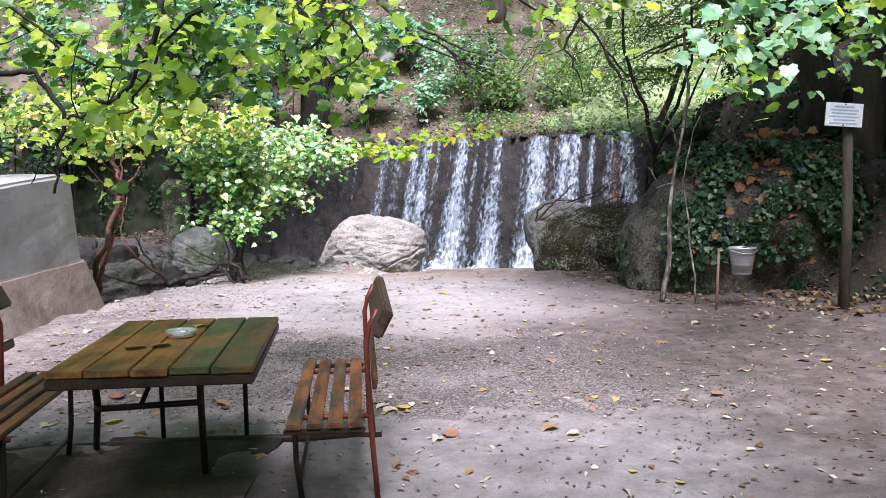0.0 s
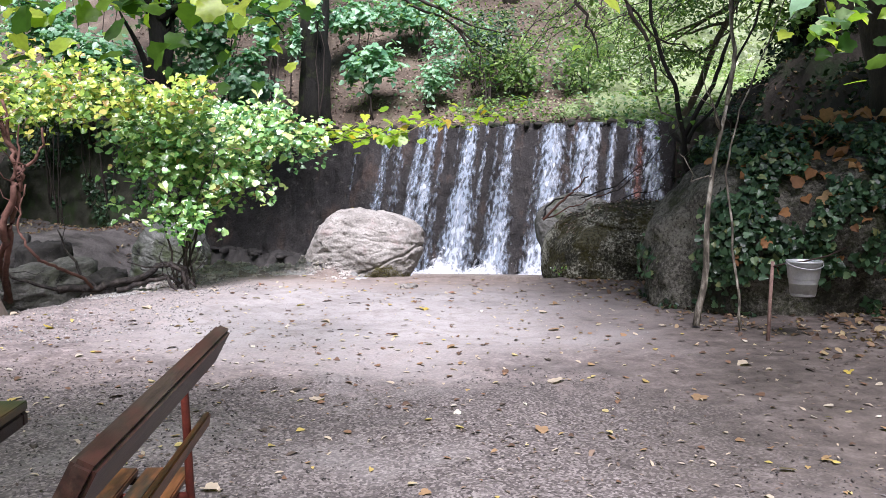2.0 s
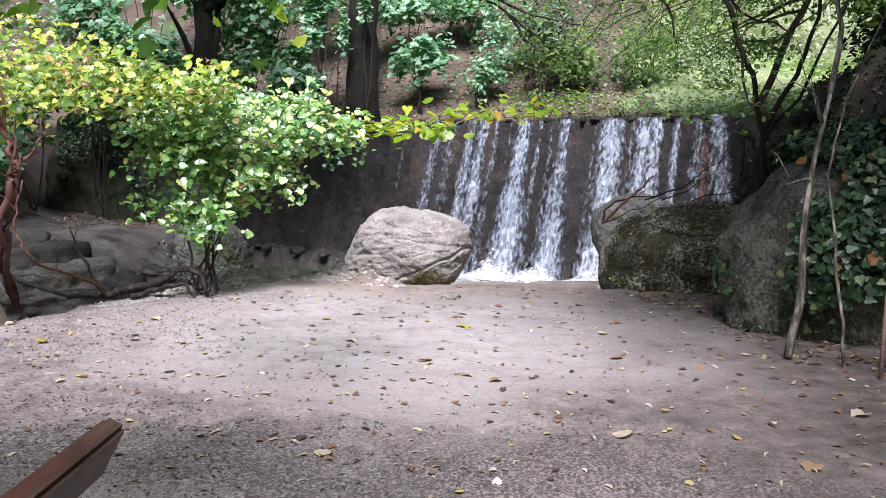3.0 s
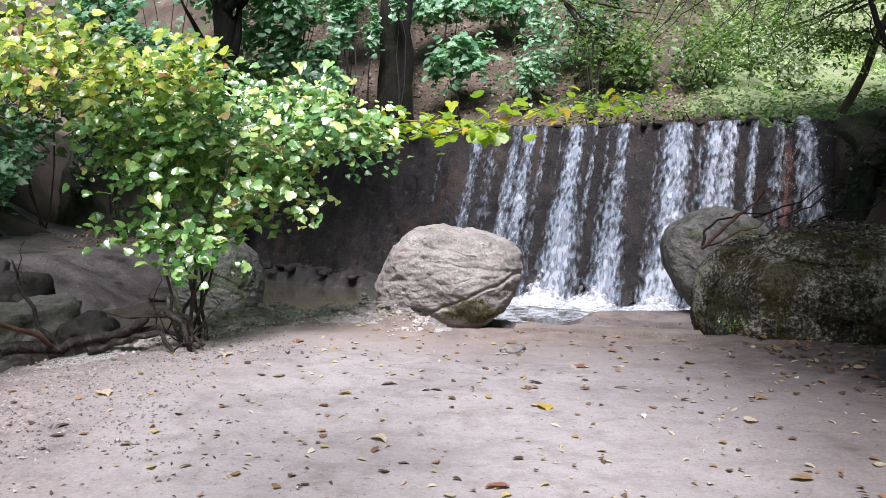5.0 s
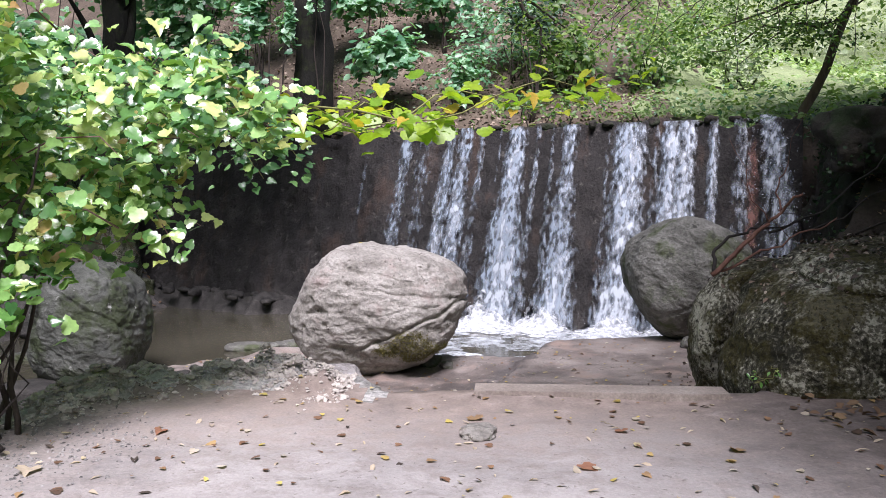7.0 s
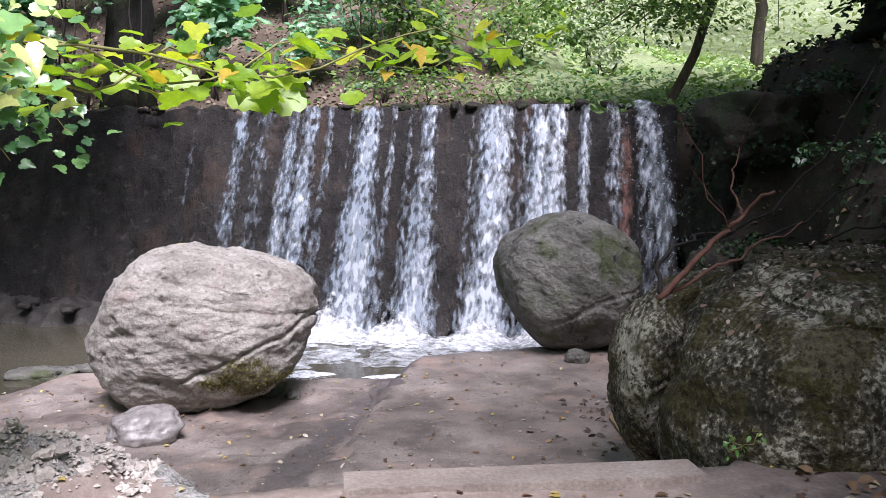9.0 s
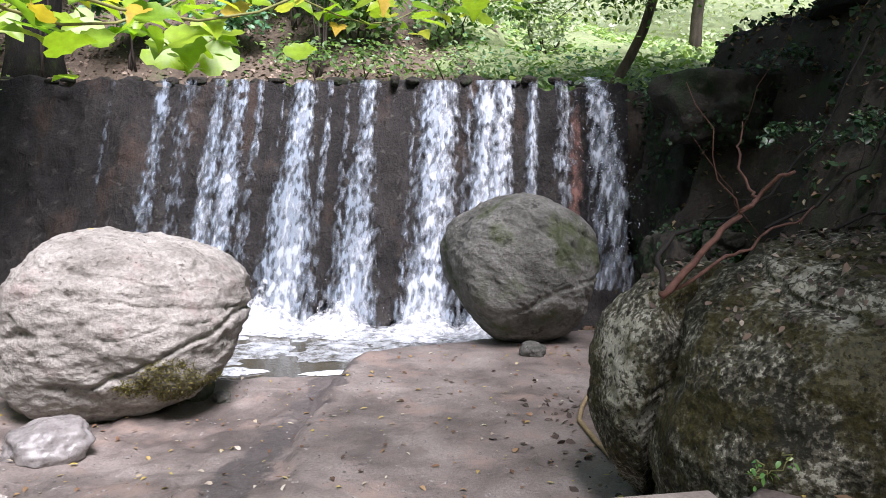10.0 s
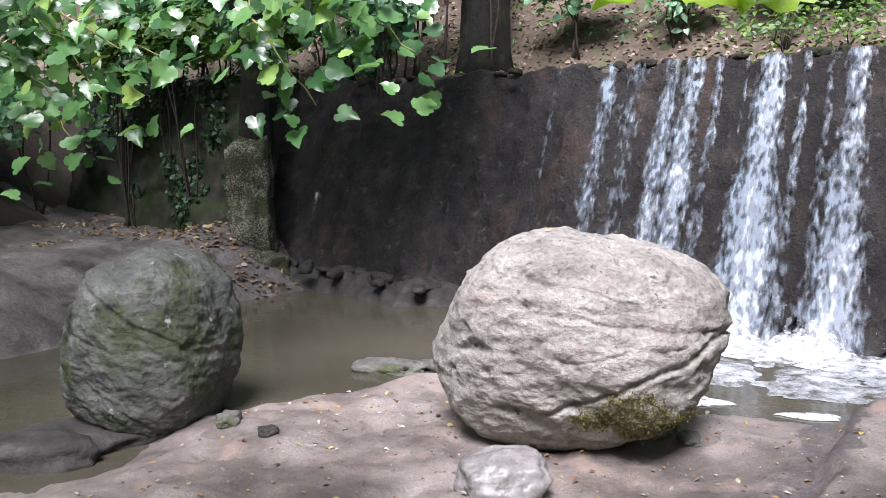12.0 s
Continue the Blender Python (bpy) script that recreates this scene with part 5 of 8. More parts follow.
tree("tree", "thin tree on the bright meadow", on_ground(13.0, 33.0), (13.4, 33, 13), 0.2, 0.1, [((13, 33, 9.5), (3, 3, 2.4), 1500)], LEAF_TREE, "oval", (0.15, 0.3), 38)


def shrub(label, centre, radii, n, leaf, kind, size, seed, stems=4):
    rng, r2 = np.random.default_rng(seed), random.Random(seed)
    base = on_ground(centre[0], centre[1])
    t = thing("shrub", label, "shrub", pose(*base), group="shrubs on the slope")
    o = np.array(base)
    p, d = clump_points(rng, centre, radii, n, 0.3)
    part("foliage", leaf_cloud("foliage", p - o, d * 0.4 + np.array([0, -0.45, 0.8]) + rng.normal(size=d.shape) * 0.3, rng.uniform(*size, n), leaf, kind, rng), t)
    for _ in range(stems):
        e = Vector(centre) - Vector(base) + Vector([r2.uniform(-0.5, 0.5) * q for q in radii])
        part("stem", mesh_from("stem", *tube(wander(r2, (r2.uniform(-0.2, 0.2), 0, -0.1), e, 6, 0.15), [0.03 - 0.004 * k for k in range(7)], 5), TWIG), t)


shrub("cool green broad-leaved shrub on the brown slope", (-2.6, 28.6, 5.0), (1.0, 0.7, 0.8), 420, LEAF_COOL, "heart", (0.16, 0.28), 61)
shrub("cool green broad-leaved shrub on the brown slope", (-6.5, 28.0, 4.6), (0.7, 0.6, 0.9), 380, LEAF_COOL, "heart", (0.16, 0.28), 62)
shrub("cool green climbing shrub beside the dark trunk", (-6.0, 28.5, 6.2), (0.7, 0.5, 1.0), 380, LEAF_COOL, "heart", (0.16, 0.28), 63)
shrub("cool green broad-leaved shrub high on the slope", (-8.6, 29.5, 5.6), (1.5, 0.9, 1.1), 700, LEAF_COOL, "heart", (0.16, 0.28), 64)
shrub("cool green broad-leaved shrub high on the slope", (-6.4, 31.0, 8.3), (1.8, 1.0, 1.2), 600, LEAF_COOL, "heart", (0.18, 0.3), 65)
shrub("dark green shrub hanging over the slope", (-0.6, 28.3, 4.7), (0.8, 0.7, 0.9), 420, LEAF_COOL, "oval", (0.14, 0.24), 66)
shrub("yellow-green young tree above the falls", (2.0, 28.2, 5.2), (1.2, 0.9, 1.1), 620, LEAF_TREE, "oval", (0.14, 0.26), 67)
shrub("cool green young tree above the falls", (0.6, 29.3, 6.0), (1.4, 0.9, 1.0), 800, LEAF_COOL, "oval", (0.12, 0.22), 68)
shrub("yellow-green young tree above the falls", (4.2, 28.6, 5.3), (1.2, 0.9, 1.2), 900, LEAF_TREE, "oval", (0.10, 0.20), 167)
shrub("dark green drooping young yew above the falls", (1.2, 27.4, 5.9), (1.0, 0.7, 0.9), 700, LEAF_DARK, "blade", (0.12, 0.26), 168)
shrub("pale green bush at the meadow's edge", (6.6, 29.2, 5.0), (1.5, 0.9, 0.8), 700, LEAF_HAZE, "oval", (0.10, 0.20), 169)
shrub("pale grey-green shrub leaning over the dam's crest", (1.4, 26.4, 3.5), (1.7, 0.6, 0.4), 380, LEAF_TREE, "oval", (0.08, 0.16), 69)
shrub("pale grey-green shrub leaning over the dam's crest", (3.6, 26.2, 3.4), (1.4, 0.6, 0.35), 260, LEAF_GRASS, "oval", (0.08, 0.16), 70)
for k, (c, r, n) in enumerate((((-12.4, 29.6, 5.2), (1.6, 0.9, 1.2), 750), ((-14.2, 30.0, 6.6), (1.8, 1.0, 1.4), 800), ((-10.8, 32.0, 8.2), (2.2, 1.0, 1.3), 800), ((-13.6, 33.0, 10.0), (2.4, 1.2, 1.6), 800))):
    shrub("cool green thicket high on the slope", c, r, n, LEAF_COOL, "heart", (0.18, 0.32), 240 + k)
shrub("ivy climbing the dark trunk on the slope", (-5.05, 28.2, 5.9), (0.28, 0.25, 1.3), 170, LEAF_COOL, "heart", (0.12, 0.22), 290, 2)
shrub("ivy climbing the dark trunk on the slope", (-4.35, 28.2, 6.6), (0.25, 0.25, 0.9), 110, LEAF_COOL, "heart", (0.12, 0.22), 291, 2)
shrub("low green bush on the slope's foot", (-7.4, 29.2, 3.6), (1.2, 0.6, 0.5), 350, LEAF_COOL, "heart", (0.12, 0.22), 73)


def scatter(name, label, cat, n, box, leaf, kind, size, seed, test=None, lift=(0.0, 0.4), flat=0.3, tilt=-0.25, curl=1.0):
    rng = np.random.default_rng(seed)
    x, y = rng.uniform(box[0], box[1], n), rng.uniform(box[2], box[3], n)
    if test is not None:
        k = test(x, y)
        x, y = x[k], y[k]
    z = height(x, y) + rng.uniform(lift[0], lift[1], len(x))
    U = rng.normal(size=(len(x), 3)) * flat + np.array([0, tilt, 1])
    return thing(name, label, cat, mesh=leaf_cloud(name, np.stack([x, y, z], 1), U, rng.uniform(*size, len(x)), leaf, kind, rng, curl), kind="stuff")


def behind_dam(x, y):
    return (y - crest_y(x)) > 0.9


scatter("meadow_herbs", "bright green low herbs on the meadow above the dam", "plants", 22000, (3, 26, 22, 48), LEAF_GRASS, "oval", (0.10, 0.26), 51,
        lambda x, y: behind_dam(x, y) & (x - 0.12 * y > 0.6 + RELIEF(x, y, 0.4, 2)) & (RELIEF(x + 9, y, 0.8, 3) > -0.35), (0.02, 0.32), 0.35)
scatter("slope_plants", "cool green plants on the brown slope", "plants", 6000, (-14, 8, 26, 46), LEAF_COOL, "heart", (0.06, 0.14), 52,
        lambda x, y: ((y - crest_y(x)) > 2.2) & (RELIEF(x, y, 0.35, 2) > 0.3), (0.05, 0.5), 0.6)
scatter("slope_weeds", "small weeds and grass tufts growing through the slope's leaf litter", "plants", 9000, (-14, 8, 25, 36), LEAF_TREE, "blade", (0.08, 0.22), 252,
        lambda x, y: behind_dam(x, y) & (RELIEF(x, y, 0.6, 3) + 0.10 * x > 0.35), (0.0, 0.12), 0.9)
scatter("crest_weeds", "small weeds and grass along the dam's crest", "plants", 2600, (-1, 7, 23.4, 30), LEAF_TREE, "blade", (0.08, 0.20), 54,
        lambda x, y: ((y - crest_y(x)) > 0.75) & ((y - crest_y(x)) < 1.9) & (RELIEF(x, y, 0.8, 2) > -0.1), (0.0, 0.15), 0.9)
scatter("slope_litter", "brown fallen leaves covering the slope above the dam", "leaves", 24000, (-14, 7, 25, 40), LEAF_LITTER, "oval", (0.07, 0.15), 55, lambda x, y: behind_dam(x, y) & (x - 0.25 * (y - crest_y(x)) < 2.6 + RELIEF(x, y, 0.6, 2)), (0.0, 0.05), 0.5, -0.6)
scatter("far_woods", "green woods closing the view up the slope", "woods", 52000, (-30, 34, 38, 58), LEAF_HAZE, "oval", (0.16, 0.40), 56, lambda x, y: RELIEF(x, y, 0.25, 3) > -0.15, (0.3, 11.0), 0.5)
scatter("bank_litter", "dead leaves on the dark bank", "leaves", 5500, (4.0, 9, 8, 24), LEAF_DEAD, "oval", (0.06, 0.13), 57, lambda x, y: (y - crest_y(x)) < 0, (0.01, 0.04), 0.5)
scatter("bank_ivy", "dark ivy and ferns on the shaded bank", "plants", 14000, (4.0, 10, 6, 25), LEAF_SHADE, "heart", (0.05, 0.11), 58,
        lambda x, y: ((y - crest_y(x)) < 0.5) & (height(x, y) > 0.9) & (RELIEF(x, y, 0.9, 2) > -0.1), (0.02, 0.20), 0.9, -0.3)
scatter("stream_litter", "brown leaf litter at the foot of the mossy wall", "leaves", 1500, (-15, -7.5, 24, 30), LEAF_DEAD, "oval", (0.08, 0.16), 59,
        lambda x, y: ((y - crest_y(x)) < -1.2) & ((y - crest_y(x)) > -3.8) & (height(x, y) > -1.15), (0.01, 0.05), 0.4)


# ---- wing wall, ledge and stones round the pool ----
def wing_wall():
    xs, zs = np.arange(-16.5, -8.95, 0.10), np.linspace(-1.9, 3.2, 40)
    vs, fs = [], []
    m = len(zs) + 2
    for x in xs:
        for z in zs:
            r = 0.16 * float(RELIEF(np.float64(x), np.float64(z), 0.8, 3)) + 0.06 * float(RELIEF(np.float64(x), np.float64(z), 4.0, 2))
            vs.append((x, float(crest_y(x)) - 1.35 - 0.35 * float(smooth01(-10.2, -9.2, x)) + 0.30 * (z + 1) + r, z))
        vs.append((x, float(crest_y(x)) + 0.5, 3.25))
        vs.append((x, float(crest_y(x)) + 0.55, -1.9))
    for i in range(len(xs) - 1):
        for j in range(m - 1):
            a = i * m + j
            fs.append((a, a + m, a + m + 1, a + 1))
    fs.append(tuple(range(m)))
    fs.append(tuple((len(xs) - 1) * m + j for j in range(m))[::-1])
    thing("wing_wall", "mossy green old stone wall continuing the dam into the bank", "wall", mesh=mesh_from("wing_wall", vs, fs, MOSSY_WALL), kind="structure")


MOSSY_WALL = surface("mossy_wall", [(0.3, (0.018, 0.020, 0.012)), (0.55, (0.045, 0.045, 0.03)), (0.75, (0.11, 0.10, 0.075))], 1.6, 24, 0.6, 0.9, 0.02,
                     spots=[((0.03, 0.05, 0.014), 1.2, 0.5, 0.62)])
wing_wall()


def ledge():
    """A broken dark ledge of rock along the dry foot of the dam."""
    us, ws = np.arange(-9.0, -2.2, 0.06), np.linspace(0, 1, 14)
    vs, fs = [], []
    for u in us:
        wid = 0.75 + 0.25 * float(RELIEF(np.float64(u), np.float64(1.0), 1.2, 3)) - 0.45 * float(smooth01(-4.2, -2.2, u))
        top = -0.72 - 0.05 * (float(u) + 9.0) + 0.12 * float(RELIEF(np.float64(u), np.float64(5.0), 1.5, 3)) - 0.25 * float(smooth01(-4.5, -2.2, u))
        for w in ws:
            r = 0.05 * float(RELIEF(np.float64(u), np.float64(w * 2), 5.0, 3))
            z = top + r if w < 0.62 else top + r - (w - 0.62) / 0.38 * (top + 1.5)
            vs.append(dam_point(float(u), float(z), -0.05 + w * wid + r))
    m = len(ws)
    for i in range(len(us) - 1):
        for j in range(m - 1):
            a = i * m + j
            fs.append((a, a + 1, a + m + 1, a + m))
    thing("rock_ledge", "dark broken rock ledge along the foot of the dam", "rock", mesh=mesh_from("rock_ledge", vs, fs, DARK_STONE))


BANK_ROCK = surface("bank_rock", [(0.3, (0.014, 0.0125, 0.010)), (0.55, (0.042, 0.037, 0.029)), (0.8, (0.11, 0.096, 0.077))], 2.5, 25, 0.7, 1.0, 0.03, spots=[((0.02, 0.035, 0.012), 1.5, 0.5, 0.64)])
DARK_STONE = surface("dark_stone", [(0.3, (0.02, 0.019, 0.017)), (0.6, (0.06, 0.055, 0.05)), (0.8, (0.13, 0.12, 0.11))], 3, 30, 0.6, 0.9, 0.02)
ledge()

STONES = [(-4.15, 21.2, 0.5, 0.28, 0.13, 0), (-3.5, 21.5, 0.3, 0.2, 0.12, 0), (-0.95, 19.25, 0.2, 0.16, 0.11, 0), (-0.7, 19.0, 0.13, 0.10, 0.06, 0), (2.85, 19.4, 0.17, 0.13, 0.11, 0),
          (-6.15, 17.75, 0.6, 0.35, 0.2, 1), (-6.05, 18.25, 0.8, 0.5, 0.16, 1),
          (-0.28, 12.55, 0.17, 0.12, 0.035, 2), (-8.6, 22.5, 0.5, 0.35, 0.2, 1), (-7.6, 20.4, 0.3, 0.25, 0.1, 0), (-4.75, 18.5, 0.12, 0.1, 0.08, 0), (-4.2, 18.2, 0.10, 0.08, 0.05, 1),
          (-5.4, 13.6, 0.9, 0.5, 0.35, 0), (-6.8, 14.4, 1.1, 0.6, 0.4, 0), (-4.9, 15.0, 0.5, 0.4, 0.25, 1), (5.3, 21.6, 0.4, 0.3, 0.3, 1), (5.2, 20.3, 0.5, 0.35, 0.3, 1), (4.9, 18.9, 0.45, 0.35, 0.28, 1),
          (4.5, 17.6, 0.35, 0.3, 0.22, 1)]
for i, (x, y, a, b, c, dark) in enumerate(STONES):
    z = max(float(height(x, y)), POOL_Z - 0.05) + c * 0.45
    thing("stone", ("grey rounded stone lying on the ground", "dark wet stone lying on the ground", "pale stone half sunk in sand")[dark], "stone", pose(x, y, z, 0, 0, 37 * i),
          rock_mesh("stone", (a, b, c), (ROCK_GREY, DARK_STONE, ROCK_PALE)[dark], 30 + i, 0.17, 0.04, 0.45, 4), group="stones round the pool")

# rocks between the driftwood and the river
for x, y, z, a, b, c, mat, label in ((-4.95, 12.25, 0.06, 0.75, 0.42, 0.30, ROCK_GREY, "low grey rock lying behind the driftwood"), (-5.35, 12.95, 0.18, 0.40, 0.38, 0.42, DARK_STONE, "dark rounded rock beside the driftwood"),
                                     (-4.35, 12.5, 0.0, 0.34, 0.26, 0.22, DARK_STONE, "dark rounded rock beside the driftwood"), (-6.3, 13.2, 0.1, 0.7, 0.5, 0.5, DARK_STONE, "dark rounded rock beside the driftwood")):
    thing("rock", label, "rock", pose(x, y, z - 0.1, 0, 6, 25 * x), rock_mesh("rock", (a, b, c + 0.1), mat, int(100 - 7 * x), 0.2, 0.10, 0.5, 5), group="rocks by the river")
scatter("bank_litter", "brown dead leaves on the river bank behind the driftwood", "leaves", 420, (-6.2, -3.9, 11.9, 15.0), LEAF_DEAD, "oval", (0.05, 0.12), 267, None, (0.02, 0.06), 0.4, 0)

# rocks that make up the dark bank beside the falls
BANK_ROCKS = [(6.35, 22.0, 0.2, 0.75, 0.8, 1.7), (6.7, 22.7, 1.9, 0.7, 0.7, 1.1), (5.8, 20.9, -0.2, 0.6, 0.7, 0.9), (5.9, 20.2, 0.4, 0.35, 0.5, 0.3), (5.4, 19.3, 0.0, 0.4, 0.5, 0.35),
              (5.1, 17.6, 0.2, 0.45, 0.5, 0.4), (4.9, 16.0, 0.6, 0.5, 0.5, 0.4), (5.2, 14.4, 1.5, 0.8, 0.8, 0.8), (5.6, 13.0, 1.4, 0.8, 0.9, 1.0), (6.0, 10.2, 0.9, 0.8, 0.9, 0.9),
              (6.3, 20.9, 2.3, 0.8, 0.9, 0.6), (6.3, 22.9, -0.6, 0.5, 0.5, 0.8)]
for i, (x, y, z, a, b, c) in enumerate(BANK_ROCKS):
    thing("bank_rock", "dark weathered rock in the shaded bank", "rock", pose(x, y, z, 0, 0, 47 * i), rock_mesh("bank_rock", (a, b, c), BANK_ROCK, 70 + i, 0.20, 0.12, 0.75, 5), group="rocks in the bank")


# ---- terrace edge ----
def sill(x0, x1, y0, y1, seed):
    r2 = random.Random(seed)
    ln = math.hypot(x1 - x0, y1 - y0)
    t = thing("sill_beam", "long worn concrete sill along the terrace's edge", "sill", pose((x0 + x1) / 2, (y0 + y1) / 2, -0.012, 0, 0, math.degrees(math.atan2(y1 - y0, x1 - x0))),
              mesh_from("sill_beam", *board(ln, 0.24, 0.10, 0.004), SILL, smooth=False))
    return t


SILL = surface("worn_sill", [(0.3, (0.22, 0.18, 0.155)), (0.6, (0.32, 0.275, 0.24)), (0.8, (0.40, 0.35, 0.31))], 2.5, 40, 0.5, 0.6, 0.01)
sill(-0.30, 1.53, 13.60, 13.54, 2)


def crumbs(name, label, n, place, size, mat, seed, lumpy=False):
    """Many small angular stones in one mesh."""
    rng = np.random.default_rng(seed)
    base = np.array([(1, 0, 0), (-1, 0, 0), (0, 1, 0), (0, -1, 0), (0, 0, 0.8), (0, 0, -0.6)], float)
    tri = np.array([(0, 2, 4), (2, 1, 4), (1, 3, 4), (3, 0, 4), (2, 0, 5), (1, 2, 5), (3, 1, 5), (0, 3, 5)])
    if lumpy:
        bm = bmesh.new()
        bmesh.ops.create_icosphere(bm, subdivisions=2, radius=1)
        base, tri = np.array([v.co[:] for v in bm.verts]) * (1, 1, 0.6), np.array([[v.index for v in f.verts] for f in bm.faces])
        bm.free()
    m = len(base)
    x, y = place(rng, n)
    n = len(x)
    s = (size[0] + (size[1] - size[0]) * rng.uniform(0, 1, (n, 1, 1)) ** 2) * rng.uniform(0.6, 1.2, (n, 1, 3))
    a = rng.uniform(0, 6.28, n)
    v = base[None] * s + rng.normal(size=(n, m, 3)) * s * (0.17 if lumpy else 0.18)
    vx = v[:, :, 0] * np.cos(a)[:, None] - v[:, :, 1] * np.sin(a)[:, None]
    vy = v[:, :, 0] * np.sin(a)[:, None] + v[:, :, 1] * np.cos(a)[:, None]
    z = height(x, y)
    v = np.stack([vx + x[:, None], vy + y[:, None], v[:, :, 2] + (z + s[:, 0, 2] * 0.12)[:, None]], -1).reshape(-1, 3)
    f = (tri[None] + (np.arange(n) * m)[:, None, None]).reshape(-1, 3)
    me = mesh_from(name, v.tolist(), f.tolist(), mat, smooth=False)
    thing(name, label, "gravel", mesh=me, kind="stuff")


PEBBLE_PALE = surface("pale_rubble", [(0.3, (0.36, 0.325, 0.29)), (0.7, (0.52, 0.475, 0.435))], 6, 60, 0.4, 0.5, 0.004, island=0.28)
PEBBLE = surface("mixed_pebble", [(0.3, (0.13, 0.125, 0.12)), (0.7, (0.30, 0.285, 0.27))], 6, 60, 0.4, 0.5, 0.004, island=0.55)


PEBBLE_DARK = surface("dark_gravel", [(0.3, (0.05, 0.044, 0.042)), (0.7, (0.14, 0.125, 0.118))], 6, 60, 0.4, 0.5, 0.004, island=0.8)


def ridge_place(rng, n):
    x = rng.uniform(-3.6, -1.25, n)
    y = terrace_edge(x) - 0.22 + rng.normal(0, 0.27, n)
    k = (y < terrace_edge(x) + 0.08) & (RELIEF(x, y, 2.0, 2) > rng.uniform(-1.6, 0.25, n))
    return x[k], y[k]


def left_place(rng, n):
    x = rng.uniform(-4.2, -1.7, n)
    y = rng.uniform(8.8, 13.6, n)
    k = (y < terrace_edge(x) - 0.1) & (x < -2.3 + 0.45 * RELIEF(x, y, 0.9, 3) + rng.normal(0, 0.2, n))
    return x[k], y[k]


def yard_place(rng, n):
    x, y = rng.uniform(-3.6, 5.0, n), rng.uniform(2.6, 8.0, n)
    k = 1 - np.hypot((x + 0.2) / 3.8, (y - 6.4) / 1.6) + 0.75 * RELIEF(x, y, 0.9, 4) > rng.uniform(0.05, 0.6, n)
    return x[k], y[k]


def sparse_place(rng, n):
    x, y = rng.uniform(-3.6, 4.4, n), rng.uniform(7.5, 13.6, n)
    k = y < terrace_edge(x) - 0.1
    return x[k], y[k]


def shelf_place(rng, n):
    x, y = rng.uniform(-4, 3.0, n), rng.uniform(14.6, 19.6, n)
    k = RELIEF(x, y, 1.1, 3) + np.where(x < 0.3, 0.35, -0.35) > rng.uniform(-0.3, 1.4, n)
    return x[k], y[k]


crumbs("rubble", "pale crumbled rubble heaped along the terrace edge", 11000, ridge_place, (0.004, 0.024), PEBBLE_PALE, 5)
crumbs("rubble_clods", "pale lumps of crumbled rubble along the terrace edge", 1500, ridge_place, (0.008, 0.048), PEBBLE_PALE, 15, True)
crumbs("fine_rubble", "pale gravel scattered beside the bush", 9000, left_place, (0.004, 0.015), PEBBLE, 6)
crumbs("yard_gravel", "dark and grey gravel over the yard", 30000, yard_place, (0.003, 0.012), PEBBLE_DARK, 7)
crumbs("sand_grit", "scattered grit on sand", 300, sparse_place, (0.004, 0.010), PEBBLE, 8)
crumbs("shelf_grit", "small stones on the wet shelf", 4500, shelf_place, (0.004, 0.017), PEBBLE, 9)
scatter("fallen_leaves", "small brown and yellow fallen leaves over the yard", "leaves", 1500, (-4, 4.6, 2, 13.8), LEAF_GROUND, "heart", (0.014, 0.060), 53,
        lambda x, y: y < terrace_edge(x) - 0.1, (0.008, 0.014), 0.18, 0, 0.45)
scatter("shelf_leaves", "small wet leaves on the rock shelf", "leaves", 900, (-5, 3.5, 14.2, 20), LEAF_GROUND, "oval", (0.02, 0.075), 60, None, (0.012, 0.02), 0.2, 0)

scatter("rock_debris", "bark bits and leaf scraps gathered beside the mossy boulder", "debris", 240, (1.5, 2.6, 14.4, 19.4), LEAF_BITS, "oval", (0.03, 0.11), 261,
        lambda x, y: np.abs(x - (1.95 + 0.12 * (y - 16))) < 0.28 + 0.25 * RELIEF(x, y, 1.5, 2), (0.006, 0.02), 0.4, 0)
# larger fallen leaves, one by one
rl = random.Random(8)
BIG_LEAVES = [(2.02, 5.9), (1.85, 5.35), (2.9, 5.05), (0.35, 8.65), (0.15, 8.75), (-0.04, 10.7), (-1.33, 10.7), (-2.56, 11.6), (-2.2, 12.4), (1.98, 7.24), (0.62, 4.7), (0.75, 4.6), (-0.05, 4.6),
              (0.02, 10.65), (1.3, 10.6), (0.3, 11.9), (1.2, 12.3), (1.5, 11.2), (-0.9, 9.8), (2.6, 8.2), (3.3, 8.0), (-0.7, 5.6), (-0.45, 5.3), (0.9, 6.6), (1.3, 9.6), (-2.9, 10.4), (-0.5, 7.2), (3.1, 6.4),
              (-1.9, 11.0), (0.6, 12.6), (2.1, 11.8), (-0.3, 12.9), (1.1, 7.6), (2.4, 9.9), (-2.06, 4.89), (-1.81, 4.66), (-2.3, 5.56), (-1.49, 5.24), (-1.29, 4.77), (-2.47, 4.85), (-0.36, 5.11), (-0.28, 5.16), (-0.42, 5.2), (0.03, 4.68), (-1.4, 4.72), (-3.68, 7.45), (-3.7, 8.21), (-4.1, 10.0), (-3.48, 9.5), (-1.6, 8.6), (-0.2, 9.2)]
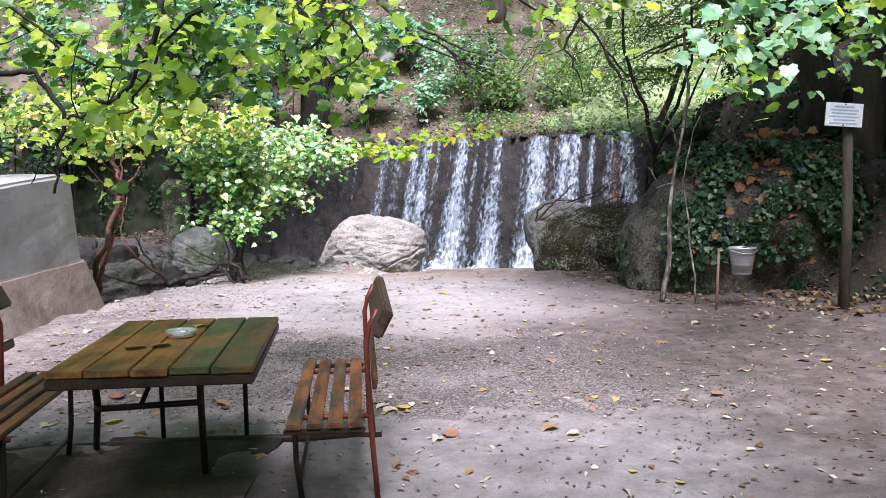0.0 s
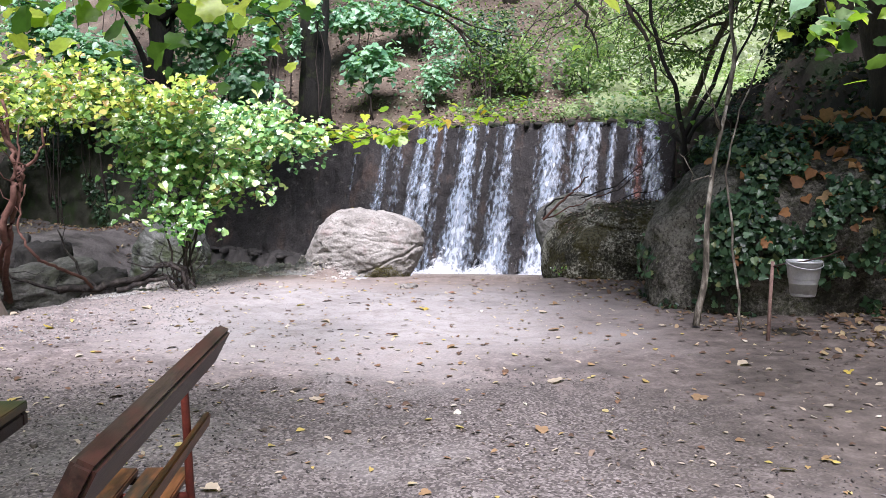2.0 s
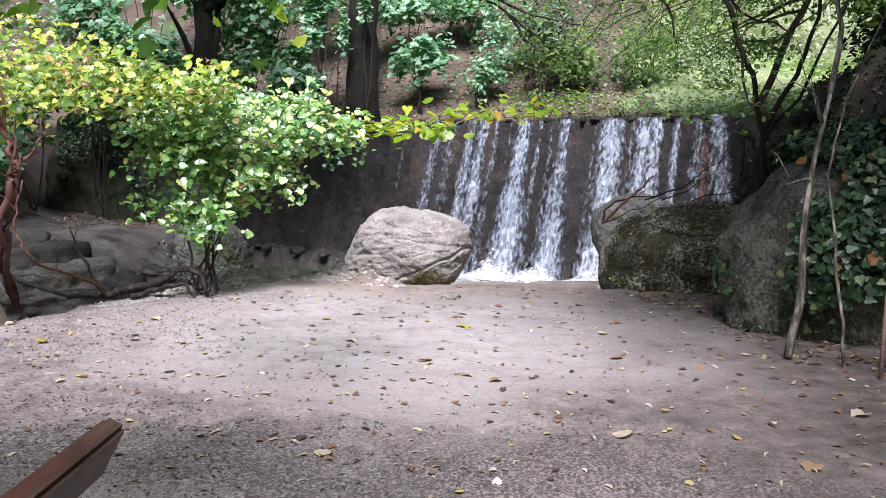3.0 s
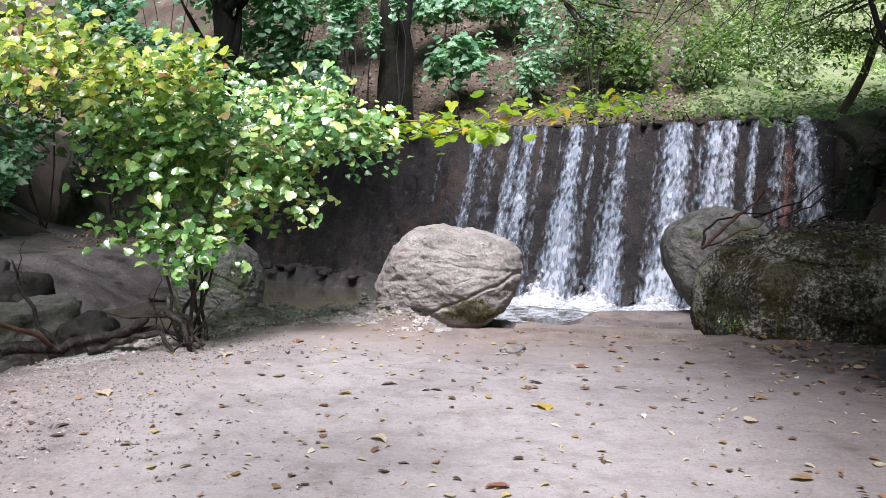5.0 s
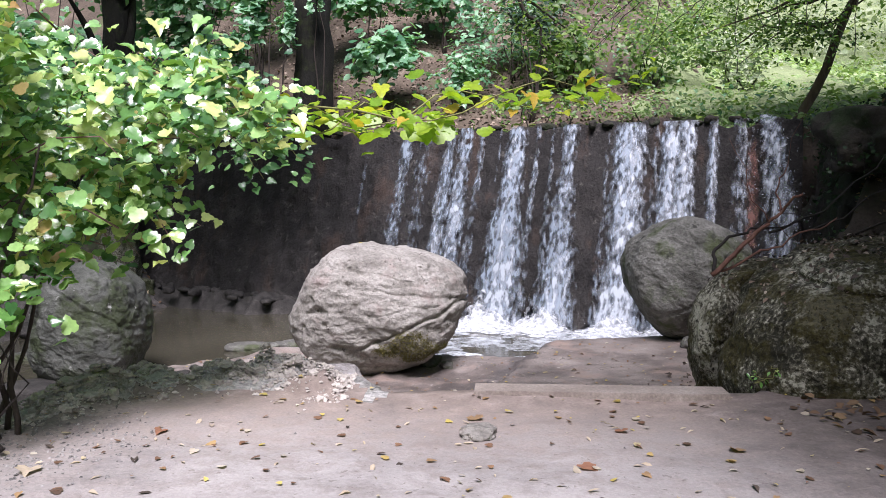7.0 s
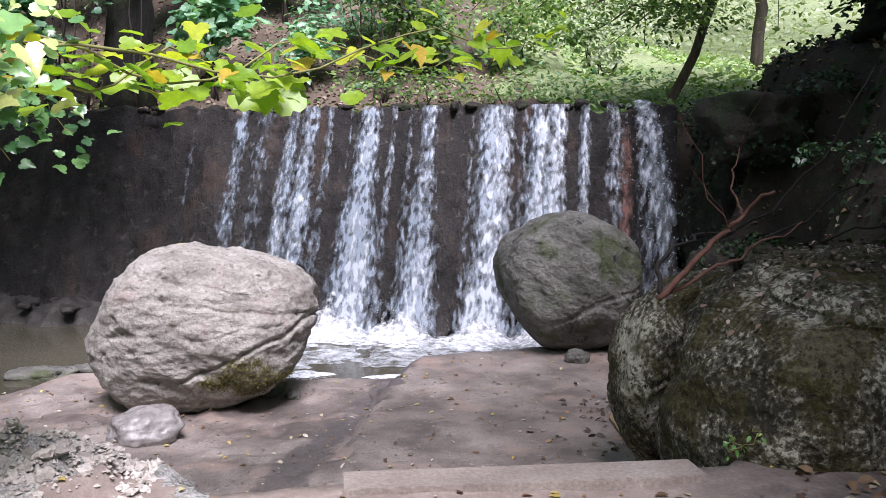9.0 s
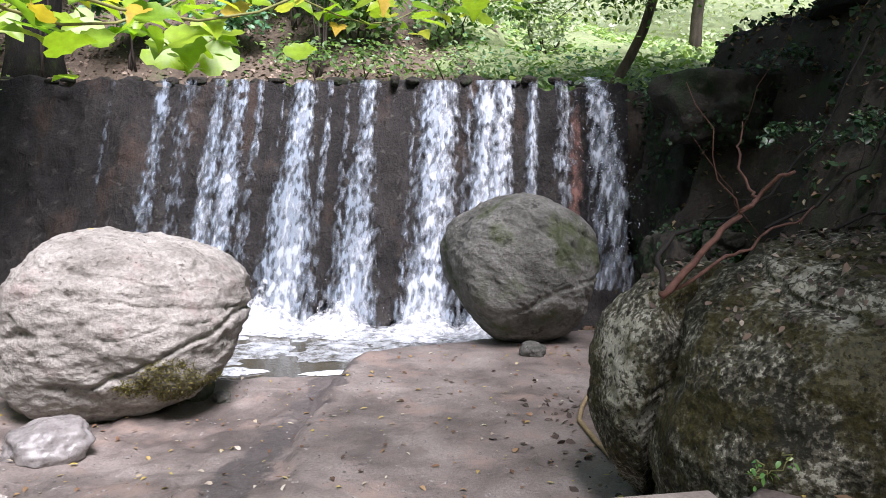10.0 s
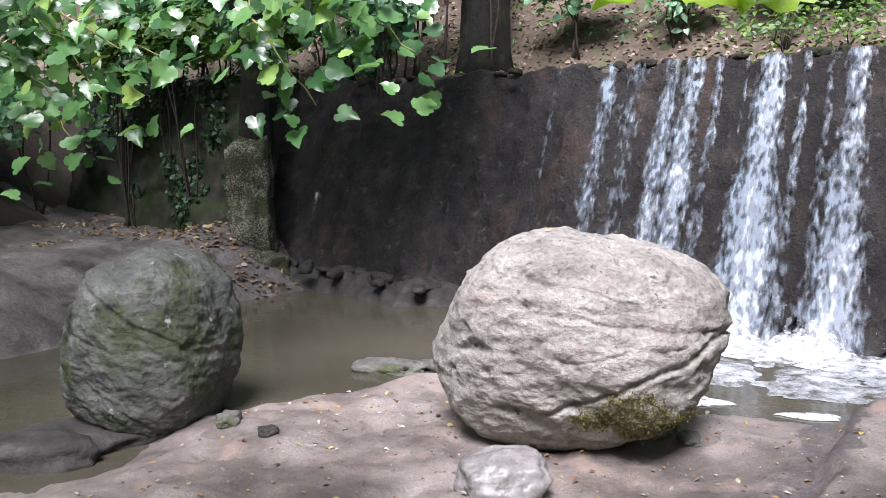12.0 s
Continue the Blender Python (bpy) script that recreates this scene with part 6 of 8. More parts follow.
for i, (x, y) in enumerate(BIG_LEAVES):
    rng = np.random.default_rng(200 + i)
    me = leaf_cloud("fallen_leaf", [(0, 0, 0)], [(rl.gauss(0, 0.15), rl.gauss(0, 0.15), 1)], [rl.uniform(0.07, 0.12)], (LEAF_CREAM, LEAF_RED, LEAF_TAN, LEAF_TAN, LEAF_CREAM, LEAF_CREAM, LEAF_YELLOW)[i % 7], "lobed" if i % 2 else "heart", rng, 1.1)
    thing("fallen_leaf", ("dry cream fallen leaf on sand", "rust-red fallen leaf on sand", "tan curled fallen leaf on sand", "tan curled fallen leaf on sand", "dry cream fallen leaf on sand", "dry cream fallen leaf on sand", "yellow fallen leaf on sand")[i % 7], "leaf",
          pose(*on_ground(x, y, 0.015)), me, group="fallen leaves")


# loose stones along the ledge
r_ledge = random.Random(6)
for i in range(22):
    u = r_ledge.uniform(-8.8, -3.0)
    p = dam_point(u, -0.66 - 0.05 * (u + 9.0), r_ledge.uniform(0.15, 0.7))
    thing("ledge_stone", "dark broken stone on the ledge below the dam", "stone", pose(*p, 0, 0, r_ledge.uniform(0, 180)),
          rock_mesh("ledge_stone", (r_ledge.uniform(0.08, 0.24), r_ledge.uniform(0.08, 0.15), r_ledge.uniform(0.05, 0.12)), DARK_STONE, 120 + i, 0.12, 0.03, 0.4, 3), group="stones on the ledge")


# lumps of stone and moss along the dam's crest
r_crest = random.Random(16)
for i in range(46):
    u = -8.8 + 14.5 * i / 45 + r_crest.uniform(-0.12, 0.12)
    p = dam_point(u, CREST_Z + r_crest.uniform(-0.02, 0.05), r_crest.uniform(-0.45, 0.0))
    thing("crest_stone", "dark mossy stone on the dam's crest", "stone", pose(*p, 0, 0, r_crest.uniform(0, 180)),
          rock_mesh("crest_stone", (r_crest.uniform(0.08, 0.26), r_crest.uniform(0.08, 0.16), r_crest.uniform(0.04, 0.11)), BANK_ROCK, 160 + i, 0.14, 0.04, 0.3, 3), group="stones on the crest")


tree("tree", "dark ivy-clad tree trunk before the mossy wall", (-9.05, 26.95, -0.9), (-9.7, 28.4, 9), 0.40, 0.24, [((-9.5, 28.2, 7.5), (2.0, 1.5, 1.2), 700)], LEAF_COOL, "heart", (0.14, 0.24), 39, BARK_DARK)
MOSSY_PIER = lichen_rock("mossy_masonry", (0.022, 0.022, 0.014), (0.075, 0.075, 0.05), (0.20, 0.20, 0.155), (0.045, 0.058, 0.016), 0.02, 0.46)
thing("pier", "mossy weathered stone pier at the end of the dam", "pier", pose(-8.85, 26.75, 0.2, 0, -4, 12), rock_mesh("pier", (0.52, 0.45, 1.75), MOSSY_PIER, 301, 0.16, 0.10, 0.75, 5))
thing("stone", "mossy broken stone beside the pier", "stone", pose(-8.35, 26.35, -0.85, 0, 8, 40), rock_mesh("stone", (0.45, 0.35, 0.42), MOSSY_PIER, 302, 0.2, 0.10, 0.6, 4))
scatter("pier_litter", "brown dead leaves heaped at the foot of the pier", "leaves", 900, (-12.5, -7.6, 23.4, 26.6), LEAF_DEAD, "oval", (0.07, 0.16), 303, lambda x, y: RELIEF(x, y, 0.5, 2) + 0.5 * (y - 24.6) > 0, (0.01, 0.05), 0.35, 0)
for k, (c, r, n) in enumerate((((-6.6, 28.6, 4.2), (1.1, 0.6, 0.6), 420), ((-9.8, 29.6, 4.4), (1.4, 0.7, 0.9), 600), ((-11.6, 30.5, 4.6), (1.6, 0.8, 1.0), 600), ((-3.4, 30.5, 7.0), (1.6, 0.9, 0.9), 600), ((-1.2, 31.0, 7.2), (1.4, 0.9, 0.9), 500), ((-7.6, 28.9, 6.9), (1.5, 0.8, 0.9), 600))):
    shrub("cool green broad-leaved shrub on the leafy slope", c, r, n, LEAF_COOL, "heart", (0.15, 0.27), 140 + k)


scatter("yard_debris", "dark bits of leaf and bark trodden into the yard", "debris", 5500, (-4.2, 4.8, 2.0, 10.0), LEAF_BITS, "blade", (0.012, 0.05), 151,
        lambda x, y: RELIEF(x, y, 0.6, 2) + 0.35 * (7.5 - y) > -0.2, (0.004, 0.01), 0.2, 0)
scatter("edge_litter", "brown leaf litter gathered under the rocks and along the bank", "leaves", 1500, (1.6, 5.2, 8.4, 15.2), LEAF_DEAD, "oval", (0.04, 0.10), 152,
        lambda x, y: (x > np.interp(y, [8.4, 10, 12, 13.5, 15], [3.3, 2.5, 2.3, 1.9, 1.7]) + 0.5 * np.abs(RELIEF(x, y, 1.0, 2)) - 0.2) & (y < terrace_edge(x) + 0.3), (0.008, 0.03), 0.35, 0)
scatter("pale_scraps", "pale dry scraps of leaf and wood on sand", "debris", 700, (-4, 3.8, 3.0, 13.5), LEAF_CREAM, "blade", (0.02, 0.08), 154, lambda x, y: y < terrace_edge(x) - 0.1, (0.006, 0.012), 0.25, 0)
scatter("sand_twigs", "short dark twigs lying on sand", "twigs", 70, (-3.5, 3.5, 6.0, 13.5), LEAF_BITS, "blade", (0.06, 0.14), 153, lambda x, y: y < terrace_edge(x) - 0.2, (0.006, 0.012), 0.1, 0)
for k, (c, r, n) in enumerate((((-15.3, 25.0, 1.6), (1.4, 1.0, 1.2), 600), ((-16.6, 28.0, 2.6), (1.6, 1.2, 1.4), 700), ((-14.8, 31.5, 4.2), (1.8, 1.0, 1.2), 600), ((-13.2, 31.2, 5.2), (1.6, 1.0, 1.0), 500))):
    shrub("dark green shrub on the far bank", c, r, n, LEAF_COOL, "heart", (0.14, 0.26), 160 + k)
for k, (c, r, n) in enumerate((((-11.4, 28.6, 4.0), (1.2, 0.6, 0.8), 520), ((-13.2, 28.9, 4.0), (1.3, 0.6, 1.0), 600), ((-15.6, 28.6, 4.0), (1.4, 0.8, 1.0), 600), ((-9.0, 28.6, 4.3), (0.9, 0.5, 0.6), 320))):
    shrub("green broad-leaved shrub hanging over the mossy wall", c, r, n, LEAF_TREE, "heart", (0.14, 0.24), 270 + k)
leafy_twig("hanging_vine", "long hanging vine shoots with fresh green leaves", "vine",
           [[(-3.6, 14.2, 2.35), (-3.2, 14.6, 1.95), (-2.92, 14.6, 1.62)], [(-3.9, 14.4, 2.25), (-3.35, 14.6, 1.8), (-3.05, 14.6, 1.48)], [(-3.7, 14.9, 2.3), (-3.2, 14.7, 2.0), (-2.7, 14.6, 1.78)],
            [(-2.7, 14.5, 2.35), (-2.35, 14.6, 1.95), (-2.12, 14.6, 1.60)], [(-2.5, 14.5, 2.3), (-2.05, 14.6, 1.9), (-1.78, 14.6, 1.76)]],
           LEAF_HANG, "heart", (0.05, 0.09), 85, 281, GREEN_STEM, 0.007, 0.11, (0.1, -0.75, 0.65))
leafy_twig("hanging_vine", "thick tangle of hanging vine shoots with fresh green leaves", "vine",
           [[(-4.6, 15.2, 2.6), (-4.1, 15.0, 2.25), (-3.7, 14.8, 1.95)], [(-4.4, 15.6, 2.5), (-3.6, 15.4, 2.3), (-3.0, 15.2, 2.12)], [(-4.9, 14.8, 2.3), (-4.2, 14.7, 2.0), (-3.8, 14.6, 1.72)], [(-3.8, 15.6, 2.6), (-3.0, 15.4, 2.4), (-2.3, 15.2, 2.15)],
            [(-5.0, 15.4, 2.4), (-4.6, 15.2, 2.05), (-4.3, 15.0, 1.7)]],
           LEAF_HANG, "heart", (0.055, 0.10), 120, 282, GREEN_STEM, 0.008, 0.15, (0.1, -0.75, 0.65))


# ---- the yard: table, benches and things beside it ----
def worn_paint(name, wood, paint, lo, hi, scale=2.2, shared=False):
    """Boards with old paint worn through to the wood, grain along their length."""
    m, t, p, add, link = links_of(name)
    grain = noise_tex(add, link, 14, 6, 0.7, (3.0, 0.25, 3.0))
    wc = colour_ramp(add, link, grain.outputs[0], [(0.3, tuple(c * 0.45 for c in wood)), (0.6, wood), (0.8, tuple(min(1, c * 1.35) for c in wood))])
    own = add("ShaderNodeVectorMath")
    own.operation = "MULTIPLY_ADD"
    link(add("ShaderNodeObjectInfo").outputs["Random"], own.inputs[0])
    own.inputs[1].default_value = (13.0, 29.0, 7.0)
    link(add("ShaderNodeTexCoord").outputs["Object"], own.inputs[2])
    wear = noise_tex(add, link, scale, 7, 0.65, (1.6, 0.5, 1.0) if not shared else (1.0, 0.8, 1.0), add("ShaderNodeNewGeometry").outputs["Position"] if shared else own.outputs[0])
    f = colour_ramp(add, link, wear.outputs[0], [(lo, (0, 0, 0)), (hi, (1, 1, 1))])
    pc = colour_ramp(add, link, grain.outputs[0], [(0.3, tuple(c * 0.6 for c in paint)), (0.7, tuple(c * 1.2 for c in paint))])
    col = blend(add, link, f, wc, pc)
    stain = noise_tex(add, link, 5.5, 8, 0.75, (1.0, 0.35, 1.0), add("ShaderNodeNewGeometry").outputs["Position"])
    col = blend(add, link, 1.0, col, colour_ramp(add, link, stain.outputs[0], [(0.36, (0.28, 0.26, 0.25)), (0.50, (0.9, 0.9, 0.9)), (0.7, (1.25, 1.22, 1.15))]), "MULTIPLY")
    rnd = colour_ramp(add, link, add("ShaderNodeObjectInfo").outputs["Random"], [(0, (0.75, 0.75, 0.75)), (1, (1.15, 1.15, 1.15))])
    col = blend(add, link, 1.0, col, rnd, "MULTIPLY")
    link(col, p.inputs["Base Color"])
    p.inputs["Roughness"].default_value = 0.48
    b = add("ShaderNodeBump")
    b.inputs["Strength"].default_value, b.inputs["Distance"].default_value = 0.5, 0.004
    link(grain.outputs[0], b.inputs["Height"])
    link(b.outputs[0], p.inputs["Normal"])
    return m


TABLE_WOOD = worn_paint("worn_green_boards", (0.20, 0.098, 0.030), (0.068, 0.076, 0.032), 0.38, 0.52, 3.2, True)
TABLE_WORN = worn_paint("worn_brown_boards", (0.27, 0.118, 0.030), (0.055, 0.062, 0.024), 0.47, 0.60, 2.4, True)
SLAT_WOOD = worn_paint("worn_orange_slats", (0.22, 0.082, 0.028), (0.05, 0.034, 0.024), 0.46, 0.60, 5.0)
GREY_WOOD = worn_paint("dark_worn_board", (0.075, 0.047, 0.035), (0.075, 0.025, 0.018), 0.44, 0.60, 4.0)
RED_STEEL = surface("red_painted_steel", [(0.3, (0.10, 0.022, 0.016)), (0.7, (0.20, 0.045, 0.03))], 9, 60, 0.4, 0.4, 0.002, (0.35, 0.6), metal=0.1)
DARK_STEEL = surface("dark_rusty_steel", [(0.3, (0.018, 0.015, 0.014)), (0.7, (0.06, 0.035, 0.026))], 9, 60, 0.4, 0.4, 0.002, (0.4, 0.7), metal=0.3)


def build_table():
    t = thing("table", "worn green-painted wooden table with rusty folding steel legs", "table", pose(-1.295, 3.895, 0, 0, 0, 6.8))
    w, ln, left = 0.845, 1.27, -0.4225
    for i, pw in enumerate((0.155, 0.185, 0.155, 0.17, 0.18)):
        part("plank", mesh_from("plank", *board(pw - 0.007, ln + 0.012 * (i % 3 - 1), 0.030, 0.004), TABLE_WORN if i < 3 else TABLE_WOOD, smooth=False), t, m=pose(left + pw / 2, 0, 0.727 + 0.0015 * (i % 2), 0, 0.4 * (i % 3 - 1), 0))
        left += pw
    part("under_board", mesh_from("under_board", *board(w - 0.03, ln - 0.06, 0.012, 0.002, (0, 0, 0.704)), DARK_STEEL, smooth=False), t)
    for y in (-0.615, 0.615):
        part("end_rail", mesh_from("end_rail", *board(w - 0.005, 0.035, 0.045, 0.006, (0, y, 0.687)), DARK_STEEL, smooth=False), t)
    for x in (-0.405, 0.405):
        part("side_rail", mesh_from("side_rail", *board(0.03, 1.19, 0.045, 0.005, (x, 0, 0.687)), DARK_STEEL, smooth=False), t)
    for run, r in (([(-0.36, -0.20, 0.69), (-0.42, 0.05, 0.42), (-0.60, 0.58, 0.03)], 0.018), ([(0.08, 0.0, 0.69), (0.08, 0.03, 0.4), (0.08, 0.09, 0.0)], 0.018),
                   ([(-0.26, 0.56, 0.69), (-0.25, 0.64, 0.35), (-0.25, 0.66, 0.0)], 0.014), ([(0.22, 0.56, 0.69), (0.22, 0.63, 0.35), (0.22, 0.65, 0.0)], 0.014)):
        part("leg", mesh_from("leg", *tube(run, r, 8), DARK_STEEL), t)
    part("cross_bar", mesh_from("cross_bar", *tube([(-0.43, 0.03, 0.405), (0.09, 0.03, 0.42)], 0.016, 8), DARK_STEEL), t)
    part("brace", mesh_from("brace", *tube([(-0.10, 0.10, 0.69), (-0.21, 0.035, 0.415)], 0.013, 8), DARK_STEEL), t)
    part("floor_rail", mesh_from("floor_rail", *tube([(-1.18, 0.60, 0.030), (0.0, 0.655, 0.03), (1.0, 0.58, 0.030)], 0.022, 8), DARK_STEEL), t, "dark steel rail lying on the ground")


build_table()


def bench_parts(t):
    """Built with its seat along y and its backrest on the +x side."""
    for i in range(4):
        part("slat", mesh_from("slat", *board(0.066, 1.33, 0.026, 0.005), SLAT_WOOD, smooth=False), t, m=pose(-0.135 + 0.09 * i, 0, 0.437))
    part("backrest", mesh_from("backrest", *board(0.052, 1.33, 0.132, 0.010, (0, 0, 0), pose(0, 0, 0, 0, 27, 0)), GREY_WOOD, smooth=False), t, "dark worn top board", pose(0.262, 0, 0.885))
    part("lower_slat", mesh_from("lower_slat", *board(0.022, 1.33, 0.05, 0.005), SLAT_WOOD, smooth=False), t, m=pose(0.225, 0, 0.62, 0, 8, 0))
    for y in (-0.42, 0.5):
        part("upright", mesh_from("upright", *tube([(0.235, y, 0.0), (0.215, y, 0.25), (0.2, y, 0.44), (0.195, y, 0.62), (0.190, y, 0.76), (0.208, y, 0.84), (0.243, y, 0.915)], 0.014, 8), RED_STEEL), t, "red steel back upright")
        part("leg", mesh_from("leg", *tube([(-0.15, y, 0.425), (-0.145, y, 0.2), (-0.12, y, 0.0)], 0.014, 8), DARK_STEEL), t)
        part("seat_bar", mesh_from("seat_bar", *tube([(-0.18, y, 0.41), (0.21, y, 0.41)], 0.013, 8), RED_STEEL), t)
    for y in (-0.64, 0.64):
        part("slat_batten", mesh_from("slat_batten", *board(0.36, 0.03, 0.022, 0.004, (0, y, 0.412)), DARK_STEEL, smooth=False), t)
    part("stretcher", mesh_from("stretcher", *tube([(-0.13, -0.42, 0.12), (-0.13, 0.5, 0.12)], 0.010, 8), DARK_STEEL), t)


bench = thing("bench", "slatted orange-brown wooden bench with red steel frame beside the table", "bench", pose(-0.60, 4.11, 0.0, 0, 0, 6), group="benches at the table")
bench_parts(bench)
copy_thing(bench, pose(-2.13, 3.86, 0.0, 0, 0, 188))


def dark_sheet():
    """A dark sheet added over the ground under the table, ending at the rail."""
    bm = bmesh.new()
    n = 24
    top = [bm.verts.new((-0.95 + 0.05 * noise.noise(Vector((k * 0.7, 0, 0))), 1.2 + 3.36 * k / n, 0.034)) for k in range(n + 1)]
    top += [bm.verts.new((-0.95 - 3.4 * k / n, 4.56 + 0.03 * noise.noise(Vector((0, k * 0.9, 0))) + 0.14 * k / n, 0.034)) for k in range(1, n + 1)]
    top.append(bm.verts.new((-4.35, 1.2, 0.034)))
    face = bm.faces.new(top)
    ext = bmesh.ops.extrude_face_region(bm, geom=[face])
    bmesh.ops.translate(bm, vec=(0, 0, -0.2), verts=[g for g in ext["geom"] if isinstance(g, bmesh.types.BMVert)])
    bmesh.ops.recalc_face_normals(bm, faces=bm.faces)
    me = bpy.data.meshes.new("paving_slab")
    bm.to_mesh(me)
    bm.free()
    me.materials.append(DARK_SHEET)
    thing("paving_slab", "dark sheet added on the ground under the table", "paving", mesh=me)


DARK_SHEET = surface("dark_ground", [(0.3, (0.020, 0.016, 0.013)), (0.55, (0.046, 0.037, 0.031)), (0.75, (0.10, 0.083, 0.071))], 3.0, 30, 0.7, 0.9, 0.012, (0.6, 0.9), sheen=0.15,
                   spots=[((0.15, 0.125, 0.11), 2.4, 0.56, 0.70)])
dark_sheet()


def ashtray():
    n, prof = 24, [(0.0, 0.006), (0.055, 0.006), (0.062, 0.012), (0.068, 0.032), (0.074, 0.034), (0.076, 0.030), (0.07, 0.004), (0.0, 0.0)]
    vs = [(r * math.cos(2 * math.pi * k / n), r * math.sin(2 * math.pi * k / n), z) for r, z in prof for k in range(n)]
    fs = [(j * n + k, j * n + (k + 1) % n, (j + 1) * n + (k + 1) % n, (j + 1) * n + k) for j in range(len(prof) - 1) for k in range(n)]
    m, t, p, add, link = links_of("clear_glass")
    p.inputs["Transmission Weight"].default_value, p.inputs["Roughness"].default_value, p.inputs["Base Color"].default_value = 0.8, 0.08, (0.85, 0.9, 0.92, 1)
    thing("ashtray", "small clear glass ashtray on the green table", "ashtray", pose(-1.32, 3.98, 0.744), mesh_from("ashtray", vs, fs, m))


ashtray()
for x, y, s, k in ((-1.44, 3.69, 0.10, 3), (-1.34, 3.74, 0.09, 3), (-1.31, 4.27, 0.10, 2)):
    thing("fallen_leaf", "dry curled leaf lying on the table", "leaf", pose(x, y, 0.750, 0, 0, 140 * x),
          leaf_cloud("fallen_leaf", [(0, 0, 0)], [(0.1, -0.1, 1)], [s], (LEAF_DEAD, LEAF_RED, LEAF_YELLOW, LEAF_TAN)[k], "lobed", np.random.default_rng(5 + k), 0.8), group="fallen leaves")


def concrete_wall():
    """A wall that runs back beside the yard, on a footing that flares out towards the ground."""
    t = thing("concrete_wall", "pale grey concrete block wall on a rough pinkish footing", "concrete wall", pose(-5.2, 8.9, 0))
    o = t.matrix_basis.translation

    def solid(name, low, high, mat, round_by):
        bm = bmesh.new()
        v = [bm.verts.new(Vector(p) - o) for p in low + high]
        for f in ((0, 1, 5, 4), (1, 2, 6, 5), (2, 3, 7, 6), (3, 0, 4, 7), (4, 5, 6, 7), (3, 2, 1, 0)):
            bm.faces.new([v[i] for i in f])
        bmesh.ops.recalc_face_normals(bm, faces=bm.faces)
        bmesh.ops.bevel(bm, geom=list(bm.edges), offset=round_by, segments=3, affect="EDGES")
        bmesh.ops.subdivide_edges(bm, edges=list(bm.edges), cuts=7, use_grid_fill=True)
        for q in bm.verts:
            q.co += Vector((noise.noise(q.co * 3), noise.noise(q.co * 3 + Vector((9, 0, 0))), noise.noise(q.co * 3 + Vector((0, 9, 0))))) * 0.014
        me = bpy.data.meshes.new(name)
        bm.to_mesh(me)
        bm.free()
        me.materials.append(mat)
        part(name, me, t)

    solid("block", [(-5.9, 6.9, 0.45), (-4.40, 6.9, 0.45), (-4.68, 10.33, 0.45), (-5.9, 10.33, 0.45)], [(-5.8, 7.0, 1.36), (-4.43, 7.0, 1.43), (-4.76, 10.30, 1.66), (-5.8, 10.30, 1.66)], CONCRETE, 0.04)
    solid("footing", [(-6.2, 6.6, -0.3), (-4.08, 6.6, -0.3), (-4.56, 10.86, -0.3), (-6.2, 10.86, -0.3)], [(-6.0, 6.8, 0.55), (-4.36, 6.8, 0.55), (-4.66, 10.38, 0.55), (-6.0, 10.38, 0.55)], PINKISH, 0.02)


concrete_wall()


def sign():
    t = thing("notice_sign", "white notice with lines of small print on a wooden post", "sign", pose(4.42, 8.8, float(height(4.42, 8.8))))
    part("post", mesh_from("post", *tube([(0, 0, -0.2), (0.01, 0, 1.0), (-0.02, 0, 2.25)], [0.06, 0.055, 0.05], 10), BARK), t)
    bz = 2.19 - t.matrix_basis.translation.z
    tilt = pose(-0.12, -0.12, bz, 0, 3.5, 3)
    board_ob = part("board", mesh_from("board", *board(0.41, 0.012, 0.25, 0.003), SIGN_WHITE, smooth=False), t, "white printed board", tilt)
    r2 = random.Random(3)
    for i, (w, z) in enumerate(((0.22, 0.085), (0.31, 0.05), (0.28, 0.015), (0.33, -0.02), (0.24, -0.055), (0.30, -0.09))):
        part("print_line", mesh_from("print_line", *board(w, 0.003, 0.014 if i else 0.02, 0.0, (r2.uniform(-0.01, 0.01), -0.0085, z)), SIGN_INK, smooth=False), board_ob)
    for x in (-0.005, 0.005):
        part("screw", mesh_from("screw", *tube([(x, -0.005, 0.11 if x > 0 else -0.11), (x, -0.012, 0.11 if x > 0 else -0.11)], 0.008, 8), DARK_STEEL), board_ob)


SIGN_WHITE = surface("sign_white", [(0.3, (0.66, 0.68, 0.72)), (0.7, (0.76, 0.78, 0.82))], 4, 40, 0.12, 0.1, 0.001, (0.4, 0.55))
SIGN_INK = surface("faded_ink", [(0.3, (0.34, 0.40, 0.50)), (0.7, (0.42, 0.48, 0.58))], 8, 60, 0.3, 0.1, 0.001)
sign()


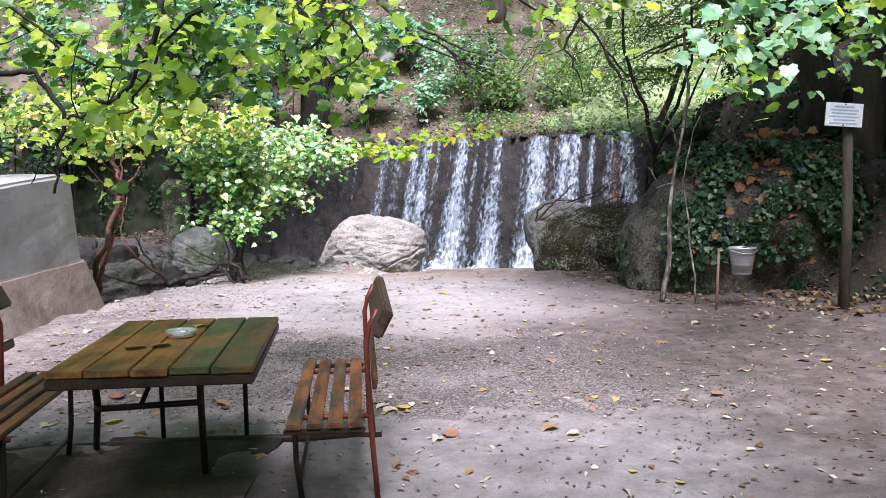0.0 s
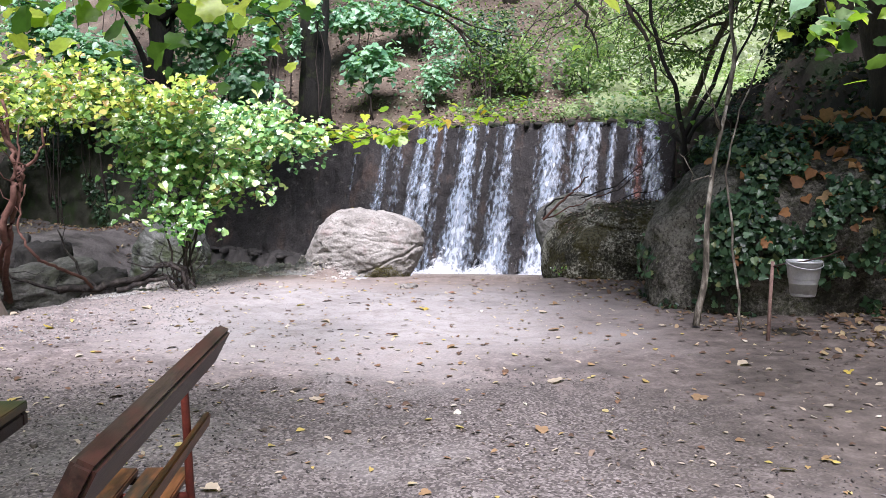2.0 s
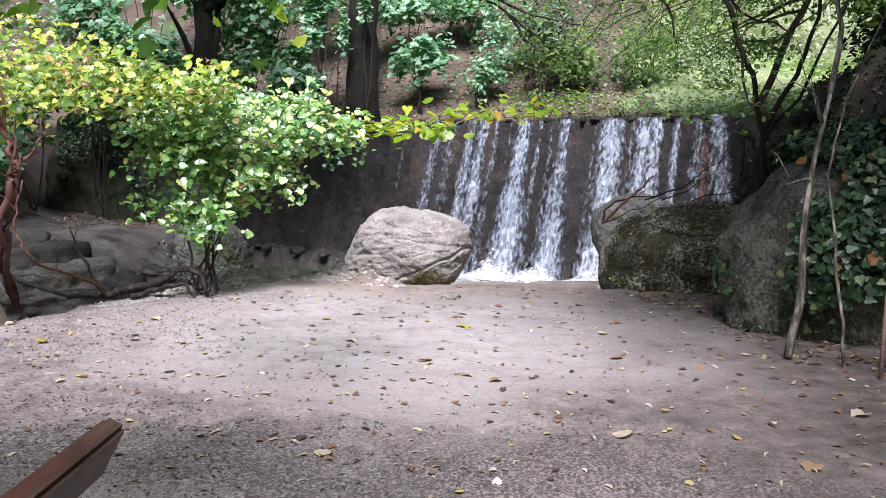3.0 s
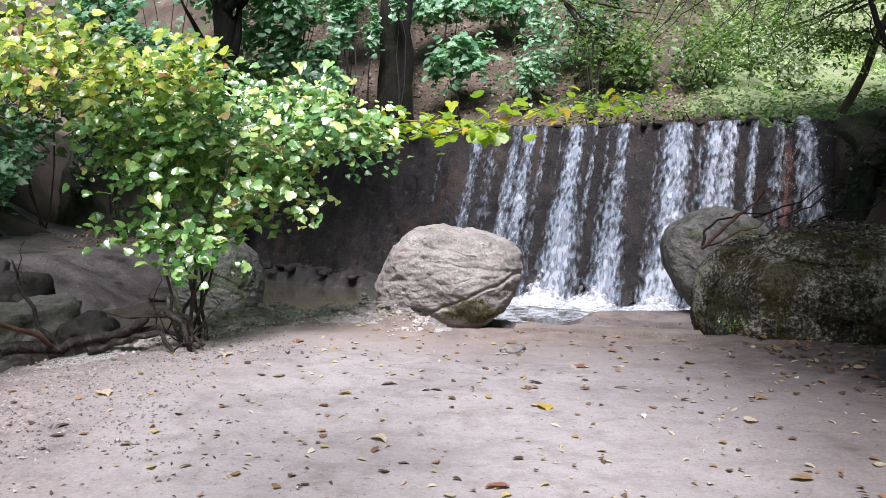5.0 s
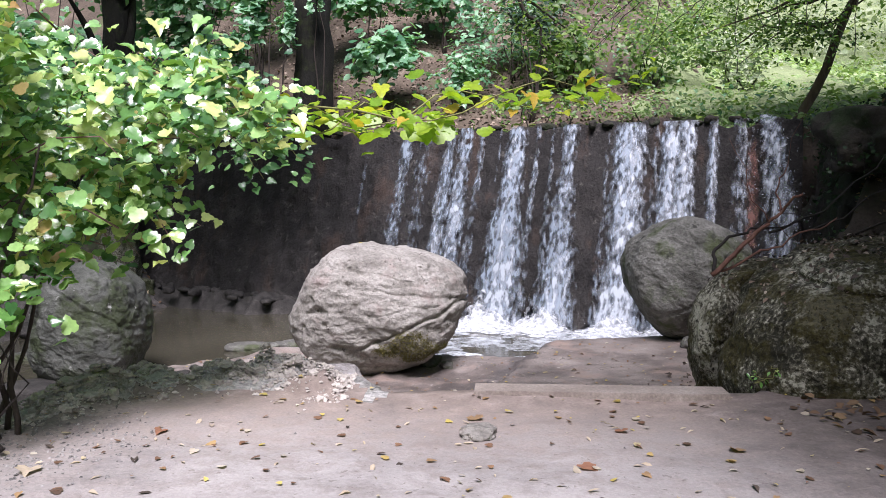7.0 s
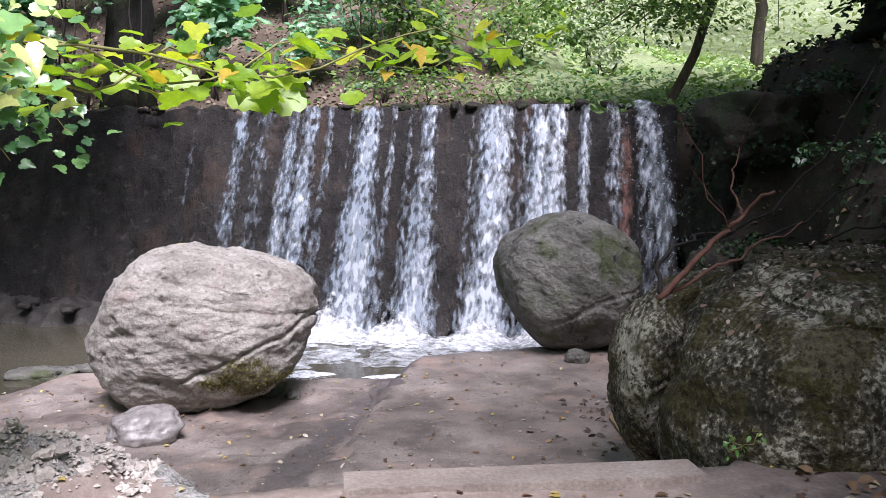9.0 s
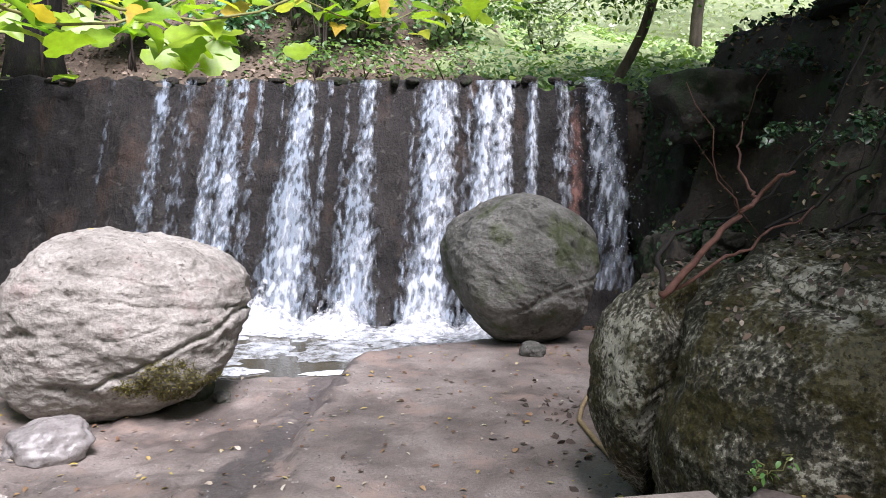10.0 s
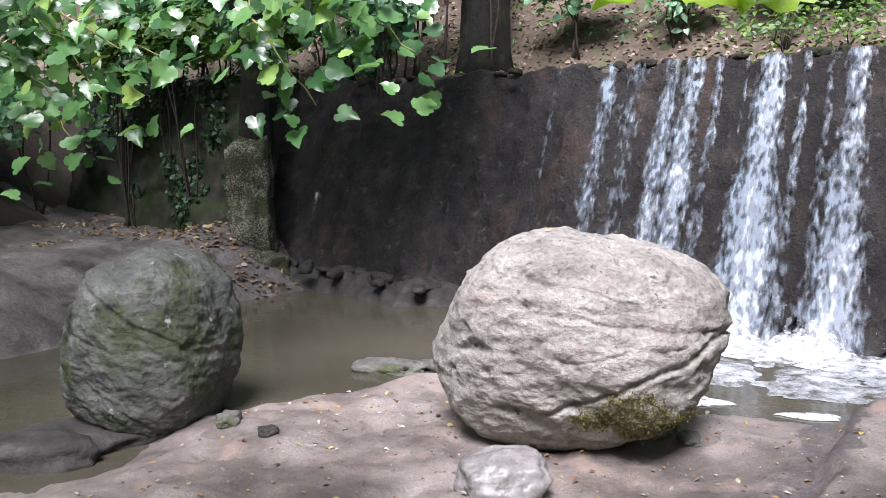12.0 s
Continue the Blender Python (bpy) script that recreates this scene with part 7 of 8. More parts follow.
def bucket():
    z0 = 0.44
    t = thing("bucket", "grey galvanised metal bucket hanging beside the ivy rock", "bucket", pose(3.40, 9.1, z0))
    n = 32
    prof = [(0.0, 0.004), (0.095, 0.004), (0.098, -0.006), (0.104, 0.0), (0.112, 0.06), (0.122, 0.14), (0.125, 0.145), (0.128, 0.15), (0.143, 0.285), (0.151, 0.29), (0.151, 0.302), (0.143, 0.303), (0.138, 0.285), (0.108, 0.02), (0.0, 0.012)]
    vs = [(r * math.cos(2 * math.pi * k / n), r * math.sin(2 * math.pi * k / n), z) for r, z in prof for k in range(n)]
    fs = [(j * n + k, j * n + (k + 1) % n, (j + 1) * n + (k + 1) % n, (j + 1) * n + k) for j in range(len(prof) - 1) for k in range(n)]
    part("pail", mesh_from("pail", vs, fs, ZINC), t)
    part("handle", mesh_from("handle", *tube([(0.155 * math.cos(a), -0.155 * math.sin(a), 0.292 - 0.05 * math.sin(a)) for a in np.linspace(0, math.pi, 13)], 0.004, 6), ZINC), t, "thin wire handle")
    for s in (-1, 1):
        part("lug", mesh_from("lug", *board(0.012, 0.03, 0.04, 0.004, (0.149 * s, 0, 0.285)), ZINC, smooth=False), t)
    st = thing("stake", "thin wooden stake stuck in soil with a hook bar", "stake", pose(3.15, 9.19, float(height(3.15, 9.19))))
    part("rod", mesh_from("rod", *tube([(0, 0, -0.2), (0.005, 0, 0.35), (0.015, 0, 0.71)], [0.017, 0.016, 0.015], 8), VINE_STEM), st)
    part("hook_bar", mesh_from("hook_bar", *tube([(0.0, 0, 0.66), (0.12, -0.05, 0.70), (0.25, -0.08, 0.72), (0.5, 0.02, 0.76), (0.9, 0.5, 0.8)], 0.008, 6), DARK_STEEL), st)


ZINC = surface("galvanised_zinc", [(0.3, (0.42, 0.43, 0.44)), (0.7, (0.58, 0.59, 0.60))], 6, 50, 0.25, 0.2, 0.002, (0.4, 0.6), metal=0.6)
bucket()


# ---- overhead vines near the start ----
LEAF_COOL_PALE = leaf_material("pale_cool_leaf", [(0.0, (0.10, 0.22, 0.08)), (0.5, (0.22, 0.38, 0.16)), (1.0, (0.40, 0.52, 0.30))], 0.42, 0.45, 0.4)


def stem_tree(label, runs, bark, radii, seed, name="sapling", cat="tree", twigs=4):
    """Bare slender stems given by their points."""
    o = Vector(runs[0][0])
    t = thing(name, label, cat, pose(*o))
    r2 = random.Random(seed)
    for run, r0 in zip(runs, radii):
        pts = []
        for a, b in zip(run[:-1], run[1:]):
            pts += wander(r2, Vector(a) - o, Vector(b) - o, 5, 0.03)[:-1]
        pts.append(Vector(run[-1]) - o)
        n = len(pts)
        part("stem", mesh_from("stem", *tube(pts, [r0 * (1 - 0.6 * k / n) for k in range(n)], 8), bark), t)
        for _ in range(twigs):
            k = r2.randrange(n // 2, n)
            e = pts[k] + Vector((r2.uniform(-0.5, 0.5), r2.uniform(-0.4, 0.4), r2.uniform(0.1, 0.7)))
            part("twig", mesh_from("twig", *tube(wander(r2, pts[k], e, 6, 0.08), [r0 * 0.25 * (1 - 0.12 * q) for q in range(7)], 5), bark), t)
    return t


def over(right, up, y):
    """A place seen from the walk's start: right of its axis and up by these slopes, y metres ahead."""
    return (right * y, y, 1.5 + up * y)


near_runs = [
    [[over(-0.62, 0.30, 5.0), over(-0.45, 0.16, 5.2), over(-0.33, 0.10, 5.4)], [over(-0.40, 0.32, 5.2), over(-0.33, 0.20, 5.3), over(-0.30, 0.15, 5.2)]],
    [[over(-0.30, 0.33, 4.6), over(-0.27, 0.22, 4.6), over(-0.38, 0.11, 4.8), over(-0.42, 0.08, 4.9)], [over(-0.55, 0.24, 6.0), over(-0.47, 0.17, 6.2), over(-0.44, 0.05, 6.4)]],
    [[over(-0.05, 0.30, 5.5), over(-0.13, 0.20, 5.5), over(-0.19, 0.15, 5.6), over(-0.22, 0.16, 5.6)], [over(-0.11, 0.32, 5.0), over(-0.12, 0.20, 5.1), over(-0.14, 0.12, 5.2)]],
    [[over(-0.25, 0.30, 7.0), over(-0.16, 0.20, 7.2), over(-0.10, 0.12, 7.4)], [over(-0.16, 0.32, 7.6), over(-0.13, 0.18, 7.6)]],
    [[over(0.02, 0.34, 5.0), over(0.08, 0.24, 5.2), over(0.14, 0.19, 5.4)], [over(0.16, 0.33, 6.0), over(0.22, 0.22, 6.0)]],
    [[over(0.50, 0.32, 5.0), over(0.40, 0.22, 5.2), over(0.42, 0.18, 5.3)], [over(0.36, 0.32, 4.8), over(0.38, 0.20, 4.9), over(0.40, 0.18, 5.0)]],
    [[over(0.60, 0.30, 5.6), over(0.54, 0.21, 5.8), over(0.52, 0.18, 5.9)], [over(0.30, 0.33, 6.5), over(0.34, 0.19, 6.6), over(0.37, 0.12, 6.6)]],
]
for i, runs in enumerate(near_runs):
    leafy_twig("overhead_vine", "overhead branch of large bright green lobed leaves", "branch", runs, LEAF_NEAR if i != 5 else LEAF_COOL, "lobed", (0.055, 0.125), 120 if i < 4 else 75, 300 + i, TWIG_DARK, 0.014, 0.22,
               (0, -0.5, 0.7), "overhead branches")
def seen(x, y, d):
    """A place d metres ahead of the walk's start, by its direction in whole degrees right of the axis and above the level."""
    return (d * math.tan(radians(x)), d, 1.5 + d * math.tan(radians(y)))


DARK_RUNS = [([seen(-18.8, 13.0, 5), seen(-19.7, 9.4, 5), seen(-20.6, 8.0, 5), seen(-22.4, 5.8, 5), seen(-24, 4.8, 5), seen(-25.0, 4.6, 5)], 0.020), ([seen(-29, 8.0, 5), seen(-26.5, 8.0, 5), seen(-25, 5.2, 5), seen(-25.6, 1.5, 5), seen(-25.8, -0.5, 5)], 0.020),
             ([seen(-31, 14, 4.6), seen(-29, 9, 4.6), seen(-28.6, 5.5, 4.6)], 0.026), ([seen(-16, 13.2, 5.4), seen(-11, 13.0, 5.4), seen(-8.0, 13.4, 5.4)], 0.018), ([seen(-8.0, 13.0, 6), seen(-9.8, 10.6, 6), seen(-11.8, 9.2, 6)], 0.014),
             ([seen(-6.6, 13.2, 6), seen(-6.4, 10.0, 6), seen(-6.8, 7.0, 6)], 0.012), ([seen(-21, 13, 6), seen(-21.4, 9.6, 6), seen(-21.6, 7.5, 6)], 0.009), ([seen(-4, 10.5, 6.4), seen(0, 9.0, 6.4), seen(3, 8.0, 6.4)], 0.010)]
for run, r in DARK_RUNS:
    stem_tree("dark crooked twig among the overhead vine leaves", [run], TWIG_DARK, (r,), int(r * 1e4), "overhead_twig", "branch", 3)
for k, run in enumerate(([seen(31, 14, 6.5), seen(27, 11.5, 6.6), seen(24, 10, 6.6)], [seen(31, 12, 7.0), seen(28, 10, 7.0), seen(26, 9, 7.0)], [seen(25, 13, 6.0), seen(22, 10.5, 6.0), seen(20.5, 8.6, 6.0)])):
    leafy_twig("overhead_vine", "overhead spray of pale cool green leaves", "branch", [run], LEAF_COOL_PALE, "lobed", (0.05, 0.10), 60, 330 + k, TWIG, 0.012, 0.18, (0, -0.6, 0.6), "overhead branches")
# an unseen leaf layer added above the tables to shade the yard
rng_roof = np.random.default_rng(77)
roof_n = 10500
rp = np.stack([rng_roof.uniform(-6, 6.5, roof_n), rng_roof.uniform(-8, 4.6, roof_n), rng_roof.uniform(3.35, 4.4, roof_n)], 1)
rp = rp[rp[:, 1] < np.where(rp[:, 0] > -0.6, 2.1, 3.8) - 0.2 * np.abs(rp[:, 0] + 2.0) + 0.4 * RELIEF(rp[:, 0], rp[:, 1], 0.8, 2)]
roof_n = len(rp)
thing("leaf_roof", "unseen layer of vine leaves added above the tables for shade", "vine", kind="stuff",
      mesh=leaf_cloud("leaf_roof", rp, rng_roof.normal(size=(roof_n, 3)) * 0.4 + np.array([0, 0, 1]), rng_roof.uniform(0.12, 0.24, roof_n), LEAF_NEAR, "lobed", rng_roof))
for a, b, sag in (((-9, 9.8, 3.55), (9, 10.2, 3.95), 0.45), ((-9, 7.5, 3.45), (9, 7.0, 3.6), 0.3)):
    pts = [Vector(a).lerp(Vector(b), k / 20) - Vector((0, 0, sag * math.sin(math.pi * k / 20))) for k in range(21)]
    thing("cable", "thin dark cable strung across the yard", "cable", mesh=mesh_from("cable", *tube(pts, 0.005, 6), TWIG), group="cables")


# ---- trees on the right ----
# added out of view: its crown shades the outcrop and the ground beside it
tree("tree", "unseen leafy tree added to shade the outcrop", on_ground(6.6, 8.6), (4.9, 8.4, 7.2), 0.16, 0.07, [((4.7, 8.1, 5.9), (2.1, 1.6, 0.6), 2200), ((2.9, 8.2, 5.8), (1.2, 1.2, 0.4), 700)], LEAF_TREE, "oval", (0.14, 0.26), 47)
stem_tree("slender sapling with pale flecked bark beside the ivy rock", [[(2.66, 9.7, 0.05), (2.76, 9.8, 1.0), (2.94, 9.9, 2.15)], [(2.94, 9.9, 2.15), (2.98, 10.0, 3.0), (3.1, 10.1, 4.6)]], BARK_PALE, (0.036, 0.024), 3)
stem_tree("thin pale vine stem climbing beside the sapling", [[(3.0, 9.46, 0.05), (2.94, 9.6, 0.8), (2.92, 9.8, 1.5), (3.06, 9.9, 2.1), (3.5, 10.0, 3.2)]], BARK_PALE, (0.014,), 4)
stem_tree("dark crooked many-stemmed tree on the bank", [[(4.1, 15.3, 1.5), (3.95, 15.1, 2.1), (3.75, 15.0, 2.9), (3.35, 15.0, 3.9), (3.3, 15, 5.2)], [(3.95, 15.1, 2.1), (4.35, 15.0, 2.9), (4.6, 15.0, 3.7), (4.5, 15, 5.3)],
                                                     [(4.0, 15.1, 2.0), (4.5, 15.3, 2.6), (5.1, 15.4, 3.9), (5.3, 15.2, 5.2)]], TWIG_DARK, (0.050, 0.042, 0.030), 5)
for x, y, top, r, s in ((6.0, 12.6, (5.7, 12.4, 9), 0.30, 81), (5.5, 10.6, (5.9, 10.4, 8), 0.22, 82), (7.2, 17.0, (7.0, 17, 10), 0.32, 83), (6.6, 8.2, (6.9, 8.0, 8), 0.22, 84)):
    tree("tree", "dark ivy-grown tree on the shaded bank", on_ground(x, y), top, r, r * 0.6,
         [((x - 0.3, y, 5.6), (2.3, 2.2, 1.3), 2200), ((x + 1.5, y + 0.5, 7.2), (2.6, 2.6, 1.6), 1500), ((x - 1.0, y + 0.3, 4.5), (0.9, 0.9, 0.5), 350)], LEAF_TREE, "oval", (0.08, 0.18), s, limbs=8)

for x, y, top, r, s in ((7.9, 20.3, (8.3, 20.4, 9), 0.55, 85), (8.9, 18.4, (8.6, 18.2, 9), 0.45, 86)):
    tree("tree", "thick dark ivy-clad tree on the bank beside the falls", on_ground(x, y), top, r, r * 0.6,
         [((x + 0.2, y, 4.4), (1.0, 0.9, 1.2), 1500), ((x + 0.6, y, 6.2), (1.8, 1.6, 1.2), 1800), ((x + 1.2, y + 0.3, 3.8), (1.2, 1.0, 0.8), 900)], LEAF_SHADE, "heart", (0.08, 0.16), s, BARK_DARK, limbs=6)
for k, (x, y, z, n, spread) in enumerate(((6.1, 22.1, 2.72, 9, 0.62), (6.35, 21.2, 2.7, 6, 0.5), (6.7, 20.2, 2.95, 6, 0.5), (5.6, 18.6, 1.9, 5, 0.45), (5.2, 16.9, 1.9, 5, 0.4))):
    rf = random.Random(700 + k)
    fronds = []
    for q in range(n):
        a = math.pi * (0.75 + 1.3 * q / n) + rf.uniform(-0.2, 0.2)
        ln = spread * rf.uniform(0.7, 1.1)
        fronds.append([(x, y, z), (x + 0.5 * ln * math.cos(a), y + 0.5 * ln * math.sin(a), z + 0.20 * ln), (x + ln * math.cos(a), y + ln * math.sin(a), z - 0.35 * ln)])
    leafy_twig("fern", "green fern hanging over the dark bank", "fern", fronds, LEAF_DARK, "oval", (0.05, 0.12), 34, 710 + k, TWIG_DARK, 0.006, 0.05, (0, -0.3, 0.9), "ferns on the bank")

# drooping fine-leaved branches in front of the falls
droop = []
rd = random.Random(21)
for i in range(26):
    x0, y0, z0 = rd.uniform(2.4, 4.6), rd.uniform(16.5, 19.0), rd.uniform(4.4, 5.2)
    x1 = x0 - rd.uniform(0.2, 1.6)
    droop.append([(x0, y0, z0), ((x0 + x1) / 2, y0, z0 - rd.uniform(0.2, 0.6)), (x1, y0 - rd.uniform(0, 0.3), z0 - rd.uniform(0.9, 1.7))])
leafy_twig("drooping_branches", "drooping fine twigs with small pale green leaves", "branch", droop, LEAF_TREE, "oval", (0.035, 0.08), 120, 90, TWIG_DARK, 0.012, 0.17)
leafy_twig("long_branch", "long dark bough reaching over the water", "branch",
           [[(1.2, 9.5, 4.2), (2.0, 10.0, 3.1), (2.8, 10.6, 2.75)], [(2.0, 10.0, 3.1), (2.3, 10.1, 2.5), (2.55, 10.1, 1.95)], [(1.7, 9.9, 3.5), (1.6, 10, 2.9), (1.75, 10.0, 2.55)]],
           LEAF_TREE, "oval", (0.05, 0.10), 60, 91, TWIG, 0.022, 0.2)
leafy_twig("long_branch", "dark bough with green leaves high over the pool", "branch",
           [[(-1.6, 20.0, 6.0), (0.2, 21.0, 4.9), (1.4, 21.5, 4.1)], [(-0.6, 20.5, 5.4), (0.6, 21, 4.9), (2.0, 21.5, 4.7)], [(0.2, 21.0, 4.9), (0.8, 21.2, 4.2), (0.9, 21.2, 3.8)]],
           LEAF_TREE, "oval", (0.08, 0.15), 170, 92, TWIG, 0.04, 0.28)


# ---- ivy over the outcrop ----
def cling(name, label, ob, leaf, kind, size, n, seed, keep, lift=0.03):
    """Leaves that lie on the skin of a rock. keep: which skin points are covered."""
    rng = np.random.default_rng(seed)
    me = ob.data
    co = np.empty(len(me.vertices) * 3)
    no = np.empty(len(me.vertices) * 3)
    me.vertices.foreach_get("co", co)
    me.vertex_normals.foreach_get("vector", no)
    M = np.array(ob.matrix_basis)
    w = co.reshape(-1, 3) @ M[:3, :3].T + M[:3, 3]
    wn = no.reshape(-1, 3) @ M[:3, :3].T
    ok = np.flatnonzero(keep(w[:, 0], w[:, 1], w[:, 2], wn))
    pick = ok[rng.integers(0, len(ok), n)]
    P = w[pick] + wn[pick] * rng.uniform(0.0, lift, (n, 1)) + rng.normal(size=(n, 3)) * 0.02
    thing(name, label, "plants", mesh=leaf_cloud(name, P, wn[pick] + rng.normal(size=(n, 3)) * 0.45, rng.uniform(*size, n), leaf, kind, rng), kind="stuff")


cling("ivy", "dark glossy ivy hanging over the outcrop", OUTCROP, LEAF_DARK, "heart", (0.04, 0.09), 9000, 14,
      lambda x, y, z, n: (n[:, 1] < 0.5) & (x + 0.18 * RELIEF(x, z, 1.5, 3) > 2.95 + 0.30 * z) & (x < 5.3) & (z > 0.55 + 0.3 * RELIEF(x, z, 2.0, 2)) & (z < 1.85) & (RELIEF(x, z, 2.4, 2) > -0.95), 0.22)
cling("ivy_trails", "thin ivy trails creeping out over bare rock", OUTCROP, LEAF_DARK, "heart", (0.04, 0.08), 160, 15,
      lambda x, y, z, n: (n[:, 1] < 0.2) & (x < 3.6) & (z < 1.2) & (RELIEF(x, z, 2.0, 2) > 0.5), 0.08)
cling("outcrop_leaves", "orange dead leaves lying on the outcrop", OUTCROP, LEAF_RUST, "lobed", (0.10, 0.17), 240, 16, lambda x, y, z, n: (n[:, 2] > 0.62) & (x > 3.5) & (n[:, 1] < 0.4), 0.16)
cling("hung_leaves", "dead leaves caught in the ivy", OUTCROP, LEAF_RUST, "lobed", (0.06, 0.12), 50, 19, lambda x, y, z, n: (n[:, 1] < 0.2) & (x > 3.2) & (x < 4.6) & (z > 0.5), 0.18)
cling("lichen_leaves", "dead leaves and bark bits on the mossy boulder", MOSSY, LEAF_BITS, "oval", (0.025, 0.07), 800, 17, lambda x, y, z, n: (n[:, 2] > 0.72), 0.03)
cling("boulder_leaves", "small yellow leaves on the pale boulder", PALE, LEAF_YELLOW, "oval", (0.05, 0.09), 7, 18, lambda x, y, z, n: (n[:, 2] > 0.6), 0.02)

leafy_twig("seedling", "small green seedling at the foot of the mossy boulder", "plant", [[(1.84, 13.70, 0.02), (1.85, 13.66, 0.10), (1.88, 13.62, 0.20)], [(1.85, 13.68, 0.06), (1.79, 13.64, 0.12), (1.76, 13.60, 0.13)]], LEAF_FRESH, "oval", (0.03, 0.05), 8, 731, GREEN_STEM, 0.003, 0.02)
# hanging rootlets and dead wood
stem_tree("reddish dead branch lying over the mossy boulder", [[(1.64, 14.34, 0.80), (1.86, 14.34, 1.02), (2.10, 14.36, 1.22), (2.20, 14.36, 1.31), (2.30, 14.20, 1.46)], [(1.68, 14.36, 0.84), (2.05, 14.4, 1.0), (2.4, 14.5, 1.14), (2.75, 14.6, 1.26)],
                                                        [(2.20, 14.36, 1.31), (2.24, 14.5, 1.36), (2.30, 14.7, 1.58), (2.45, 14.9, 1.75)]],
          RED_WOOD, (0.022, 0.012, 0.010), 6, "dead_branch", "branch", 1)
stem_tree("dark dead twigs on the mossy boulder", [[(1.66, 14.34, 0.82), (1.70, 14.5, 0.98), (1.85, 14.6, 1.10), (2.1, 14.8, 1.16), (2.5, 15.0, 1.18)], [(2.5, 14.7, 1.12), (2.85, 14.7, 1.25), (3.2, 14.7, 1.5), (3.4, 14.7, 1.9)], [(2.9, 14.6, 1.12), (3.3, 14.6, 1.22), (3.6, 14.6, 1.42), (4.0, 14.6, 1.7)],
                                                   [(2.3, 14.9, 1.12), (2.9, 15.2, 1.3), (3.5, 15.5, 1.7), (4.2, 15.9, 2.5)]],
          TWIG_DARK, (0.017, 0.010, 0.010, 0.012), 7, "dead_branch", "branch", 2)
stem_tree("dark twisted driftwood root lying at the terrace edge",
          [[(-4.35, 11.35, 0.10), (-3.95, 11.55, 0.08), (-3.62, 11.75, 0.16), (-3.35, 11.85, 0.34), (-3.18, 11.88, 0.36), (-3.05, 11.86, 0.28), (-2.97, 11.84, 0.05)], [(-3.75, 11.6, 0.06), (-3.45, 11.75, 0.14), (-3.2, 11.8, 0.20), (-3.08, 11.74, 0.02)],
           [(-3.25, 11.87, 0.34), (-3.05, 11.98, 0.30), (-2.90, 11.95, 0.06)], [(-3.95, 11.55, 0.08), (-4.18, 11.6, 0.24), (-4.42, 11.7, 0.56), (-4.55, 11.8, 0.78)], [(-4.35, 11.35, 0.10), (-4.8, 11.2, 0.26), (-5.2, 11.3, 0.42)], [(-3.62, 11.75, 0.16), (-3.3, 11.92, 0.22), (-3.12, 12.05, 0.03)]],
          DRIFT, (0.055, 0.036, 0.036, 0.024, 0.024, 0.030), 8, "driftwood", "wood", 2)
stem_tree("twisted reddish vine stems beside the stream",
          [[(-5.10, 11.6, -0.05), (-4.79, 11.0, 0.37), (-4.40, 10.4, 0.70), (-4.18, 10.0, 0.91), (-4.07, 10.0, 1.18), (-3.99, 10.0, 1.40), (-4.0, 10.0, 1.52), (-4.07, 10.0, 1.75), (-4.15, 10.0, 2.01), (-4.3, 10.0, 2.3)],
           [(-4.95, 11.4, -0.05), (-4.76, 11.0, 0.17), (-4.38, 10.4, 0.60), (-4.14, 10.05, 0.93), (-4.02, 10.03, 1.25), (-4.02, 10.0, 1.48), (-4.03, 10.0, 1.67), (-4.12, 10.05, 1.89), (-4.16, 10.05, 2.2)],
           [(-4.03, 10.03, 1.22), (-3.96, 10.0, 1.42), (-3.94, 10.0, 1.54), (-3.78, 10.0, 1.69), (-3.74, 10.0, 1.92)], [(-4.0, 10.0, 1.45), (-3.98, 10.0, 1.66), (-3.97, 10.0, 1.95)],
           [(-4.0, 11.6, 0.04), (-4.09, 11.0, 0.38), (-3.88, 10.2, 0.56), (-3.96, 10.0, 0.75), (-4.02, 10.0, 0.88), (-3.99, 10.0, 1.06), (-3.93, 10.0, 1.36)]], RED_WOOD, (0.045, 0.036, 0.026, 0.016, 0.020), 9, "climbing_vine", "vine", 1)
stem_tree("dark leaning stem among the vines", [[(-5.35, 11.0, 0.0), (-5.26, 11.0, 1.65), (-5.2, 11.0, 1.95), (-5.0, 11.0, 2.4), (-4.9, 11.0, 2.9)]], TWIG_DARK, (0.06,), 10, "climbing_vine", "vine")


def rope():
    P = [(4.86, 21.05), (4.4, 20.6), (4.02, 19.97), (3.6, 19.2), (3.28, 18.45), (2.88, 17.8), (2.56, 17.30), (2.36, 16.9), (2.30, 16.43), (2.26, 16.1), (2.27, 15.8)]
    pts = [Vector(on_ground(x, y, 0.03)) for x, y in P]
    thing("rope", "old tan rope lying along the wet slab", "rope", mesh=mesh_from("rope", *tube(pts, 0.022, 8), ROPE))


ROPE = surface("tan_rope", [(0.3, (0.26, 0.19, 0.10)), (0.7, (0.42, 0.32, 0.18))], 20, 90, 0.5, 0.8, 0.004)
rope()


def lime_mark():
    """A small pale lime crust that has run down the dry part of the dam."""
    rng = random.Random(3)
    pts = [[dam_point(-7.38 + (0.10 - 0.05 * j / 12) * (c / 4 - 1), 0.62 - 0.6 * j / 12, 0.08) for c in range(9)] for j in range(13)]
    dens = [[0.36 - 0.6 * abs(c / 4 - 1) ** 2 - 0.35 * j / 12 + rng.gauss(0, 0.04) for c in range(9)] for j in range(13)]
    thing("lime_crust", "small pale lime crust run down the dam", "stain", mesh=flow_sheet("lime_crust", pts, dens, LIME), kind="stuff")


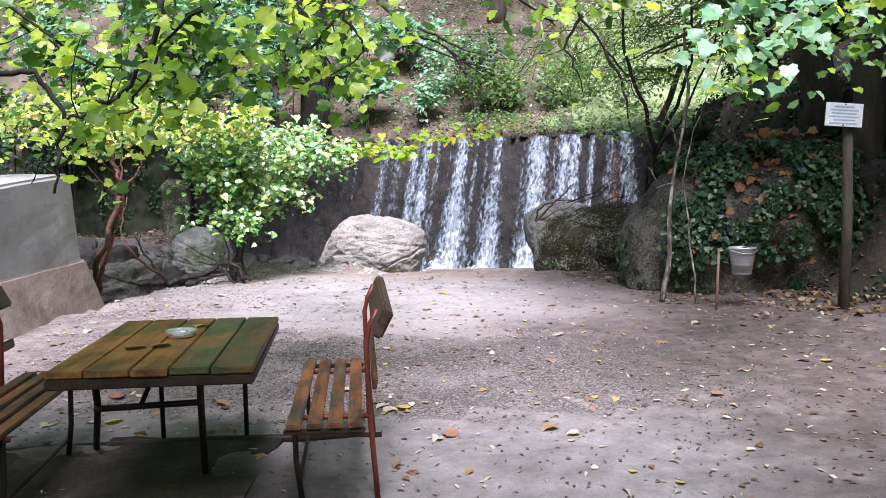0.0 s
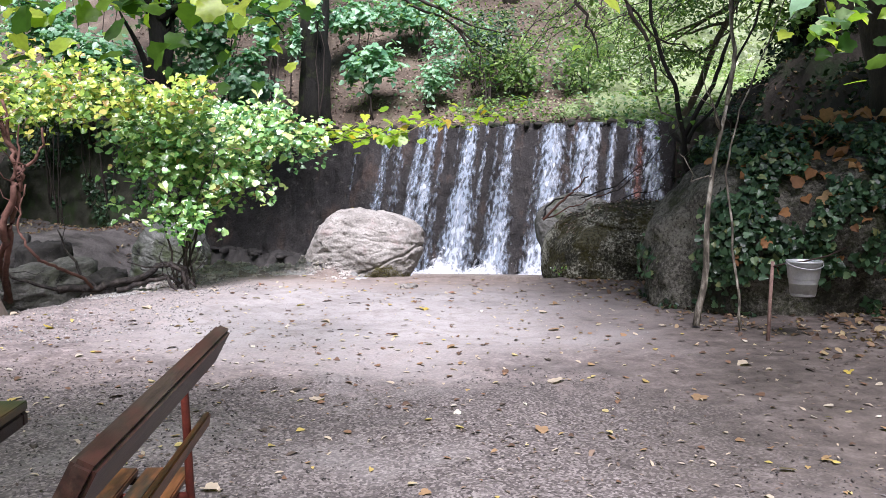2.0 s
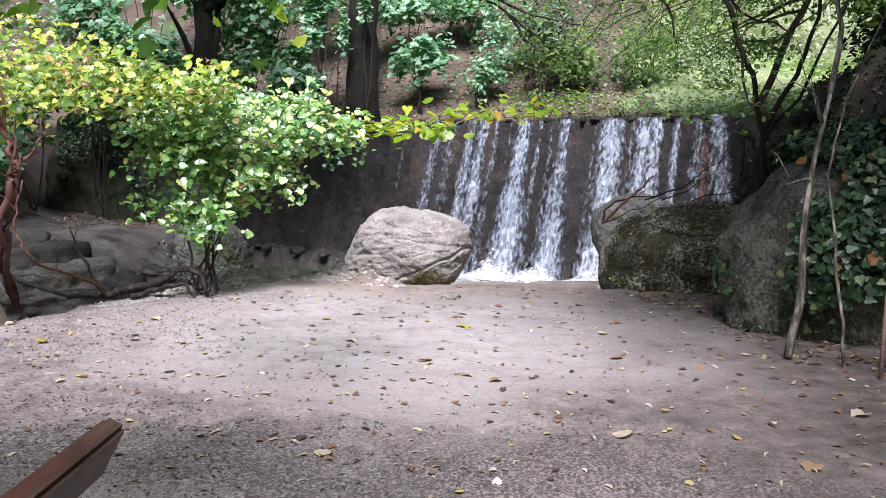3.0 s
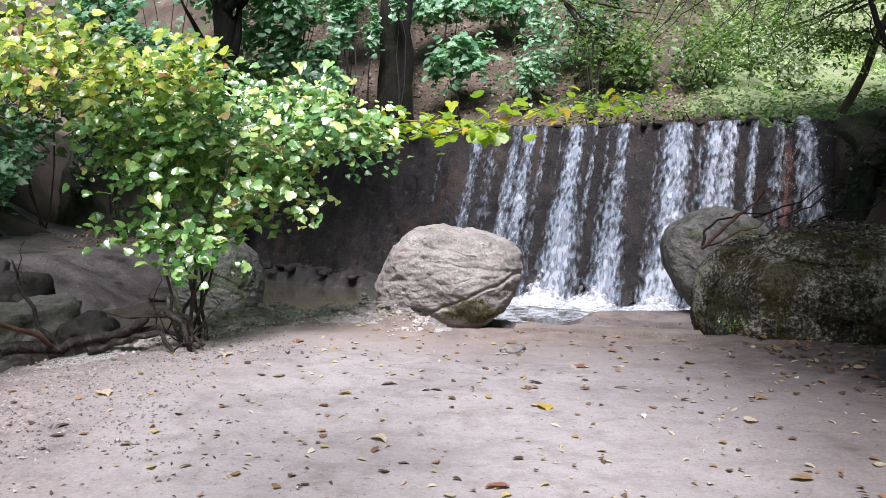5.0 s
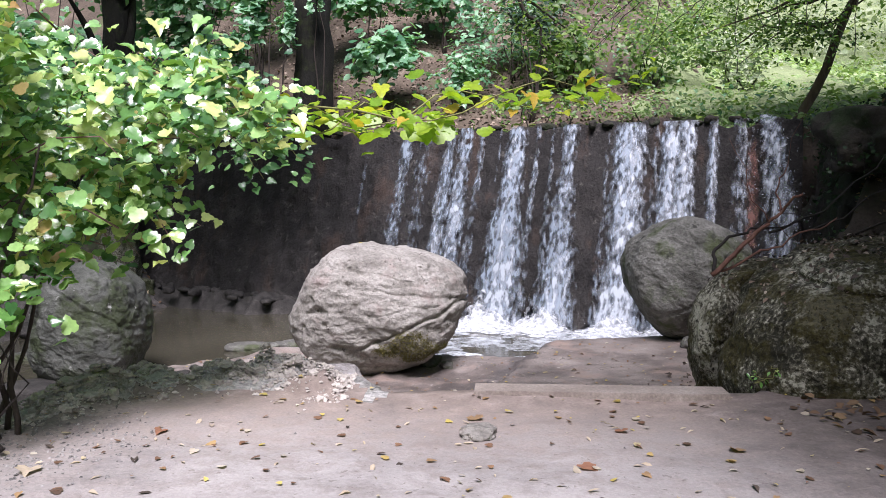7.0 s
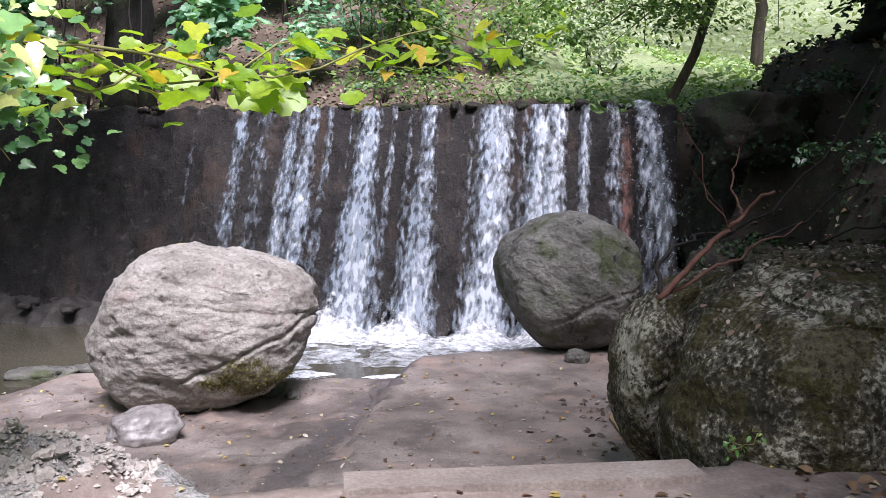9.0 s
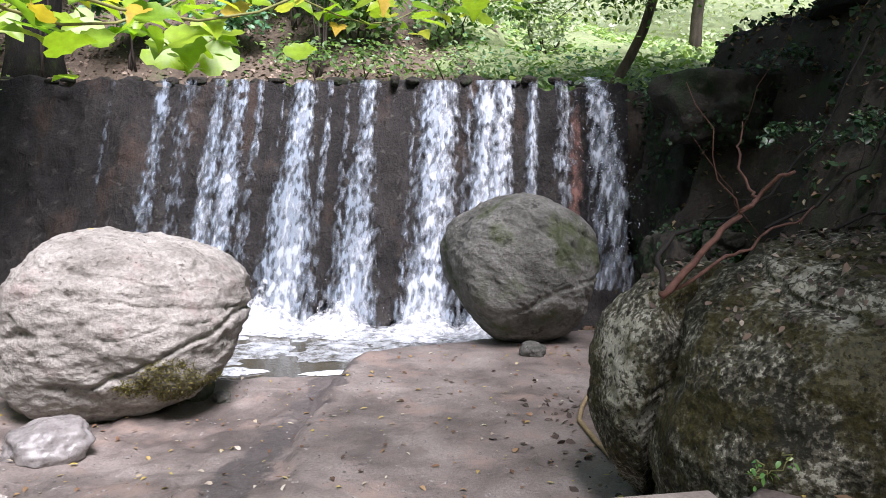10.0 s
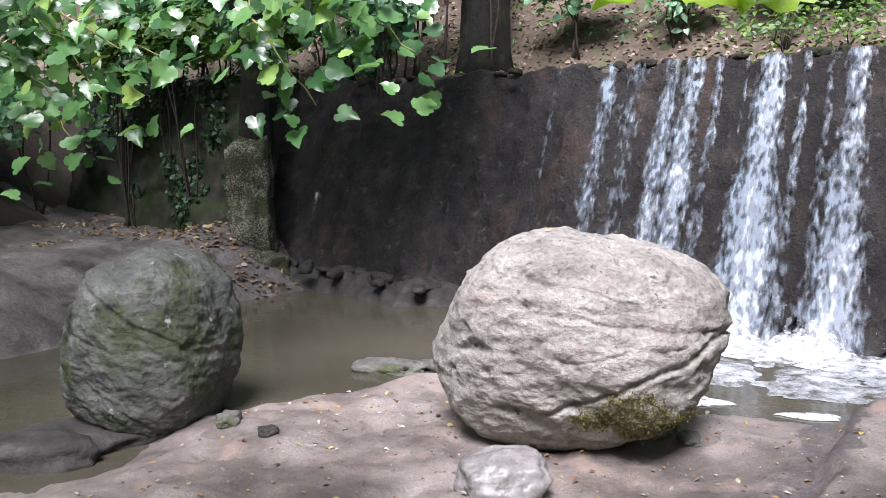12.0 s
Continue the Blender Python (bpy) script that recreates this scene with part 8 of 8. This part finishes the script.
LIME = veil_material("lime_skin", 9.0, (1, 1, 0.5), 0.55, 0.9, (0.42, 0.42, 0.41), 0.8)
lime_mark()


# ---- leaf layers added for shade: high over the banks and behind the start ----
def added_crowns(name, label, boxes, seed):
    rng = np.random.default_rng(seed)
    P = np.concatenate([np.stack([rng.uniform(x0, x1, n), rng.uniform(y0, y1, n), rng.uniform(z0, z1, n)], 1) for x0, x1, y0, y1, z0, z1, n in boxes])
    keep = P[:, 2] > height(P[:, 0], P[:, 1]) + 0.4
    P = P[keep]
    keep = RELIEF(P[:, 0], P[:, 1], 0.45, 2) + 0.5 * RELIEF(P[:, 2], P[:, 0], 0.5, 2) > -0.75
    P = P[keep]
    thing(name, label, "woods", kind="stuff",
          mesh=leaf_cloud(name, P, rng.normal(size=(len(P), 3)) * 0.45 + np.array([0, 0, 1]), rng.uniform(0.3, 0.55, len(P)), LEAF_TREE, "oval", rng))


added_crowns("bank_woods", "high leaf layers added over the bank for shade", [(3.0, 5.8, 5.0, 9.0, 6.9, 8.6, 250), (3.3, 6.0, 9.4, 12.6, 6.9, 8.6, 1100), (0.9, 2.8, 6, 12.5, 7.5, 9.5, 700), (2.6, 12, 3, 13, 7.2, 9.5, 1500), (4.6, 12, 13, 20, 7.2, 9.5, 2600), (8, 14, 2, 22, 3.0, 9.0, 3500), (5.2, 12, 18.5, 24, 8.0, 10.2, 2600)], 401)
added_crowns("stream_woods", "high leaf layers added over the stream for shade", [(-20, -6.6, 7, 27, 7.0, 10.0, 6500), (-22, -15.5, 4, 30, 2.0, 9.0, 3500), (-9.5, -3.2, 19, 24.5, 7.8, 9.8, 3000)], 402)
added_crowns("yard_woods", "unseen leaves added behind the tables to hold back skylight", [(-14, 14, -20, -9, 2.0, 12.0, 7000), (-14, -7, -10, 7, 2.0, 10.0, 3000), (7, 13, -10, 5, 2.0, 10.0, 2500)], 403)


cling("wall_ivy", "dark ivy hanging on the mossy wall", bpy.data.objects["wing_wall"], LEAF_DARK, "heart", (0.08, 0.16), 1600, 24,
      lambda x, y, z, n: (n[:, 1] < 0.0) & (RELIEF(x, z, 0.9, 3) + 0.5 * (z - 1.2) > 0.2), 0.12)
for i, ob in enumerate([o for o in bpy.data.objects if o.name.startswith("bank_rock") and o.type == "MESH" and o.parent is None]):
    cling("rock_ivy", "dark ivy and moss tufts on the bank's rock", ob, LEAF_SHADE, "heart", (0.035, 0.08), 380, 500 + i, lambda x, y, z, n: (n[:, 0] < 0.4) & (RELIEF(x + y, z, 1.6, 2) > 0.0), 0.12)


MOSS_DARK = leaf_material("olive_moss", [(0.0, (0.03, 0.032, 0.008)), (0.6, (0.07, 0.068, 0.016)), (1.0, (0.11, 0.10, 0.03))], 0.85, 0.05)
cling("moss_patch", "yellow-green moss patch low on the pale boulder", PALE, MOSS, "oval", (0.010, 0.028), 4500, 41,
      lambda x, y, z, n: (np.hypot((x + 1.16) / 0.30, (z + 0.60) / 0.20) < 1.0 + 0.4 * RELIEF(x, z, 5.0, 2)) & (n[:, 1] < -0.1), 0.012)
cling("rock_moss", "olive moss cushions on the lower mossy boulder", MOSSY, MOSS_DARK, "oval", (0.010, 0.028), 2600, 42,
      lambda x, y, z, n: (RELIEF(x * 1.2, z * 1.2 + y, 1.3, 3) + 0.5 * (0.2 - z) > 0.35), 0.012)
